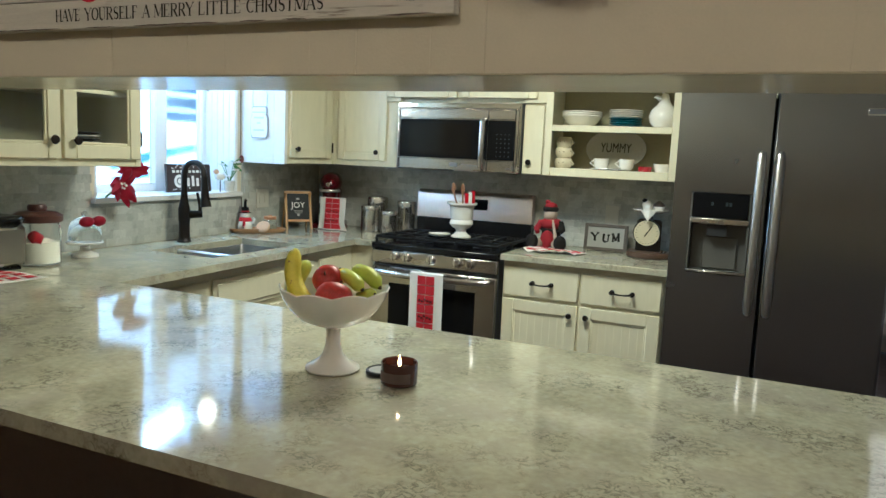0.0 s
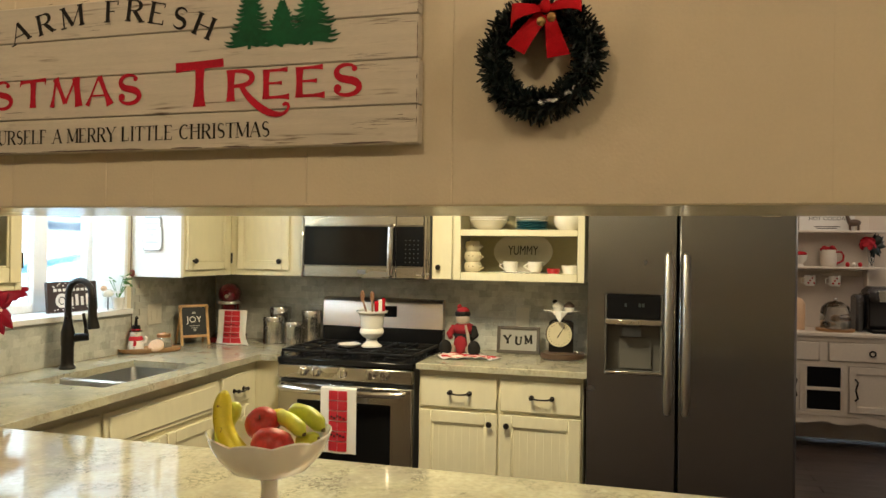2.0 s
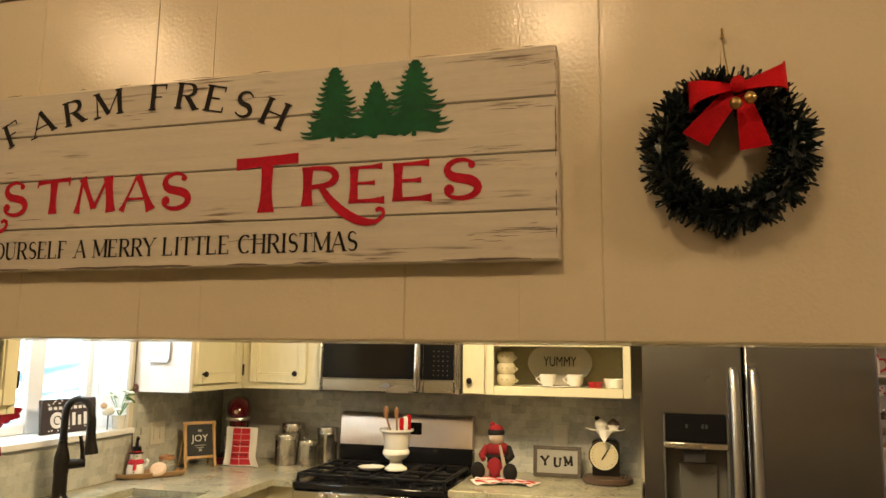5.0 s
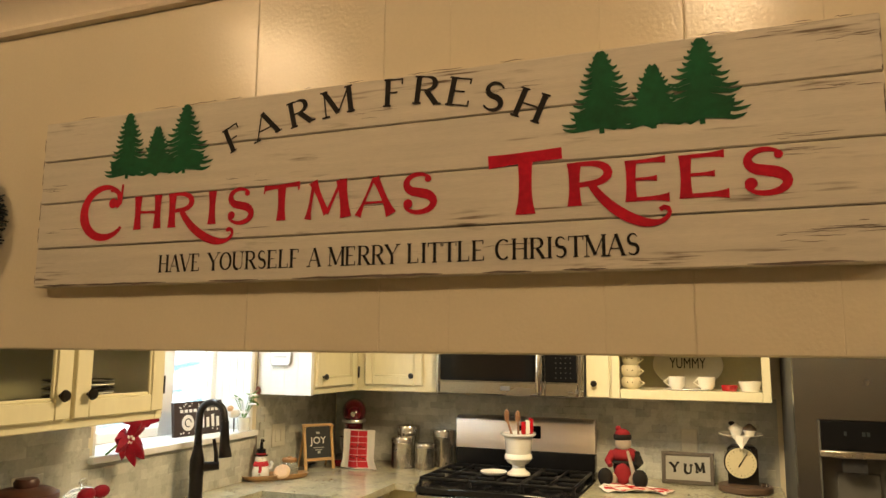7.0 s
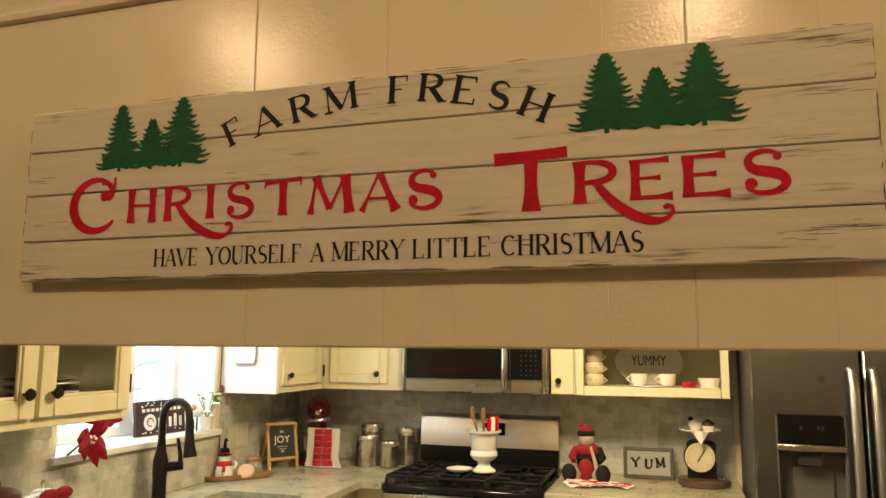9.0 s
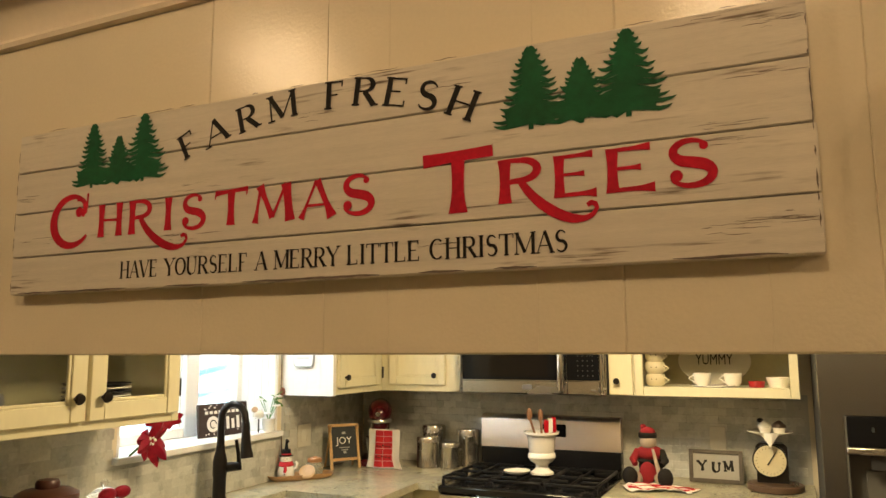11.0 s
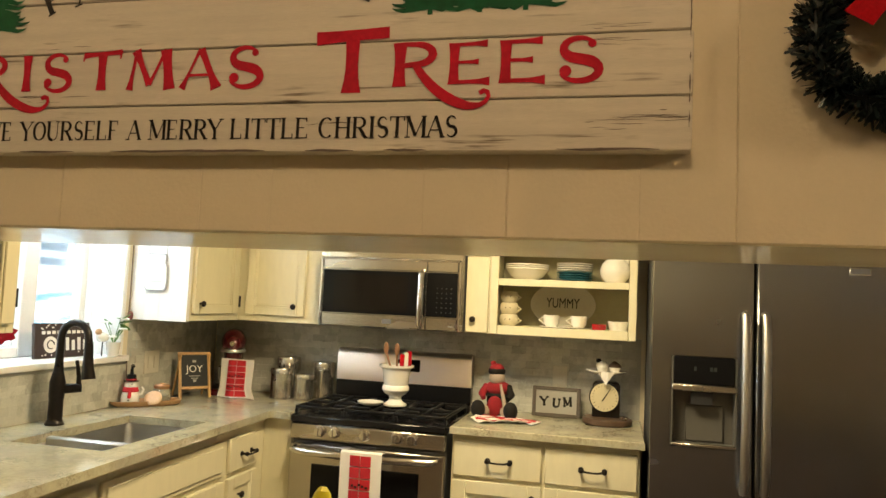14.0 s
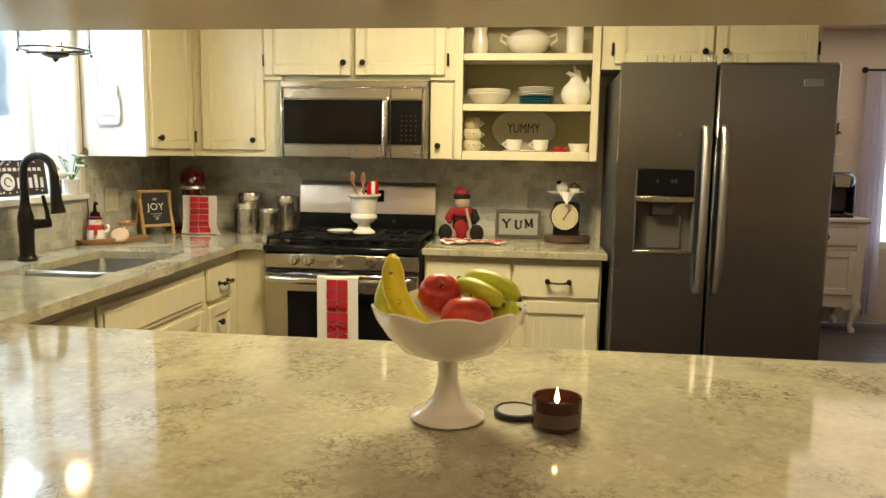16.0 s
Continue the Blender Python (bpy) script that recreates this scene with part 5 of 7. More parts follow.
# ---- wreaths ----
def wreath(cx, cz, seed):
    rnd = random.Random(seed)
    w = thing("wreath", "small dark green tinsel wreath with a red bow", "wreath", (cx, -3.146, cz), group="wreaths on the header wall")
    R, y0 = 0.068, -3.146
    ring = [(cx + R * math.cos(a), y0, cz + R * math.sin(a)) for a in [2 * math.pi * i / 40 for i in range(41)]]
    part("ring", tube(ring, 0.011, 8), PINE, w)
    verts, faces = [], []
    for i in range(2600):
        a = rnd.uniform(0, 2 * math.pi)
        b = rnd.uniform(0, 2 * math.pi)
        out = Vector((math.cos(a) * math.cos(b), math.sin(b), math.sin(a) * math.cos(b)))
        tang = Vector((-math.sin(a), 0, math.cos(a)))
        p = Vector((cx + R * math.cos(a), y0, cz + R * math.sin(a))) + out * 0.008
        d = (out + tang * rnd.uniform(-1.0, 0.6)).normalized()
        L = rnd.uniform(0.010, 0.024)
        if p.y + d.y * L > -3.122 and d.y > 0.05:
            L = max(0.003, (-3.122 - p.y) / d.y)
        s = d.cross(Vector((rnd.uniform(-1, 1), rnd.uniform(-1, 1), rnd.uniform(-1, 1)))).normalized() * 0.0017
        k = len(verts)
        verts += [p - s, p + s, p + d * L * 0.93 + s * 0.9, p + d * L, p + d * L * 0.93 - s * 0.9]
        faces.append((k, k + 1, k + 2, k + 3, k + 4))
    me = bpy.data.meshes.new("needles")
    o = Vector(w.location)
    me.from_pydata([v - o for v in verts], [], faces)
    me.materials.append(PINE)
    nd = new("needles", me)
    nd.parent = w
    tagged(nd, "dark green needles", kind="stuff")
    bz, by = cz + 0.063, y0 - 0.024
    for s in (-1, 1):
        def loop(u, v, s=s):
            t = u * math.pi
            return (cx + 0.010 + s * (0.003 + 0.046 * math.sin(t / 2)), by - 0.011 * math.sin(t) * (1 if v else 1) - 0.004 * math.cos(v * 3), bz + 0.008 * s * u + (v - 0.5) * (0.010 + 0.026 * u))
        part("bow_loop", sheet(loop, 8, 4, 0.002), BOWR, w)
        def tail(u, v, s=s):
            return (cx + 0.010 + s * 0.004 + (-0.040 * u if s < 0 else 0.013 * u) + (v - 0.5) * (0.012 + 0.020 * u) * (0.8 if s < 0 else 1), by + 0.008 * u - 0.004 * math.sin(3 * u), bz - 0.008 - (0.045 if s < 0 else 0.058) * u + (0.016 * (v - 0.5) * -1 if s < 0 else 0.004 * (v - 0.5)))
        part("bow_tail", sheet(tail, 6, 3, 0.002), BOWR, w)
    part("bow_knot", ball((cx + 0.010, by - 0.008, bz), 0.008, 1, 0.8, 1.2, 10), BOWR, w)
    for q, (dx, dz) in enumerate(((0.006, -0.024), (0.020, -0.019))):
        part("bell", ball((cx + dx, by - 0.018, bz + dz), 0.0066, n=12), GOLD, w, "tiny brass bell")
    part("hanging_loop", tube([(cx - 0.005, -3.150, cz + 0.078), (cx + 0.002, -3.124, cz + 0.136), (cx + 0.005, -3.150, cz + 0.078)], 0.0012, 6), GOLD, w, "gold hanging ribbon")
    part("hook", tube([(cx + 0.002, -3.1205, cz + 0.140), (cx + 0.002, -3.131, cz + 0.138), (cx + 0.002, -3.133, cz + 0.146)], 0.002, 6), GOLD, w)
    return w


wreath(1.366, 1.749, 5)
wreath(-0.136, 1.745, 9)

# ---- fruit bowl and candle on the bar ----
BX, BY = 0.783, -2.842
bw = thing("fruit_bowl", "white milk-glass footed bowl with scalloped rim", "bowl", (BX, BY, PX))
part("bowl", lathe([(0.01759, 0.101), (0.0414, 0.1058), (0.07762, 0.1206), (0.1014, 0.1453), (0.1128, 0.1699), (0.119, 0.1896), (0.1164, 0.192), (0.1076, 0.1724), (0.09315, 0.1477), (0.06728, 0.1281), (0, 0.1206)], 72, (BX, BY, PX), wave=0.07, waves=9, wave_from=4, rise=1.1), MILK, bw)
part("foot", lathe([(0, 0.002484), (0.06003, 0.00162), (0.06262, 0.0054), (0.06003, 0.01134), (0.03933, 0.02214), (0.02484, 0.03694), (0.01811, 0.05908), (0.01604, 0.08122), (0.01811, 0.1022), (0, 0.1022)], 40, (BX, BY, PX)), MILK, bw)


def banana(name, p0, p1, sag, r, skin, label, twist=0.0):
    """A curved fruit from stalk p0 to tip p1, bowed by the vector sag."""
    t = thing(name, label, "banana", p0, group="fruit in the bowl")
    a, b, s = Vector(p0), Vector(p1), Vector(sag)
    pts, rad = [], []
    for i in range(15):
        f = i / 14
        pts.append(a.lerp(b, f) + s * math.sin(math.pi * f))
        rad.append(r * min(1.0, 0.66 + 3.2 * f, 0.36 + 4.2 * (1 - f)) * (0.92 + 0.08 * math.sin(math.pi * f)))
    part("skin", tube(pts, rad, 7), skin, t, smooth=60)
    part("tip", tube([pts[-1], pts[-1] + (pts[-1] - pts[-2]) * 0.55], [rad[-1] * 0.9, rad[-1] * 0.45], 7), BROWN, t, "dark dried tip")
    part("stalk", tube([pts[0] - (pts[1] - pts[0]) * 0.7, pts[0]], [rad[0] * 0.45, rad[0]], 7), skin, t)
    return t


def apple(c, r, turn):
    t = thing("apple", "shiny red apple in the bowl", "apple", (c[0], c[1], c[2] - r * 0.85), group="fruit in the bowl")
    pr = [(0, -0.80), (0.25, -0.88), (0.55, -0.80), (0.85, -0.45), (1.0, 0.05), (0.96, 0.45), (0.74, 0.78), (0.42, 0.90), (0.18, 0.84), (0.0, 0.68)]
    bm = lathe([(a * r, b * r) for a, b in pr], 24, (0, 0, 0))
    bmesh.ops.transform(bm, matrix=Matrix.Translation(c) @ pose(0, 0, 0, *turn), verts=bm.verts)
    part("flesh", bm, APPLE, t, smooth=80)
    st2 = tube([(0, 0, 0.66 * r), (0.05 * r, 0, 0.95 * r), (0.12 * r, 0, 1.15 * r)], [0.05 * r, 0.04 * r, 0.05 * r], 6)
    bmesh.ops.transform(st2, matrix=Matrix.Translation(c) @ pose(0, 0, 0, *turn), verts=st2.verts)
    part("stem", st2, BROWN, t)


Z, FXC = PX + 0.024, BX + 0.006
banana("banana", (FXC - 0.094, BY - 0.030, Z + 0.244), (FXC - 0.010, BY - 0.068, Z + 0.124), (-0.023, -0.006, -0.008), 0.0195, BANANA, "ripe yellow banana with brown spots, in the bowl")
banana("banana", (FXC - 0.100, BY + 0.030, Z + 0.210), (FXC - 0.086, BY - 0.035, Z + 0.138), (-0.017, 0.0, -0.004), 0.0195, BGREEN, "yellow-green banana in the bowl")
banana("banana", (FXC - 0.058, BY + 0.034, Z + 0.168), (FXC + 0.004, BY + 0.060, Z + 0.188), (0, 0.0, 0.006), 0.018, BANANA, "yellow banana behind the apples in the bowl")
banana("banana", (FXC + 0.004, BY + 0.020, Z + 0.197), (FXC + 0.083, BY - 0.028, Z + 0.177), (0.0, -0.004, 0.008), 0.0165, BGREEN, "greenish banana in the bowl")
banana("banana", (FXC + 0.018, BY + 0.048, Z + 0.202), (FXC + 0.108, BY + 0.006, Z + 0.180), (0.0, 0.0, 0.012), 0.0180, BGREEN, "greenish banana in the bowl")
banana("banana", (FXC + 0.052, BY + 0.018, Z + 0.150), (FXC + 0.110, BY - 0.018, Z + 0.168), (0.0, -0.006, 0.000), 0.0165, BGREEN, "green banana low in the bowl")
apple((FXC - 0.021, BY - 0.002, Z + 0.182), 0.035, (48, 10, 0))
apple((FXC + 0.029, BY - 0.058, Z + 0.151), 0.042, (-25, 15, 30))

cd = thing("candle", "lit candle in a small dark amber glass jar", "candle", (0.962, -2.853, PX))
part("jar", lathe([(0, 0.001), (0.037, 0.001), (0.040, 0.004), (0.0405, 0.049), (0.0395, 0.051), (0.0375, 0.049), (0.0372, 0.031), (0, 0.031)], 40, (0.962, -2.853, PX)), AMBER, cd)
part("wax", lathe([(0, 0.0325), (0.0368, 0.0325), (0.0368, 0.0315), (0, 0.0315)], 32, (0.962, -2.853, PX)), WAX, cd)
part("wick", tube([(0.962, -2.853, PX + 0.032), (0.962, -2.853, PX + 0.042)], 0.0012, 6), INK, cd)
part("flame", lathe([(0, 0.038), (0.0035, 0.042), (0.0042, 0.047), (0.003, 0.054), (0.0012, 0.062), (0, 0.067)], 12, (0.962, -2.853, PX)), FLAME, cd, "small bright flame")
lb = lathe([(0.0409, 0.010), (0.0409, 0.032)], 40, (0.962, -2.853, PX))
bmesh.ops.delete(lb, geom=[v for v in lb.verts if v.co.y > -2.867], context="VERTS")
part("paper_label", lb, mat("label_paper", (0.10, 0.068, 0.058), 0.6, var=0.15), cd, "brown label with unreadable print")
lamp("candle_light", "POINT", pose(0.962, -2.853, PX + 0.074), 0.04, (1.0, 0.55, 0.2), 0.003)
lid = part("lid", lathe([(0, 0.001), (0.036, 0.001), (0.0375, 0.003), (0.0375, 0.010), (0.0345, 0.0115), (0.033, 0.009), (0, 0.0085)], 36, (0.896, -2.809, PX)), DARK, cd, "dark round lid lying beside the jar")
part("liner", lathe([(0, 0.0092), (0.031, 0.0092), (0.031, 0.0087), (0, 0.0087)], 30, (0.896, -2.809, PX)), PUTTY, lid, "pale liner")

# ---- things along the back worktop ----
def towel(name, label, x0, x1, y, z0, z1, flare=0.0, base=None, seedv=0.0, fold=0.004):
    """A hanging white cloth with a red checked band down its middle."""
    t = thing(name, label, "towel", base or ((x0 + x1) / 2, y, z0))
    w = x1 - x0
    def place(u, v, off=0.0):
        z = z1 + (z0 - z1) * v
        yy = y - off + fold * math.sin(u * 9 + seedv) * (0.3 + v) - 0.02 * v * v * flare * 3
        return (x0 + w * u + flare * w * max(0, v - 0.75) * (u - 0.2) * 2, yy, z)
    part("cloth", sheet(lambda u, v: place(u, v), 18, 14, 0.002), CLOTH, t)
    n = 6
    for r in range(n):
        for c in range(2):
            ua, ub = 0.24 + 0.262 * c, 0.24 + 0.262 * c + 0.25
            va, vb = 0.03 + 0.158 * r, 0.03 + 0.158 * r + 0.145
            part("red_check", sheet(lambda u, v: place(ua + (ub - ua) * u, va + (vb - va) * v, 0.0035), 4, 3, 0.001), REDC, t)
    for v in (0.42, 0.70):
        for k in range(5):
            part("stitched_line", sheet(lambda u, q: place(0.3 + 0.085 * k + 0.06 * u, v + 0.02 * math.sin(k * 2.1) + 0.03 * q, 0.0062), 2, 2, 0.0008), INK, t)
    return t


towel("dish_towel", "white and red checked towel over the oven handle", -0.088, 0.108, RY - 0.088, 0.44, 0.768, base=(0.01, RY - 0.088, 0.44))
solo("towel_fold", sheet(lambda u, v: (-0.088 + 0.196 * u, RY - 0.088 + 0.046 * (1 - math.cos(math.pi * v)) / 2 * 0.95, 0.768 + 0.006 * math.sin(math.pi * v)), 6, 8, 0.002), CLOTH, "folded top of the white towel over the handle", "towel")

mx = thing("stand_mixer", "red stand mixer under the corner cabinet", "mixer", (-0.95, -0.19, PX), rz=-62, world=False)
part("base", slab([(-0.17, -0.10), (0.10, -0.11), (0.14, 0), (0.10, 0.11), (-0.17, 0.10)], 0.002, 0.035, 0.01), MAROON, mx)
part("column", slab([(-0.17, -0.055), (-0.07, -0.05), (-0.06, 0.0), (-0.07, 0.05), (-0.17, 0.055)], 0.034, 0.25, 0.01), MAROON, mx)
part("head", tube([(-0.19, 0, 0.285), (-0.17, 0, 0.285), (-0.08, 0, 0.29), (0.03, 0, 0.290), (0.07, 0, 0.288), (0.10, 0, 0.284), (0.125, 0, 0.279), (0.145, 0, 0.274), (0.158, 0, 0.271), (0.164, 0, 0.270)], [0.03, 0.058, 0.066, 0.067, 0.065, 0.060, 0.051, 0.039, 0.024, 0.004], 22), MAROON, mx)
part("trim_band", lathe([(0.050, 0.236), (0.064, 0.236), (0.067, 0.244), (0.064, 0.252), (0.050, 0.252)], 28, (0.094, 0, 0)), SATIN, mx, "silver trim band")
part("neck", lathe([(0.030, 0.165), (0.044, 0.175), (0.050, 0.242), (0, 0.242)], 22, (0.094, 0, 0)), MAROON, mx)
part("hub_cap", disc((0.163, -0.008, 0.284), 0.012, 0.012, "x"), CHROME, mx)
part("mixing_bowl", lathe([(0.04, 0.036), (0.05, 0.04), (0.072, 0.09), (0.078, 0.15), (0.079, 0.152), (0.075, 0.15), (0.068, 0.09), (0, 0.05)], 24, (0.04, 0, 0)), CHROME, mx)
towel("hand_towel", "white and red checked towel draped before the mixer", -0.938, -0.745, -0.335, PX + 0.004, 1.115, flare=0.35, seedv=1.2, fold=0.010, base=(-0.842, -0.335, PX))

for cx, cy, r, h in ((-0.640, -0.205, 0.062, 0.165), (-0.512, -0.200, 0.052, 0.138), (-0.665, -0.075, 0.066, 0.215), (-0.452, -0.080, 0.058, 0.20)):
    t = thing("canister", "ribbed tin canister with a round lid", "canister", (cx, cy, PX), group="tin canisters")
    pr = [(0, 0.001), (r, 0.001), (r, 0.012), (r * 0.985, 0.016), (r * 0.985, h * 0.80), (r, h * 0.81), (r, h * 0.83), (r * 0.985, h * 0.84)]
    part("body", lathe(pr + [(0, h * 0.84)], 28, (cx, cy, PX)), TIN, t)
    part("lid", lathe([(r * 1.01, h * 0.842), (r * 1.01, h * 0.94), (r * 0.95, h * 0.985), (r * 0.6, h), (0, h)], 28, (cx, cy, PX)), TIN, t)

es = thing("easel_board", "small chalkboard easel in a pine frame", "chalkboard", (-1.015, -0.443, PX), rz=52, world=False)
tl = pose(0, 0, 0, -14, 0, 0)
def tilt(bm):
    bmesh.ops.transform(bm, matrix=tl, verts=bm.verts)
    return bm
for nm, q in (("frame_stile", (-0.085, -0.070, -0.008, 0.006, 0.0, 0.240)), ("frame_stile", (0.070, 0.085, -0.008, 0.006, 0.0, 0.240)), ("frame_rail", (-0.0695, 0.0695, -0.008, 0.006, 0.225, 0.240)), ("frame_rail", (-0.0695, 0.0695, -0.008, 0.006, 0.045, 0.060))):
    part(nm, tilt(box(*q)), mat("pine_frame", (0.50, 0.30, 0.12), 0.5, var=0.15) if "pine_frame" not in bpy.data.materials else bpy.data.materials["pine_frame"], es)
part("slate", tilt(box(-0.0692, 0.0692, -0.003, 0.003, 0.0605, 0.2245, 0)), CHALK, es, "black chalkboard")
for sx in (-0.078, 0.078):
    part("back_leg", tube([(sx, 0.030, 0.225), (sx, 0.115, 0.004)], 0.006, 6), bpy.data.materials["pine_frame"], es)
lettering("JOY", 0.052, tl @ pose(0, -0.0036, 0.150), CLOTH, es)
for x, za, zb in ((0.03, 0.112, 0.116), (0.02, 0.10, 0.104), (0.008, 0.083, 0.096), (0.01, 0.185, 0.197)):
    part("chalk_mark", tilt(box(-x, x, -0.0042, -0.0034, za, zb, 0)), PUTTY, es)

tr = thing("wooden_tray", "long carved wooden tray by the sink", "tray", (-1.072, -0.780, PX), rz=48, world=False)
rows_ = []
tb = bmesh.new()
for sc, z in ((0.80, 0.001), (0.94, 0.010), (1.0, 0.026), (0.97, 0.027), (0.90, 0.013), (0.80, 0.008)):
    rows_.append([tb.verts.new((0.165 * sc * math.copysign(abs(math.cos(a)) ** 0.45, math.cos(a)), 0.062 * sc * math.copysign(abs(math.sin(a)) ** 0.45, math.sin(a)), z)) for a in [2 * math.pi * k / 32 for k in range(32)]])
for a, b in zip(rows_, rows_[1:]):
    for i in range(32):
        tb.faces.new((a[i], a[(i + 1) % 32], b[(i + 1) % 32], b[i]))
tb.faces.new(rows_[0]), tb.faces.new(rows_[-1])
part("board", tb, WOOD, tr)
QX, QY, QZ = -1.112, -0.842, PX + 0.009
sp = thing("soap_dispenser", "white snowman soap dispenser with red scarf and black pump", "soap dispenser", (QX, QY, QZ))
part("bottle", lathe([(0, 0), (0.034, 0), (0.041, 0.014), (0.042, 0.036), (0.034, 0.062), (0.024, 0.072), (0.028, 0.085), (0.029, 0.098), (0.021, 0.112), (0.012, 0.116), (0, 0.116)], 24, (QX, QY, QZ)), CERAM, sp)
part("scarf", lathe([(0.036, 0.060), (0.0385, 0.065), (0.034, 0.073), (0.0325, 0.080), (0.026, 0.083)], 24, (QX, QY, QZ)), REDC, sp, "red painted scarf")
part("scarf_end", tube([(QX + 0.018, QY - 0.032, QZ + 0.066), (QX + 0.024, QY - 0.038, QZ + 0.050), (QX + 0.022, QY - 0.040, QZ + 0.034)], [0.006, 0.008, 0.007], 8), REDC, sp)
part("hat", lathe([(0.033, 0.108), (0.034, 0.112), (0.024, 0.114), (0.021, 0.140), (0.009, 0.144), (0.007, 0.17)], 18, (QX, QY, QZ)), BLACK, sp, "black hat")
part("hat_band", lathe([(0.0245, 0.115), (0.0238, 0.121)], 18, (QX, QY, QZ)), REDC, sp)
part("pump", tube([(QX, QY, QZ + 0.168), (QX, QY, QZ + 0.184), (QX + 0.012, QY - 0.012, QZ + 0.186), (QX + 0.026, QY - 0.022, QZ + 0.180)], 0.006, 8), BLACK, sp)
part("arm", tube([(QX + 0.030, QY + 0.010, QZ + 0.046), (QX + 0.050, QY + 0.016, QZ + 0.052), (QX + 0.056, QY + 0.018, QZ + 0.070), (QX + 0.046, QY + 0.014, QZ + 0.082)], 0.007, 8), CERAM, sp)
for dz in (0.024, 0.038, 0.050):
    part("button", ball((QX + 0.018, QY - 0.0365 + (dz - 0.024) * 0.12, QZ + dz), 0.0036, n=8), BLACK, sp)
for dx in (0.004, 0.020):
    part("eye", ball((QX + dx, QY - 0.026 + (dx - 0.004) * 0.35, QZ + 0.097), 0.0028, n=8), BLACK, sp)
part("nose", tube([(QX + 0.012, QY - 0.024, QZ + 0.091), (QX + 0.018, QY - 0.040, QZ + 0.089)], [0.0035, 0.0008], 7), TAN, sp)
JX, JY = -1.026, -0.722
cj = thing("jar_candle", "clear glass jar candle with copper lid on the tray", "candle", (JX, JY, QZ))
part("jar", lathe([(0, 0), (0.038, 0), (0.042, 0.005), (0.043, 0.050), (0.038, 0.062), (0.033, 0.068), (0.031, 0.068), (0.036, 0.060), (0.040, 0.050), (0.039, 0.008), (0, 0.006)], 28, (JX, JY, QZ)), mat("pale_jar_glass", (0.80, 0.78, 0.66), 0.08, var=0.05, bump=0.0, trans=0.75), cj, "clear glass jar")
part("wax", lathe([(0, 0.0065), (0.038, 0.0085), (0.0385, 0.040), (0, 0.041)], 24, (JX, JY, QZ)), PUTTY, cj, "pale wax")
part("lid", lathe([(0.034, 0.0685), (0.037, 0.070), (0.0375, 0.083), (0.033, 0.088), (0.012, 0.089), (0.010, 0.094), (0, 0.095)], 28, (JX, JY, QZ)), mat("copper_lid", (0.62, 0.33, 0.17), 0.30, 0.9, var=0.1), cj, "copper lid")
ck = lathe([(0, -0.010), (0.034, -0.010), (0.040, -0.004), (0.040, 0.004), (0.034, 0.010), (0.010, 0.011), (0, 0.009)], 24, (0, 0, 0))
bmesh.ops.transform(ck, matrix=pose(-1.024, -0.790, QZ + 0.030, 44, 0, 22), verts=ck.verts)
solo("soap_cake", ck, TAN, "round tan scented cake leaning on the jar", "soap")

# urn of utensils and spoon rest on the range
UZ = 0.945
ut = thing("utensil_urn", "white ceramic urn holding wooden spoons", "urn", (0.055, -0.375, UZ))
part("urn", lathe([(0, 0), (0.058, 0), (0.058, 0.008), (0.040, 0.020), (0.030, 0.032), (0.032, 0.046), (0.055, 0.060), (0.068, 0.078), (0.066, 0.096), (0.060, 0.102), (0.063, 0.112), (0.066, 0.160), (0.072, 0.182), (0.086, 0.190), (0.087, 0.200), (0.078, 0.200), (0.062, 0.165), (0, 0.12)], 36, (0.055, -0.375, UZ)), CERAM, ut)
for k, (dx, dy, tx, h) in enumerate(((-0.035, 0.0, -0.055, 0.305), (-0.005, 0.02, -0.008, 0.30))):
    t = thing("wooden_spoon", "wooden cooking spoon in the urn", "spoon", (0.055 + dx * 0.4, -0.375 + dy, UZ + 0.13))
    part("handle", tube([(0.055 + dx * 0.4, -0.375 + dy, UZ + 0.13), (0.055 + tx, -0.375 + dy, UZ + h - 0.05)], 0.006, 8), WOODX, t)
    part("bowl", ball((0.055 + tx * 1.08, -0.375 + dy, UZ + h - 0.025), 0.02, 0.7, 0.35, 1.6, 12), WOODX, t)
for k, (dx, m_) in enumerate(((0.028, REDG), (0.045, CERAM), (0.060, REDG))):
    t = thing("spatula", "red and white spatula in the urn", "spatula", (0.055 + dx * 0.6, -0.37, UZ + 0.13))
    part("blade", box(0.055 + dx - 0.012, 0.055 + dx + 0.012, -0.385 + 0.01 * k, -0.377 + 0.01 * k, UZ + 0.195, UZ + 0.255 + 0.008 * k, 0.004, 2), m_, t)
    part("handle", tube([(0.055 + dx * 0.6, -0.38 + 0.01 * k, UZ + 0.13), (0.055 + dx, -0.381 + 0.01 * k, UZ + 0.20)], 0.005, 6), m_, t)
solo("spoon_rest", lathe([(0, 0.001), (0.045, 0.001), (0.062, 0.010), (0.066, 0.018), (0.063, 0.019), (0.045, 0.008), (0, 0.006)], 28, (-0.055, -0.43, UZ)), CERAM, "white ceramic spoon rest on the cooktop", "spoon rest")

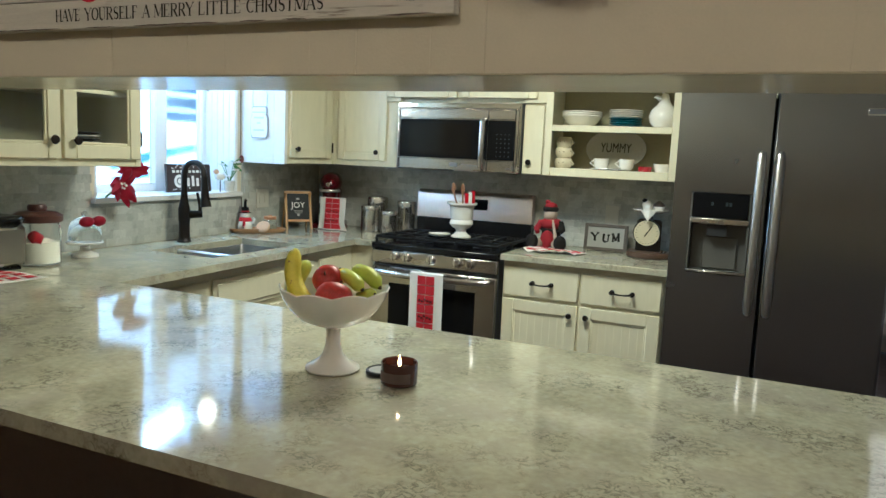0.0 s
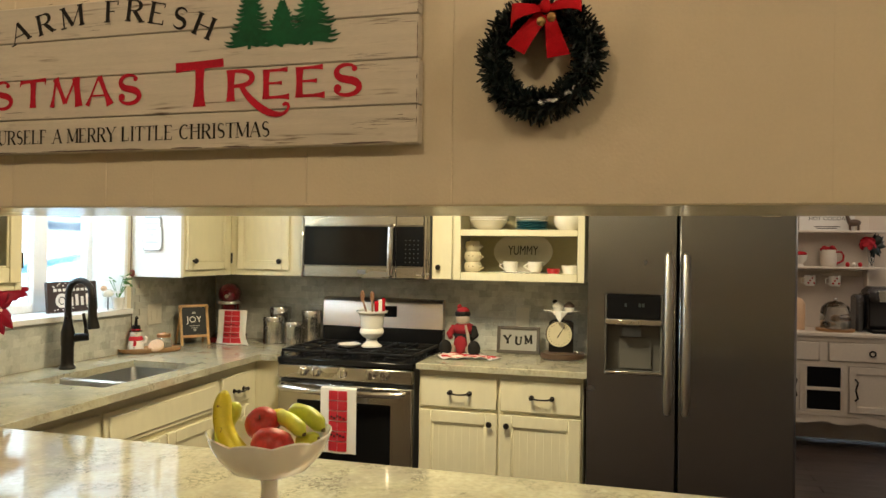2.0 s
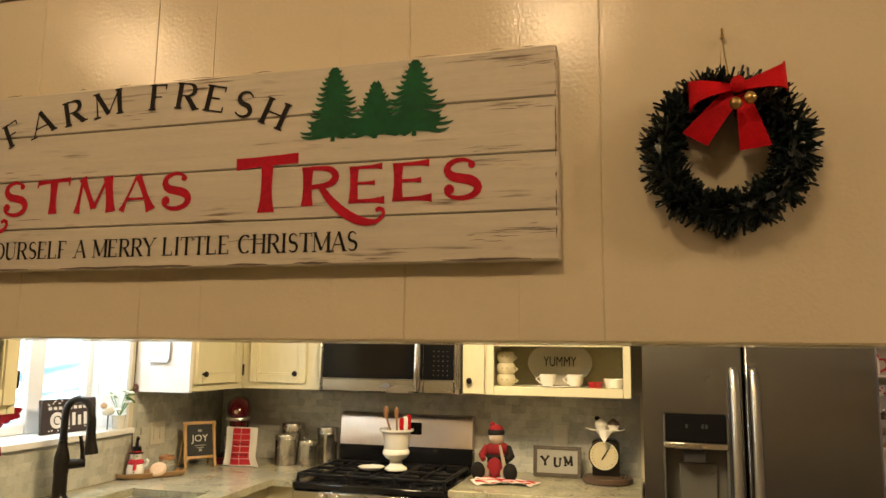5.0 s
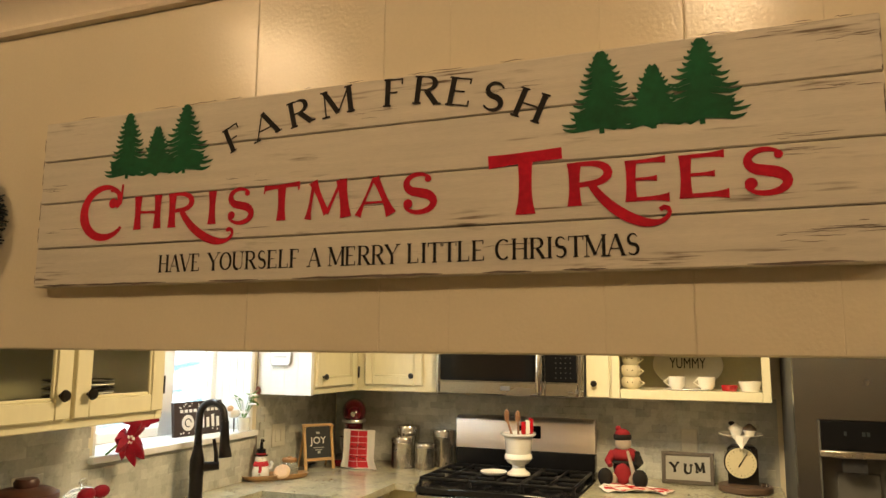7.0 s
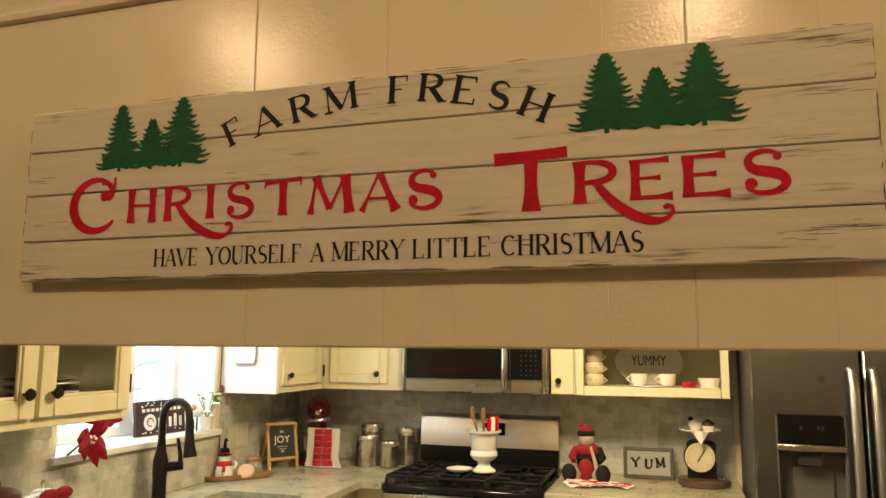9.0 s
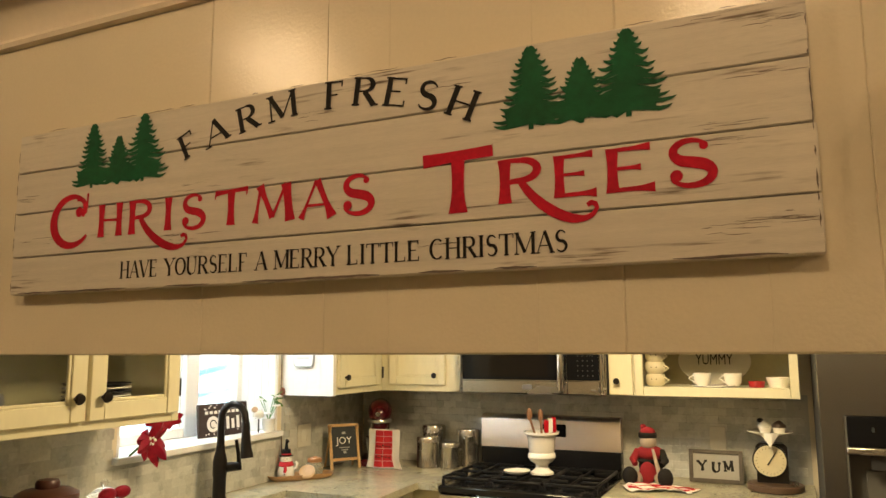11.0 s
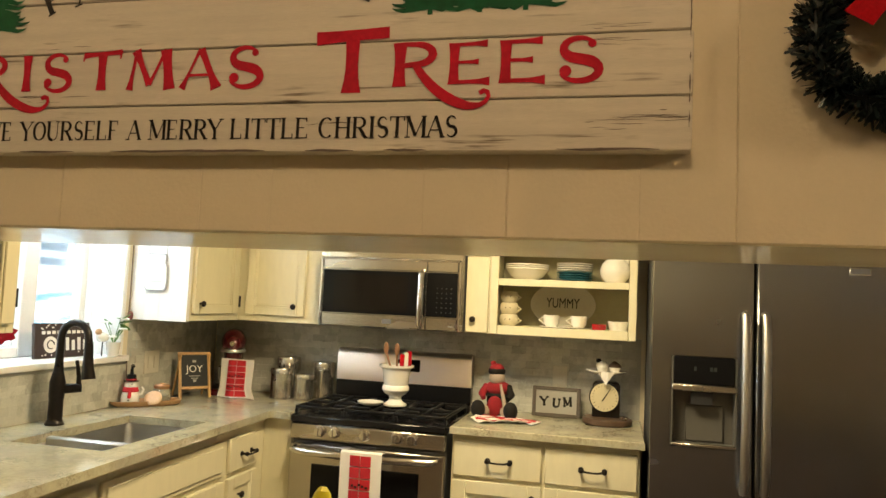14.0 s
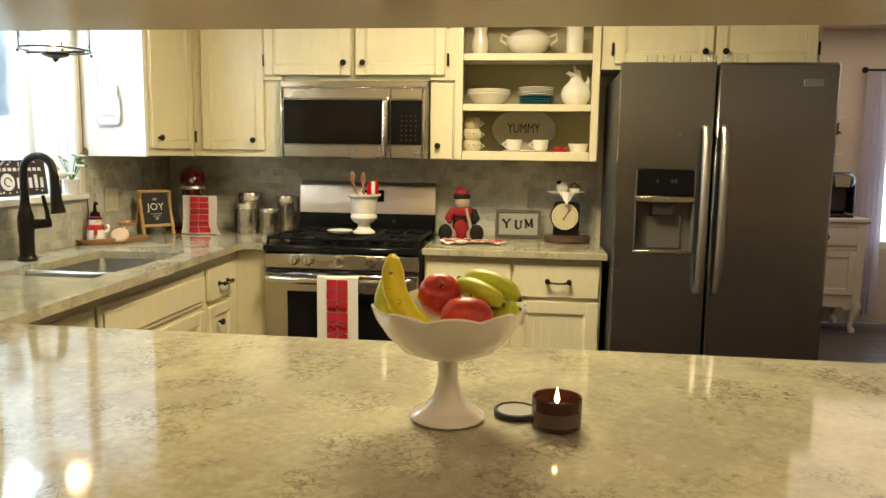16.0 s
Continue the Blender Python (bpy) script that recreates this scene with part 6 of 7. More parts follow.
# seated doll, one plain shape
dl = bmesh.new()
def blob(b, k):
    n0 = len(dl.faces)
    add(dl, b)
    dl.faces.ensure_lookup_table()
    for f in dl.faces[n0:]:
        f.material_index = k
DX, DY = 0.548, -0.235
blob(ball((DX, DY, PX + 0.080), 0.056, 1.0, 0.8, 1.3), 1)
blob(ball((DX, DY - 0.004, PX + 0.140), 0.064, 1.05, 0.8, 0.60), 0)
blob(lathe([(0.058, 0.100), (0.064, 0.106), (0.060, 0.118)], 18, (DX, DY, PX)), 1)
blob(ball((DX - 0.005, DY - 0.012, PX + 0.193), 0.040, 1, 0.95, 0.9), 2)
blob(ball((DX - 0.008, DY, PX + 0.236), 0.036, 1.05, 1, 0.75), 0)
blob(lathe([(0.038, 0.210), (0.043, 0.216), (0.043, 0.232), (0.038, 0.238)], 16, (DX - 0.008, DY - 0.004, PX)), 1)
blob(ball((DX - 0.028, DY, PX + 0.262), 0.014), 0)
blob(ball((DX - 0.004, DY - 0.062, PX + 0.058), 0.042, 0.95, 0.6, 1.2), 0)
blob(tube([(DX + 0.020, DY - 0.05, PX + 0.165), (DX + 0.036, DY - 0.066, PX + 0.11), (DX + 0.052, DY - 0.085, PX + 0.055)], [0.006, 0.009, 0.011], 8), 2)
for s in (-1, 1):
    blob(tube([(DX + s * 0.040, DY - 0.03, PX + 0.035), (DX + s * 0.055, DY - 0.09, PX + 0.036)], [0.026, 0.026], 10), 2)
    blob(ball((DX + s * 0.080, DY - 0.100, PX + 0.045), 0.045, 0.80, 0.6, 0.98), 1)
    blob(tube([(DX + s * 0.052, DY - 0.01, PX + 0.150), (DX + s * 0.074, DY - 0.04, PX + 0.112), (DX + s * 0.060, DY - 0.065, PX + 0.095)], [0.020, 0.018, 0.013], 10), 0 if s < 0 else 1)
solo("snowman_doll", dl, [DOLLR, INK, mat("tan_fleece", (0.40, 0.32, 0.25), 0.9, var=0.12, fine=250, bump=0.3)], "stuffed red snowman doll seated on the worktop", "doll", smooth=60)
nt = thing("cloth_napkin", "red and white striped cloth lying on the worktop", "towel", (0.58, -0.38, PX))
def nap(u, v, up=0.0):
    lift_ = 0.016 * abs(math.sin(6 * v + 3 * u)) * (1 - 0.5 * u) + 0.010 * abs(math.sin(11 * u - 4 * v)) * (0.3 + 0.7 * v)
    return (0.445 + 0.33 * u + 0.05 * v * (0.5 - u) + 0.012 * math.sin(7 * v), -0.30 - (0.15 + 0.035 * math.sin(5 * u + 1)) * v - 0.03 * u, PX + 0.002 + up + lift_ * 0.9)
part("cloth", sheet(nap, 30, 22, 0.0016), CLOTH, nt)
for a, w_ in ((0.18, 0.07), (0.40, 0.10), (0.62, 0.06), (0.82, 0.09)):
    part("red_stripe", sheet(lambda u, v: nap(0.06 + 0.92 * u, a + w_ * v, 0.0026), 26, 3, 0.0008), REDC, nt)

yf = thing("framed_sign", "small framed YUM sign leaning on the tiles", "picture frame", (0.83, -0.11, PX), world=False)
yt = pose(0, 0, 0, -7, 0, 0)
def ylean(bm):
    bmesh.ops.transform(bm, matrix=yt, verts=bm.verts)
    return bm
for q in ((-0.121, -0.103, -0.012, 0.006, 0.001, 0.152), (0.103, 0.121, -0.012, 0.006, 0.001, 0.152), (-0.1028, 0.1028, -0.012, 0.006, 0.134, 0.152), (-0.1028, 0.1028, -0.012, 0.006, 0.001, 0.019)):
    part("frame_rail", ylean(box(*q)), mat("grey_brown_wood", (0.10, 0.083, 0.068), 0.55, var=0.2) if "grey_brown_wood" not in bpy.data.materials else bpy.data.materials["grey_brown_wood"], yf)
part("card", ylean(box(-0.1026, 0.1026, -0.004, 0.002, 0.0192, 0.1338, 0)), PUTTY, yf)
for ch, cx in (("Y", -0.060), ("U", 0.0), ("M", 0.058)):
    bm = bmesh.new()
    if ch in GLYPH:
        letter(bm, ch, cx - 0.021, {"Y": 0.056, "U": 0.052, "M": 0.058}[ch], 0.042, 0.042, -0.005, 0.012, 0.008, {"Y": 4, "U": -3, "M": 5}[ch], 0.007)
    part("letter", ylean(bm), INK, yf, smooth=0)

ks = thing("kitchen_scale", "vintage kitchen scale with a cream dial", "scale", (1.078, -0.17, PX + 0.032))
SZ = PX + 0.032
part("body", slab([(1.012, -0.20), (1.144, -0.20), (1.130, -0.10), (1.026, -0.10)], SZ, SZ + 0.172, 0.012), BRONZE, ks)
part("dial_rim", disc((1.070, -0.208, SZ + 0.098), 0.074, 0.014, "y", 36), BRONZE, ks)
part("dial", disc((1.070, -0.2165, SZ + 0.098), 0.068, 0.004, "y", 36), mat("cream_dial", (0.62, 0.55, 0.36), 0.3, var=0.06), ks, "cream dial face")
part("pointer", tube([(1.060, -0.2195, SZ + 0.080), (1.098, -0.2195, SZ + 0.140)], [0.0035, 0.0012], 6), INK, ks, "black pointer")
for k in range(24):
    a = radians(15 * k)
    part("tick", box(-0.0007, 0.0007, -0.0004, 0.0004, 0.052, 0.060, 0), INK, ks).matrix_basis = Matrix.Translation((0, 0, 0))
    tk = ks.children[-1]
    tk.data.transform(Matrix.Translation(ORIG[ks.name]))
    tk.data.transform(Matrix.Translation(Vector((1.070, -0.2188, SZ + 0.098)) - ORIG[ks.name]) @ Matrix.Rotation(a, 4, "Y"))
part("post", tube([(1.075, -0.15, SZ + 0.172), (1.075, -0.15, SZ + 0.20)], 0.012, 10), BRONZE, ks)
part("pan", lathe([(0, 0.20), (0.05, 0.203), (0.085, 0.214), (0.100, 0.222), (0.098, 0.225), (0.05, 0.209), (0, 0.206)], 32, (1.075, -0.15, SZ)), CERAM, ks, "white scale pan")
solo("pan_liner", sheet(lambda u, v: (1.075 + 0.075 * (u - 0.5), -0.255 + 0.01 * math.sin(8 * u), SZ + 0.222 - 0.055 * v * (1 - 2 * abs(u - 0.5)) - 0.004 * v), 10, 5, 0.0012), CLOTH, "white lace doily hanging from the scale pan", "doily")
for cx, m_ in ((1.055, CERAM), (1.115, DWOOD)):
    t = thing("cupcake", "decorative frosted cupcake on the scale pan", "cupcake", (cx, -0.15, SZ + 0.218))
    part("case", lathe([(0, 0), (0.022, 0), (0.030, 0.025), (0, 0.025)], 16, (cx, -0.15, SZ + 0.216)), CERAM, t)
    part("icing", lathe([(0.032, 0.0255), (0.030, 0.036), (0.018, 0.046), (0.008, 0.054), (0, 0.056)], 16, (cx, -0.15, SZ + 0.216)), m_, t)
    if m_ is CERAM:
        part("sprig", ball((cx - 0.018, -0.15, SZ + 0.270), 0.012, 1.2, 0.8, 0.9, 8), INK, t)
wb_ = thing("wood_slice", "round wood slice with bark edge under the scale", "wood slice", (1.085, -0.19, PX))
part("slice", lathe([(0, 0.001), (0.112, 0.001), (0.118, 0.006), (0.117, 0.026), (0.112, 0.031), (0, 0.031)], 36, (1.085, -0.19, PX), wave=0.02, waves=9, wave_from=0), DWOOD, wb_)
for k in range(4):
    solo("ornament_bead", ball((1.158 + 0.016 * (k % 2), -0.24 - 0.014 * (k // 2), PX + 0.040), 0.008, n=10), CHROME if k % 2 else DWOOD, "tiny shiny bead on the wood slice", "ornament", group="beads on the wood slice")


PLATE = mat("outlet_plastic", (0.60, 0.57, 0.48), 0.4, var=0.04)


def outlet(c, axis="y", wide=0.075, name="outlet"):
    t = thing(name, "white wall outlet plate on the tiles", "outlet", c)
    if axis == "y":
        part("plate", box(c[0] - wide / 2, c[0] + wide / 2, c[1] - 0.006, c[1], c[2] - 0.058, c[2] + 0.058, 0.003), PLATE, t)
        for dz in (-0.025, 0.025):
            part("socket", box(c[0] - 0.017, c[0] + 0.017, c[1] - 0.0085, c[1] - 0.0062, c[2] + dz - 0.015, c[2] + dz + 0.015, 0.002), PLATE, t)
    else:
        part("plate", box(c[0], c[0] + 0.006, c[1] - wide / 2, c[1] + wide / 2, c[2] - 0.058, c[2] + 0.058, 0.003), PLATE, t)
        for dy in (-0.024, 0.024):
            part("switch", box(c[0] + 0.0062, c[0] + 0.010, c[1] + dy - 0.012, c[1] + dy + 0.012, c[2] - 0.03, c[2] + 0.03, 0.002), PLATE, t)


outlet((0.838, -0.0125, 1.105))
outlet((LW + 0.0125, -0.62, 1.10), "x", 0.12)
outlet((LW + 0.0125, -2.10, 1.06), "x", 0.12)

# ---- dishes on the open shelves ----
def dish(name, label, cat, prof, c, m_, n=28, wave=0):
    return solo(name, lathe(prof, n, c, wave=wave), m_, label, cat)
S0, S1, S2 = 1.3655, 1.5985, 1.8425
MUGC = mat("cream_glaze", (0.62, 0.56, 0.40), 0.22, var=0.06, bump=0)
for k, r in enumerate((0.049, 0.048, 0.045)):
    z = S0 + 0.0575 * k
    t = thing("snowman_mug", "white snowman mug in a stack of three", "mug", (0.583, -0.20, z), group="stacked mugs")
    part("cup", lathe([(0, 0), (r * 0.75, 0), (r, 0.016), (r * 1.02, 0.034), (r * 0.90, 0.053), (r * 0.80, 0.057), (r * 0.74, 0.057), (r * 0.85, 0.03), (0, 0.012)], 20, (0.583, -0.20, z)), MUGC, t)
    part("handle", tube([(0.583 + r * 0.9, -0.22, z + 0.04), (0.583 + r * 1.35, -0.225, z + 0.028), (0.583 + r * 0.9, -0.22, z + 0.012)], 0.005, 8), MUGC, t)
    for s in (-1, 1):
        part("painted_dot", ball((0.583 + s * 0.012, -0.20 - r * 0.97, z + 0.032), 0.003, n=6), INK, t)
pt = thing("oval_platter", "oval white platter lettered YUMMY on the shelf", "platter", (0.845, -0.06, S0), world=False)
pb = lathe([(0, 0), (0.10, 0.0), (0.150, 0.008), (0.165, 0.014), (0.164, 0.018), (0.148, 0.012), (0.10, 0.005), (0, 0.005)], 40)
bmesh.ops.transform(pb, matrix=pose(0, 0, 0.114, 78, 0, 0) @ Matrix.Diagonal((1.02, 0.69, 1, 1)), verts=pb.verts)
part("plate", pb, mat("grey_white_glaze", (0.50, 0.475, 0.38), 0.2, var=0.04), pt)
lettering("YUMMY", 0.060, pose(0, -0.0165, 0.122, -12) @ Matrix.Diagonal((0.82, 1, 1.25, 1)), INK, pt)
for cx, cy, r, h in ((0.80, -0.22, 0.040, 0.062), (0.935, -0.21, 0.040, 0.062)):
    t = thing("teacup", "white teacup on the shelf", "cup", (cx, cy, S0), group="cups on the shelf")
    part("cup", lathe([(0, 0.004), (r * 0.6, 0.004), (r * 0.95, 0.02), (r, h), (r * 0.94, h), (r * 0.85, 0.02), (0, 0.01)], 24, (cx, cy, S0)), CERAM, t)
    part("handle", tube([(cx - r * 0.95, cy - 0.01, S0 + h * 0.85), (cx - r * 1.5, cy - 0.014, S0 + h * 0.6), (cx - r * 0.85, cy - 0.01, S0 + h * 0.3)], 0.004, 8), CERAM, t)
dish("saucer", "long white serving dish under the cups", "dish", [(0, 0), (0.07, 0), (0.10, 0.006), (0.099, 0.009), (0.06, 0.004), (0, 0.004)], (0.845, -0.24, S0), CERAM)
dish("red_dish", "small red and white ramekin on the shelf", "dish", [(0, 0), (0.033, 0), (0.038, 0.028), (0.035, 0.028), (0.03, 0.008), (0, 0.008)], (1.035, -0.22, S0), REDG)
dish("small_bowl", "small cream bowl on the shelf", "bowl", [(0, 0), (0.04, 0), (0.052, 0.045), (0.049, 0.045), (0.038, 0.008), (0, 0.008)], (1.125, -0.20, S0), CERAM)
for k in range(3):
    dish("mixing_bowl", "cream bowl in a nested stack", "bowl", [(0, 0), (0.055, 0), (0.085, 0.02), (0.108, 0.052), (0.113, 0.056), (0.110, 0.060), (0.104, 0.056), (0.08, 0.022), (0, 0.006)], (0.665, -0.17, S1 + 0.011 * k), CERAM)
for k in range(8):
    dish("plate", "blue plate in a stack" if k < 4 else "cream plate in a stack", "plate", [(0, 0), (0.06, 0), (0.092, 0.010), (0.0905, 0.0125), (0.058, 0.003), (0, 0.003)], (0.905, -0.165, S1 + 0.0115 * k), BLUEP if k < 4 else CERAM)
pc = thing("pitcher", "round white pitcher with a bird-shaped spout", "pitcher", (1.105, -0.18, S1))
part("body", lathe([(0, 0), (0.045, 0), (0.070, 0.03), (0.077, 0.06), (0.066, 0.095), (0.040, 0.12), (0.028, 0.14), (0.022, 0.165), (0.016, 0.18), (0, 0.182)], 28, (1.105, -0.18, S1)), CERAM, pc)
part("spout", tube([(1.088, -0.195, S1 + 0.15), (1.062, -0.205, S1 + 0.165), (1.052, -0.21, S1 + 0.158)], [0.014, 0.009, 0.004], 8), CERAM, pc)
part("crest", tube([(1.098, -0.18, S1 + 0.178), (1.090, -0.185, S1 + 0.20), (1.082, -0.19, S1 + 0.192)], [0.008, 0.006, 0.003], 8), CERAM, pc)
part("tail", tube([(1.15, -0.17, S1 + 0.09), (1.168, -0.165, S1 + 0.13), (1.160, -0.165, S1 + 0.15)], [0.02, 0.010, 0.004], 8), CERAM, pc)
dish("vase", "white ceramic vase on the top shelf", "vase", [(0, 0), (0.030, 0), (0.042, 0.04), (0.044, 0.08), (0.032, 0.12), (0.038, 0.15), (0.035, 0.15), (0.028, 0.12), (0, 0.02)], (0.615, -0.18, S2), CERAM)
tu = thing("tureen", "white lidded soup tureen with two handles", "tureen", (0.86, -0.17, S2))
part("body", lathe([(0, 0), (0.05, 0), (0.052, 0.012), (0.09, 0.03), (0.112, 0.065), (0.115, 0.095), (0.09, 0.115), (0.04, 0.135), (0, 0.14)], 32, (0.86, -0.17, S2)), CERAM, tu)
for s in (-1, 1):
    part("handle", tube([(0.86 + s * 0.105, -0.17, S2 + 0.06), (0.86 + s * 0.142, -0.17, S2 + 0.085), (0.86 + s * 0.138, -0.17, S2 + 0.115), (0.86 + s * 0.105, -0.17, S2 + 0.10)], 0.007, 8), CERAM, tu)
dish("cream_canister", "plain white canister on the top shelf", "canister", [(0, 0), (0.042, 0), (0.044, 0.005), (0.044, 0.15), (0, 0.152)], (1.09, -0.17, S2), CERAM)
for k, x in enumerate((1.41, 1.48, 1.55, 1.66, 1.73, 1.79)):
    t = thing("glass_cup", "small clear drinking glass on top of the fridge", "glass", (x, -0.62, 1.716), group="glasses on the fridge")
    part("glass", lathe([(0, 0), (0.020, 0), (0.021, 0.003), (0.024, 0.075), (0.0225, 0.075), (0.019, 0.006), (0, 0.006)], 18, (x, -0.62, 1.7165)), CLEAR, t)

# ---- on and round the window ----
bs = thing("sill_sign", "dark brown wooden sign with white painting on the sill", "sign", (-1.275, -1.115, 1.147), rz=84, world=False)
sl = pose(0, 0, 0, -6, 0, 0)
def lean(bm):
    bmesh.ops.transform(bm, matrix=sl, verts=bm.verts)
    return bm
part("board", lean(box(-0.15, 0.15, -0.010, 0.010, 0, 0.152, 0.003)), mat("brown_black_board", (0.035, 0.020, 0.016), 0.6, var=0.2), bs)
part("painted_disc", lean(disc((-0.070, -0.0112, 0.058), 0.036, 0.002, "y", 24, 0)), CLOTH, bs)
part("painted_ring", lean(tube([(-0.070 + 0.018 * math.cos(a), -0.0126, 0.058 + 0.018 * math.sin(a)) for a in [0.4 * k for k in range(14)]], 0.0025, 6)), INK, bs)
random.seed(8)
for k in range(5):
    part("painted_mark", lean(box(-0.02 + 0.032 * k, -0.02 + 0.032 * k + 0.017, -0.0118, -0.0105, 0.030, 0.075 + 0.012 * (k % 2), 0)), CLOTH, bs)
for k in range(9):
    part("painted_mark", lean(box(-0.115 + 0.027 * k, -0.115 + 0.027 * k + 0.018, -0.0118, -0.0105, 0.104, 0.118, 0)), CLOTH, bs)
for k in range(22):
    px_, pz_ = random.uniform(-0.14, 0.14), random.choice((random.uniform(0.125, 0.145), random.uniform(0.005, 0.025)))
    part("painted_dot", lean(disc((px_, -0.0110, pz_), 0.0035, 0.0016, "y", 8, 0)), CLOTH, bs)
fp = thing("flower_pot", "small white pot with white flowers on the sill", "plant", (-1.185, -0.895, 1.147))
part("pot", lathe([(0, 0), (0.024, 0), (0.032, 0.06), (0.034, 0.064), (0.028, 0.062), (0, 0.055)], 18, (-1.185, -0.895, 1.147)), CERAM, fp)
random.seed(12)
for k in range(9):
    a = random.uniform(0, 6.28)
    h = random.uniform(0.09, 0.19)
    tip = (-1.185 + 0.045 * math.cos(a), -0.895 + 0.05 * math.sin(a), 1.147 + h)
    part("stem", tube([(-1.185, -0.895, 1.20), ((tip[0] - 1.185) / 2, (tip[1] - 0.895) / 2, 1.147 + h * 0.7), tip], 0.0018, 5), LEAF, fp)
    if k % 2:
        for q in range(5):
            b = 6.28 * q / 5
            part("petal", ball((tip[0] + 0.012 * math.cos(b), tip[1] + 0.012 * math.sin(b), tip[2]), 0.010, 1, 1, 0.5, 8), CLOTH, fp)
    else:
        lf = ball((0, 0, 0), 0.02, 1.5, 0.8, 0.14, 8)
        bmesh.ops.transform(lf, matrix=Matrix.Translation(tip) @ pose(0, 0, 0, random.uniform(-40, 40), random.uniform(-40, 40), math.degrees(a)), verts=lf.verts)
        part("leaf", lf, LEAF, fp)
bd = thing("bird_figure", "small white bird figure on the sill", "figurine", (-1.19, -0.965, 1.147))
part("body", ball((-1.19, -0.965, 1.235), 0.028, 0.8, 1.4, 0.8, 14), CERAM, bd)
part("leg", tube([(-1.19, -0.965, 1.148), (-1.19, -0.965, 1.22)], 0.003, 6), BRONZE, bd)
part("wing", ball((-1.18, -1.01, 1.262), 0.018, 0.5, 1.3, 0.8, 10), TAN, bd)
cdn = thing("cord", "brown cord hung beside the window with a red ornament", "cord", (-1.172, -0.818, 1.32))
part("string", tube([(-1.172, -0.818, 2.0), (-1.170, -0.820, 1.7), (-1.171, -0.817, 1.42), (-1.171, -0.819, 1.34)], 0.0025, 6), DWOOD, cdn)
part("string", tube([(-1.166, -0.812, 1.118), (-1.164, -0.810, 1.02)], 0.0025, 6), DWOOD, cdn)
hr = ball((-1.164, -0.815, 1.335), 0.019, 0.5, 1.0, 1.2, 12)
part("ornament", hr, mat("dull_red", (0.17, 0.05, 0.04), 0.5, var=0.2), cdn, "faded red ornament")
ws = thing("jar_sign", "white jar-shaped wall plaque with a dark outline", "wall plaque", (-1.043, -0.803, 1.462))
def jar_outline(s):
    pts = [(-0.042, 0), (-0.052, 0.014), (-0.055, 0.05), (-0.053, 0.105), (-0.043, 0.125), (-0.046, 0.13), (-0.046, 0.155), (-0.038, 0.162), (0.038, 0.162), (0.046, 0.155), (0.046, 0.13), (0.043, 0.125), (0.053, 0.105), (0.055, 0.05), (0.052, 0.014), (0.042, 0)]
    return [(x * s, 0.081 + (z - 0.081) * s) for x, z in pts]
part("edge", prism(jar_outline(1.12), 0.010, pose(-1.043, -0.812, 1.468)), mat("grey_edge", (0.36, 0.36, 0.36), 0.6, var=0.2), ws)
part("face", prism(jar_outline(1.05), 0.003, pose(-1.043, -0.8152, 1.468)), WHITE, ws)
FAINT = mat("faded_print", (0.58, 0.58, 0.57), 0.6, var=0.1)
part("band", box(-1.090, -0.996, -0.8172, -0.8155, 1.602, 1.609, 0), FAINT, ws)
for k, (w, z) in enumerate(((0.068, 1.575), (0.022, 1.545), (0.075, 1.505))):
    part("print_bar", box(-1.043 - w / 2, -1.043 + w / 2, -0.8172, -0.8155, z - 0.005, z + 0.005, 0), FAINT, ws)
part("wire", tube([(-1.090, -0.806, 1.63), (-1.095, -0.806, 1.70), (-1.085, -0.806, 1.745), (-1.043, -0.806, 1.756), (-1.001, -0.806, 1.745), (-0.991, -0.806, 1.70), (-0.996, -0.806, 1.63)], 0.0015, 6), PUTTY, ws)

po = thing("poinsettia", "red glittered poinsettia hanging at the sill", "flower", (-1.12, -1.765, 1.20))
random.seed(21)
for k in range(9):
    a = 6.28 * k / 9 + random.uniform(-0.2, 0.2)
    L = random.uniform(0.080, 0.112) * (0.75 if k % 3 == 0 else 1)
    def pet(u, v, a=a, L=L):
        w = 0.027 * math.sin(math.pi * min(1, 0.12 + 0.88 * u)) ** 0.8
        rr = L * u
        z = 1.205 + rr * math.sin(a)
        y = -1.757 + rr * math.cos(a) - w * (v - 0.5) * 2 * math.sin(a)
        return (-1.095 + 0.028 * math.sin(2.2 * u) - 0.034 * abs(v - 0.5) * math.sin(math.pi * u) + 0.014 * (k % 3), y, z + w * (v - 0.5) * 2 * math.cos(a) - 0.02 * u * u)
    part("petal", sheet(pet, 7, 4, 0.0012), CRIM, po)
for k in range(5):
    part("centre_bead", ball((-1.066, -1.757 + 0.014 * math.cos(k * 1.26), 1.205 + 0.014 * math.sin(k * 1.26)), 0.008, n=8), CERAM, po)
part("stem", tube([(-1.155, -1.78, 1.1465), (-1.12, -1.765, 1.18), (-1.095, -1.757, 1.205)], 0.004, 6), LEAF, po)
po2 = thing("poinsettia", "red poinsettia bloom under the glass cabinet", "flower", (-1.10, -1.70, 1.28))
for k in range(8):
    a = 6.28 * k / 8 + 0.3
    def pet2(u, v, a=a):
        w = 0.03 * math.sin(math.pi * min(1, 0.12 + 0.88 * u)) ** 0.8
        return (-1.09 + 0.02 * math.sin(2.2 * u), -1.69 + 0.105 * u * math.cos(a) - w * (v - 0.5) * 2 * math.sin(a), 1.278 + 0.042 * u * math.sin(a) + w * (v - 0.5) * 1.2 * math.cos(a))
    part("petal", sheet(pet2, 6, 4, 0.0012), CRIM, po2)

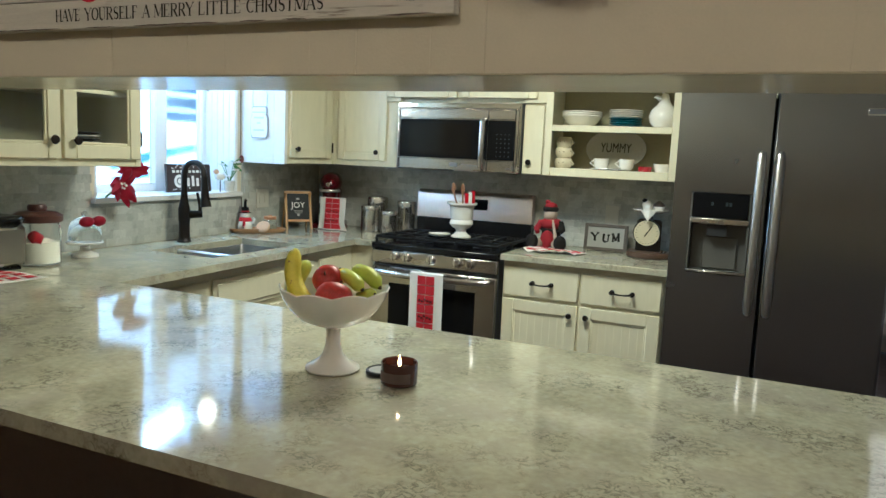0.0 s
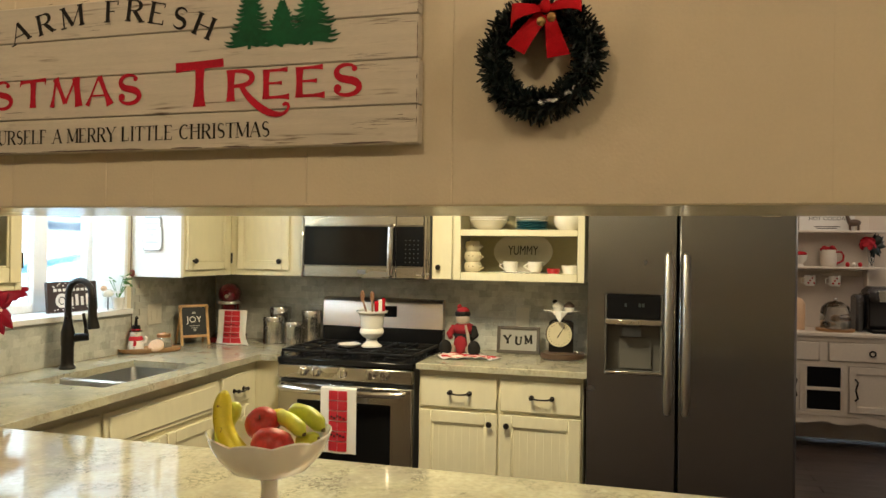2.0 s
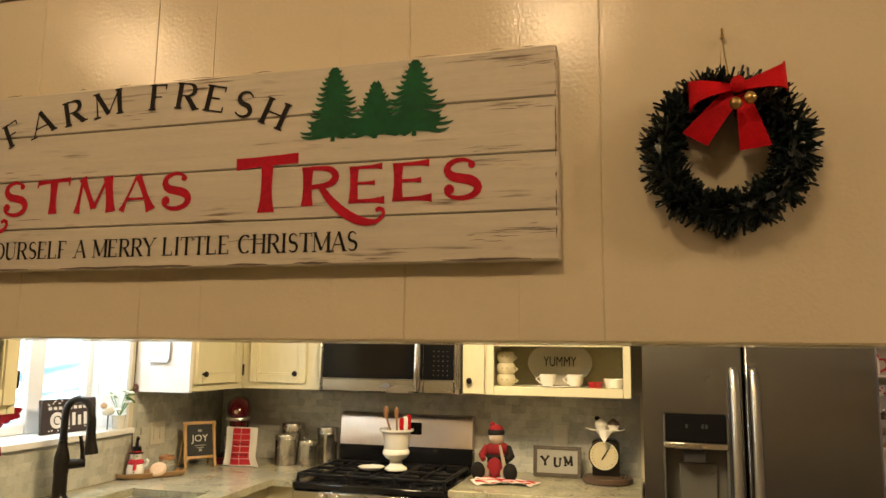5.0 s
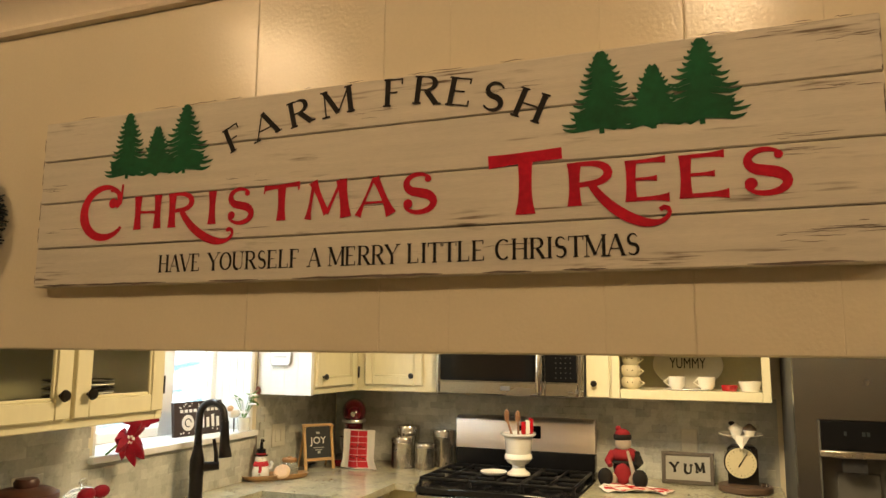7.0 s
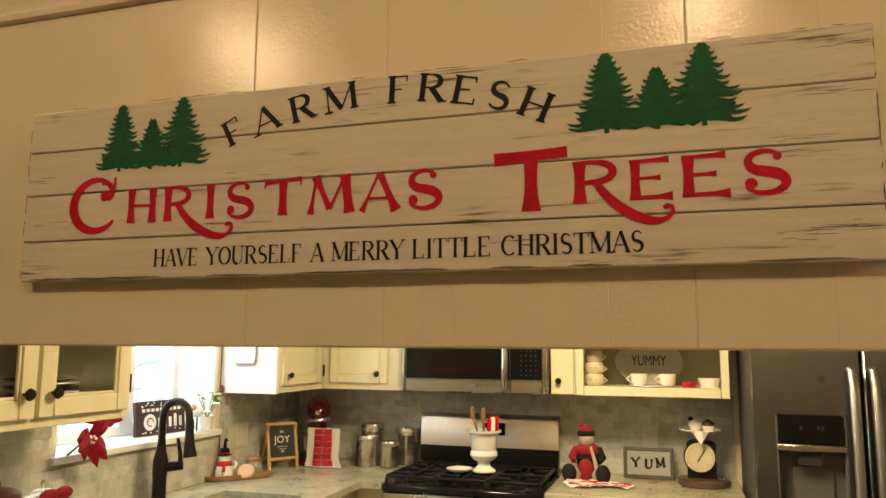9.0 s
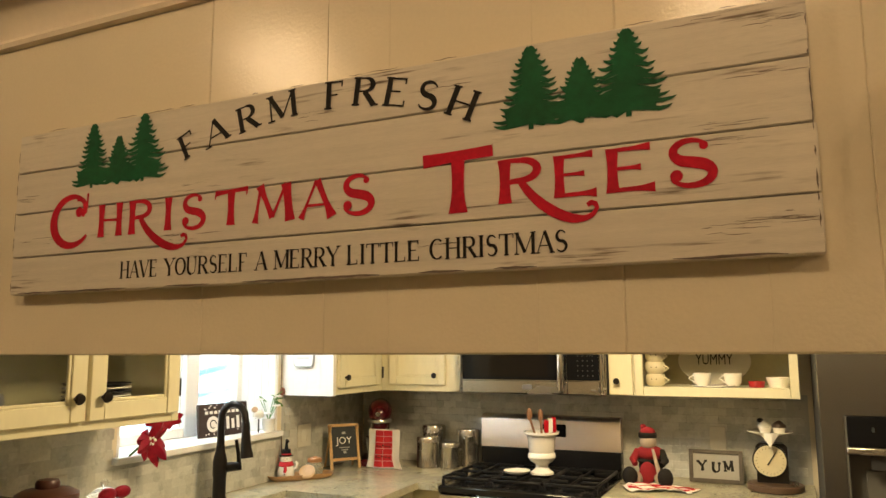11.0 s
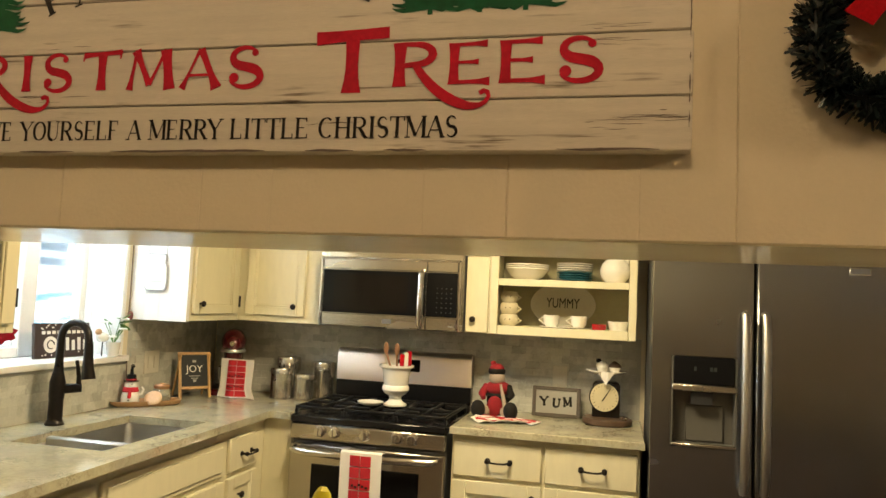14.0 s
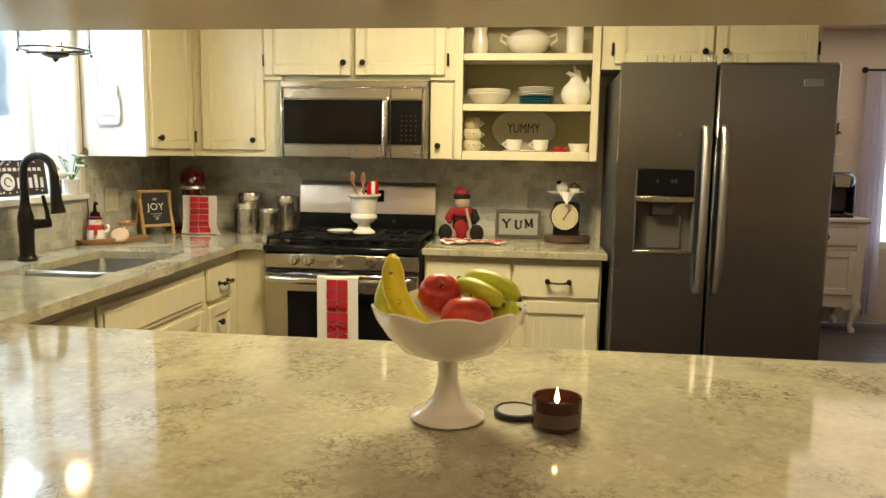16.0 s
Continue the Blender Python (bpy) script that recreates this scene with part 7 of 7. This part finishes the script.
part("stem", tube([(-1.16, -1.70, 1.1465), (-1.12, -1.695, 1.22), (-1.09, -1.69, 1.278)], 0.004, 6), LEAF, po2)

# ---- the left end of the sink run ----
fj = thing("flour_jar", "glass flour jar with a turned wooden lid", "jar", (-0.972, -2.265, PX))
FJ = (-0.972, -2.265, PX)
part("glass", lathe([(0, 0.002), (0.078, 0.002), (0.083, 0.008), (0.083, 0.150), (0.074, 0.168), (0.072, 0.168), (0.080, 0.148), (0.080, 0.010), (0, 0.006)], 32, FJ), CLEAR, fj).visible_shadow = False
part("flour", lathe([(0, 0.0075), (0.078, 0.0105), (0.078, 0.092), (0.03, 0.105), (0, 0.108)], 28, FJ), mat("flour", (0.72, 0.68, 0.55), 0.9, var=0.05), fj)
part("scoop", tube([(-0.955, -2.30, PX + 0.12), (-0.925, -2.30, PX + 0.10), (-0.915, -2.29, PX + 0.095)], [0.022, 0.028, 0.02], 10), REDG, fj, "red scoop")
part("lid", lathe([(0.088, 0.170), (0.092, 0.176), (0.092, 0.196), (0.070, 0.208), (0.034, 0.214), (0.036, 0.228), (0.030, 0.238), (0, 0.240), (0, 0.17)], 32, FJ), mat("red_brown_wood", (0.075, 0.026, 0.018), 0.4, var=0.25), fj)
cdm = thing("cloche", "small glass cloche on a white stand with a red bow", "cloche", (-1.005, -2.02, PX))
CC = (-1.005, -2.02, PX)
part("stand", lathe([(0, 0.001), (0.056, 0.001), (0.054, 0.012), (0.022, 0.026), (0.020, 0.045), (0.072, 0.056), (0.076, 0.062), (0.072, 0.066), (0, 0.064)], 28, CC), CERAM, cdm)
part("dome", lathe([(0.066, 0.067), (0.067, 0.11), (0.056, 0.148), (0.03, 0.168), (0, 0.174), (0, 0.171), (0.028, 0.165), (0.053, 0.146), (0.064, 0.11), (0.063, 0.067)], 28, CC), CLEAR, cdm).visible_shadow = False
part("knob", ball((CC[0], CC[1], PX + 0.186), 0.013, n=12), CLEAR, cdm)
for s in (-1, 1):
    part("bow_loop", ball((CC[0] + 0.05, CC[1] + s * 0.03, PX + 0.155), 0.032, 0.5, 1.2, 0.7, 10), CRIM, cdm)
to = thing("toaster", "stainless toaster with a black top", "toaster", (-0.985, -2.50, PX))
part("body", box(-1.09, -0.885, -2.64, -2.365, PX + 0.012, PX + 0.175, 0.02, 3), STEEL, to)
part("top", box(-1.085, -0.89, -2.635, -2.37, PX + 0.1755, PX + 0.205, 0.012, 2), BLACK, to)
part("foot", box(-1.07, -0.905, -2.62, -2.385, PX + 0.001, PX + 0.0115, 0.002), BLACK, to)
pm = thing("pot_holder", "red and cream patterned cloth on the worktop", "cloth", (-0.80, -2.56, PX))
part("cloth", sheet(lambda u, v: (-0.93 + 0.24 * u, -2.70 + 0.26 * v, PX + 0.002 + 0.002 * math.sin(7 * u + 5 * v)), 10, 10, 0.002), CLOTH, pm)
for r in range(4):
    for q in range(4):
        part("red_patch", sheet(lambda u, v: (-0.92 + 0.058 * r + 0.036 * u, -2.69 + 0.062 * q + 0.038 * v, PX + 0.0062 + 0.002 * math.sin(7 * (0.04 + 0.24 * r + 0.15 * u) + 5 * (0.04 + 0.24 * q + 0.15 * v))), 3, 3, 0.0008), REDC, pm)
for k in range(9):
    solo("plate", lathe([(0, 0), (0.07, 0), (0.108, 0.010), (0.107, 0.0125), (0.068, 0.003), (0, 0.003)], 28, (-0.945, -2.125, 1.3235 + 0.0131 * k)), CERAM if k % 2 else INK, "stacked black and white plate behind the glass door", "plate", group="plates behind glass")
solo("bowl", lathe([(0, 0), (0.04, 0), (0.062, 0.04), (0.059, 0.04), (0.035, 0.006), (0, 0.006)], 24, (-1.09, -2.02, 1.3235)), INK, "dark bowl behind the glass door", "bowl")
solo("casserole", lathe([(0, 0), (0.09, 0), (0.105, 0.08), (0.100, 0.10), (0.04, 0.115), (0, 0.118)], 24, (-0.98, -2.55, 1.3235)), GREY, "grey glass casserole behind the glass door", "dish")

# ---- hutch in the room beyond ----
hu = thing("hutch", "cream painted sideboard with scalloped apron and curved legs", "sideboard", (2.83, 2.18, 0))
HX0, HX1, HY = 2.19, 3.455, 1.97
part("top", box(HX0 - 0.025, HX1 + 0.025, HY - 0.02, 2.415, 0.872, 0.905, 0.006, 2), CREAM, hu)
part("carcass", boxes((HX0, HX1, HY + 0.03, 2.41, 0.27, 0.871), bev=0.004), CREAM, hu)
part("face_frame", boxes((HX0, HX0 + 0.06, HY, HY + 0.029, 0.27, 0.871), (HX1 - 0.06, HX1, HY, HY + 0.029, 0.27, 0.871), (HX0 + 0.06, HX1 - 0.06, HY, HY + 0.029, 0.835, 0.871), (HX0 + 0.06, HX1 - 0.06, HY, HY + 0.029, 0.655, 0.685), (HX0 + 0.06, HX1 - 0.06, HY, HY + 0.029, 0.27, 0.30), (2.665, 2.70, HY, HY + 0.029, 0.30, 0.655), (2.965, 3.0, HY, HY + 0.029, 0.30, 0.655), (2.80, 2.86, HY, HY + 0.029, 0.685, 0.835)), CREAM, hu)
for a, b, kx in ((2.255, 2.795, 2.52), (2.865, 3.39, 3.16)):
    d = part("drawer", box(a, b, HY - 0.012, HY - 0.0005, 0.690, 0.830, 0.006), CREAM, hu)
    part("ring_pull", tube([(kx + 0.020 * math.cos(t), HY - 0.016, 0.755 + 0.020 * math.sin(t)) for t in [2 * math.pi * k / 16 for k in range(17)]], 0.006, 6), BRONZE, d, "round dark ring pull")
for a, b, kx in ((2.255, 2.66, 2.625), (3.005, 3.39, 3.045)):
    d = part("door", boxes((a, a + 0.05, HY - 0.014, HY - 0.0005, 0.305, 0.65), (b - 0.05, b, HY - 0.014, HY - 0.0005, 0.305, 0.65), (a + 0.05, b - 0.05, HY - 0.014, HY - 0.0005, 0.305, 0.355), (a + 0.05, b - 0.05, HY - 0.014, HY - 0.0005, 0.60, 0.65)), CREAM, hu)
    part("panel", box(a + 0.05, b - 0.05, HY - 0.005, HY - 0.001, 0.355, 0.60, 0), CREAM, d)
    part("pull", tube([(kx, HY - 0.015, 0.56), (kx + 0.012, HY - 0.04, 0.54), (kx - 0.004, HY - 0.045, 0.48), (kx + 0.012, HY - 0.04, 0.42), (kx, HY - 0.015, 0.40)], 0.007, 8), BRONZE, d, "curved dark pull")
part("centre_door", boxes((2.70, 2.715, HY - 0.002, HY + 0.02, 0.30, 0.655), (2.95, 2.965, HY - 0.002, HY + 0.02, 0.30, 0.655), (2.715, 2.95, HY - 0.002, HY + 0.02, 0.462, 0.487), (2.715, 2.95, HY - 0.002, HY + 0.02, 0.64, 0.655), (2.715, 2.95, HY - 0.002, HY + 0.02, 0.30, 0.315)), CREAM, hu)
for za, zb in ((0.316, 0.461), (0.488, 0.639)):
    part("dark_pane", box(2.716, 2.949, HY + 0.008, HY + 0.012, za, zb, 0), GLASSB, hu, "dark glass pane")
ap_ = [(HX0 + 0.05, 0.269)] + [(HX0 + 0.05 + (HX1 - HX0 - 0.1) * i / 40, 0.205 - 0.03 * abs(math.sin(math.pi * i / 10)) + (0.03 if 2 < i < 38 else -0.01)) for i in range(41)] + [(HX1 - 0.05, 0.269)]
part("apron", prism(ap_, 0.02, pose(0, HY + 0.005, 0)), CREAM, hu)
for lx in (HX0 + 0.05, HX1 - 0.05):
    for ly in (HY + 0.04, 2.36):
        s = 1 if lx > 2.8 else -1
        part("leg", tube([(lx, ly, 0.268), (lx + s * 0.022, ly - 0.015, 0.21), (lx + s * 0.012, ly - 0.008, 0.12), (lx - s * 0.004, ly, 0.06), (lx + s * 0.010, ly - 0.012, 0.018), (lx + s * 0.012, ly - 0.014, 0.001)], [0.042, 0.044, 0.028, 0.020, 0.026, 0.022], 12), CREAM, hu, "curved cabriole leg")
sh = thing("wall_shelf", "cream two-tier wall shelf with mug hooks", "shelf", (2.83, 2.33, 1.40))
part("back_board", boxes((2.30, 3.24, 2.398, 2.414, 1.36, 1.95)), CREAM, sh)
for z in (1.402, 1.690):
    part("shelf_board", box(2.26, 3.32, 2.20, 2.397, z - 0.018, z, 0.004), CREAM, sh)
part("bracket", prism([(0, 0), (0.02, 0), (0.02, -0.18), (0, -0.18)], 0.12, pose(3.20, 2.27, 1.383)), CREAM, sh)
part("hook_rail", box(2.30, 3.19, 2.385, 2.397, 1.325, 1.355, 0.003), CREAM, sh)
for k, x in enumerate((2.62, 2.80, 2.98)):
    t = thing("mug", "flowered mug hanging from a hook", "mug", (x, 2.33, 1.25), group="hanging mugs")
    part("cup", lathe([(0, 0), (0.036, 0), (0.043, 0.02), (0.043, 0.085), (0.04, 0.085), (0.039, 0.02), (0, 0.008)], 20, (x, 2.33, 1.245)), CERAM, t)
    part("handle", tube([(x - 0.04, 2.32, 1.315), (x - 0.068, 2.32, 1.30), (x - 0.066, 2.32, 1.27), (x - 0.04, 2.32, 1.26)], 0.006, 8), CERAM, t)
    for q in range(4):
        part("painted_flower", ball((x - 0.02 + 0.014 * q, 2.33 - 0.041, 1.268 + 0.02 * (q % 3)), 0.008, 1, 0.4, 1, 8), REDC, t)
hs = thing("cocoa_sign", "white sign lettered HOT COCOA on the shelf", "sign", (2.83, 2.36, 1.691))
part("board", box(2.72, 3.13, 2.36, 2.372, 1.691, 1.86, 0.003), WHITE, hs)
lettering("HOT COCOA", 0.044, Matrix.Translation(Vector((2.925, 2.3592, 1.790)) - ORIG[hs.name]) @ Matrix.Translation(ORIG[hs.name]), INK, hs)
for k in range(2):
    part("print_bar", box(2.83 + 0.02 * k, 3.02 - 0.02 * k, 2.3588, 2.3598, 1.722 - 0.014 * k, 1.728 - 0.014 * k, 0), INK, hs)
dm = thing("reindeer_toy", "brown wooden animal figure on the shelf", "figurine", (3.10, 2.30, 1.691))
part("body", ball((3.11, 2.30, 1.755), 0.036, 1.4, 0.7, 0.8, 12), DWOOD, dm)
part("neck", tube([(3.075, 2.30, 1.76), (3.058, 2.30, 1.81), (3.05, 2.30, 1.835)], [0.018, 0.014, 0.012], 8), DWOOD, dm)
for dx in (-0.03, 0.03):
    part("leg", tube([(3.11 + dx, 2.30, 1.735), (3.11 + dx, 2.30, 1.692)], 0.009, 6), DWOOD, dm)
fv = thing("flower_vase", "glass vase with a red flower on the shelf", "vase", (3.235, 2.30, 1.402))
part("vase", lathe([(0, 0), (0.024, 0), (0.020, 0.06), (0.030, 0.14), (0.028, 0.14), (0.017, 0.06), (0, 0.006)], 16, (3.235, 2.30, 1.403)), CLEAR, fv)
random.seed(5)
for k in range(26):
    a, b = k * 2.4, -0.5 + 2.0 * k / 25
    pe = ball((0, 0, 0), 0.030, 1, 0.85, 0.22, 8)
    bmesh.ops.transform(pe, matrix=Matrix.Translation((3.205 + 0.050 * math.cos(a) * math.cos(b), 2.285 + 0.045 * math.sin(a) * math.cos(b), 1.585 + 0.052 * math.sin(b))) @ pose(0, 0, 0, 0, 70 - 50 * b, math.degrees(a)), verts=pe.verts)
    part("petal", pe, REDC, fv)
for k in range(14):
    a = random.uniform(-1.9, 1.9)
    lf = sheet(lambda u, v: ((v - 0.1) * 0.11, (u - 0.5) * 0.05 * math.sin(math.pi * min(1, v + 0.04)), 0.010 * math.sin(3 * v) - 0.012 * abs(u - 0.5)), 4, 6, 0.0012)
    bmesh.ops.transform(lf, matrix=Matrix.Translation((3.240, 2.29 + random.uniform(-0.03, 0.03), 1.575)) @ pose(0, 0, 0, random.uniform(50, 120), -math.degrees(a) * 0.8, random.uniform(-30, 30)), verts=lf.verts)
    part("leaf", lf, PINE, fv)
part("stem", tube([(3.236, 2.30, 1.415), (3.232, 2.298, 1.50), (3.215, 2.290, 1.575)], 0.004, 6), PINE, fv)
gt = thing("snow_pitcher", "cream pitcher with red trim and handle", "pitcher", (2.925, 2.30, 1.402))
part("body", lathe([(0, 0), (0.052, 0), (0.060, 0.02), (0.058, 0.10), (0.052, 0.135), (0.049, 0.135), (0.052, 0.02), (0, 0.01)], 24, (2.925, 2.30, 1.403)), CREAM, gt)
part("handle", tube([(2.978, 2.30, 1.520), (3.018, 2.30, 1.522), (3.038, 2.30, 1.490), (3.030, 2.30, 1.450), (2.982, 2.30, 1.425)], 0.009, 10), REDG, gt, "red handle")
for k in range(6):
    part("red_trim", ball((2.925 + 0.040 * math.cos(k * 1.05), 2.30 + 0.040 * math.sin(k * 1.05), 1.540 + 0.008 * (k % 3)), 0.020, 1.1, 1, 0.8, 10), REDC, gt)
for x, m_ in ((2.72, CERAM), (2.63, CERAM)):
    dish("footed_cup", "white footed cup with red sprigs on the shelf", "cup", [(0, 0), (0.03, 0), (0.02, 0.02), (0.05, 0.05), (0.055, 0.09), (0.05, 0.09), (0, 0.04)], (x, 2.30, 1.403), m_)
    solo("red_sprig", ball((x, 2.30, 1.503), 0.04, 1.3, 0.8, 0.5, 10), REDC, "red berry sprig in a white cup", "flower")
for k in range(3):
    solo("figurine", ball((3.06 + 0.045 * k, 2.28, 1.422), 0.02, 0.8, 0.8, 1.0, 10), REDC if k % 2 == 0 else CERAM, "tiny red and white figure on the shelf", "figurine")
DGREY = mat("smoky_plastic", (0.055, 0.053, 0.055), 0.25, var=0.08, bump=0)
km = thing("coffee_machine", "black and grey pod coffee machine on the hutch", "coffee machine", (3.26, 2.12, 0.906))
part("base", box(3.165, 3.365, 1.99, 2.28, 0.906, 0.935, 0.008, 2), BLACK, km)
part("tower", box(3.165, 3.365, 2.12, 2.30, 0.9355, 1.17, 0.02, 3), DGREY, km)
part("head", box(3.155, 3.375, 2.005, 2.30, 1.13, 1.255, 0.035, 4), DGREY, km)
part("face", prism([(-0.05, 0.02), (0.05, 0.02), (0.062, 0.105), (-0.062, 0.105)], 0.012, pose(3.265, 1.996, 1.125)), TIN, km)
part("side_panel", box(3.145, 3.1645, 2.05, 2.30, 0.936, 1.20, 0.008), BLACK, km)
part("side_panel", box(3.3655, 3.385, 2.05, 2.30, 0.936, 1.20, 0.008), BLACK, km)
part("reservoir", box(3.082, 3.144, 2.10, 2.29, 0.907, 1.19, 0.02, 3), DGREY, km, "smoky water tank")
cl = thing("glass_cloche", "two-tier glass cake dome on a wooden board", "cake dome", (2.935, 2.10, 0.906))
part("board", lathe([(0, 0), (0.135, 0), (0.137, 0.02), (0, 0.022)], 28, (2.935, 2.10, 0.907)), WOOD, cl)
part("dome", lathe([(0.105, 0.024), (0.108, 0.12), (0.095, 0.19), (0.05, 0.225), (0, 0.235), (0, 0.231), (0.048, 0.221), (0.092, 0.188), (0.104, 0.12), (0.101, 0.024)], 28, (2.935, 2.10, 0.907)), CLEAR, cl)
part("knob", ball((2.935, 2.10, 1.152), 0.014, n=10), CHROME, cl)
for k in range(7):
    part("treat", ball((2.935 + 0.06 * math.cos(k * 0.9), 2.10 + 0.06 * math.sin(k * 0.9), 0.96 + 0.05 * (k % 2)), 0.028, n=10), (CERAM, CHROME, TAN)[k % 3], cl)
solo("tall_canister", lathe([(0, 0), (0.07, 0), (0.072, 0.2), (0.05, 0.24), (0, 0.26)], 22, (2.66, 2.15, 0.907)), TAN, "tall tan crock on the hutch", "canister")

# sheer curtain on its rod
rod = thing("curtain_rod", "dark curtain rod with a ball end", "curtain rod", (4.1, 2.36, 2.06))
part("rod", tube([(3.52, 2.345, 2.065), (4.75, 2.345, 2.065)], 0.010, 10), BRONZE, rod)
part("finial", ball((3.50, 2.345, 2.065), 0.026, n=14), BRONZE, rod)
solo("curtain", sheet(lambda u, v: (3.515 + (0.175 + 0.03 * v) * u, 2.33 + 0.016 * math.sin(u * 30 + 0.9 * math.sin(3 * v)) + 0.005 * math.sin(u * 67), 2.055 - 1.98 * v), 70, 12, 0.001), CURT, "pale sheer curtain beside the window", "curtain")

# ---- tiles of the splashback: one course after another ----
bk = bpy.data.objects["wall_north"]
wl = bpy.data.objects["wall_west"]
solo("splashback", boxes((LW + 0.012, 1.245, 0.0012, 0.0075, PX + 0.0005, 1.3205), bev=0), GROUT, "grey grout bed of the tiled splashback", "wall", kind="structure")
solo("splashback_west", boxes((LW + 0.0005, LW + 0.0042, -2.832, -0.802, PX + 0.0005, 1.116), (LW + 0.0005, LW + 0.0042, -0.80, -0.0, PX + 0.0005, 1.32), (LW + 0.0005, LW + 0.0042, -2.832, -1.845, 1.1165, 1.304), bev=0), GROUT, "grey grout bed of the tiled splashback", "wall", kind="structure")
TWD, THT = 0.076, 0.038
tile_y = mesh_of("tile", box(-TWD / 2 + 0.0003, TWD / 2 - 0.0003, -0.010, -0.0005, -THT / 2 + 0.0003, THT / 2 - 0.0003, 0.0002), TILE)
tile_x = mesh_of("tile", box(0.0045, 0.0115, -TWD / 2 + 0.0001, TWD / 2 - 0.0001, -THT / 2 + 0.0001, THT / 2 - 0.0001, 0), TILE)
random.seed(17)
for r in range(11):
    z = PX + 0.0008 + THT * (r + 0.5)
    if z + THT / 2 > 1.333:
        break
    for q in range(34):
        x = LW + 0.05 + TWD * (q + (0.5 if r % 2 else 0.0))
        if x + TWD / 2 > 1.247 or (-0.37 < x < 0.37 and z < 1.15):
            continue
        p = new("tile", tile_y)
        p.location = (x, 0.0012 - random.uniform(0, 0.0006), z)
        p.parent = bk
    for q in range(38):
        y = -0.02 - TWD * (q + (0.5 if r % 2 else 0.0)) - TWD / 2
        if y - TWD / 2 < -2.83 or (y - TWD / 2 < -0.802 and z + THT / 2 > 1.118 and y > -1.85) or (y < -1.85 and z + THT / 2 > 1.305) or z + THT / 2 > 1.321:
            continue
        p = new("tile", tile_x)
        p.location = (LW + 0.0008, y, z)
        p.parent = wl
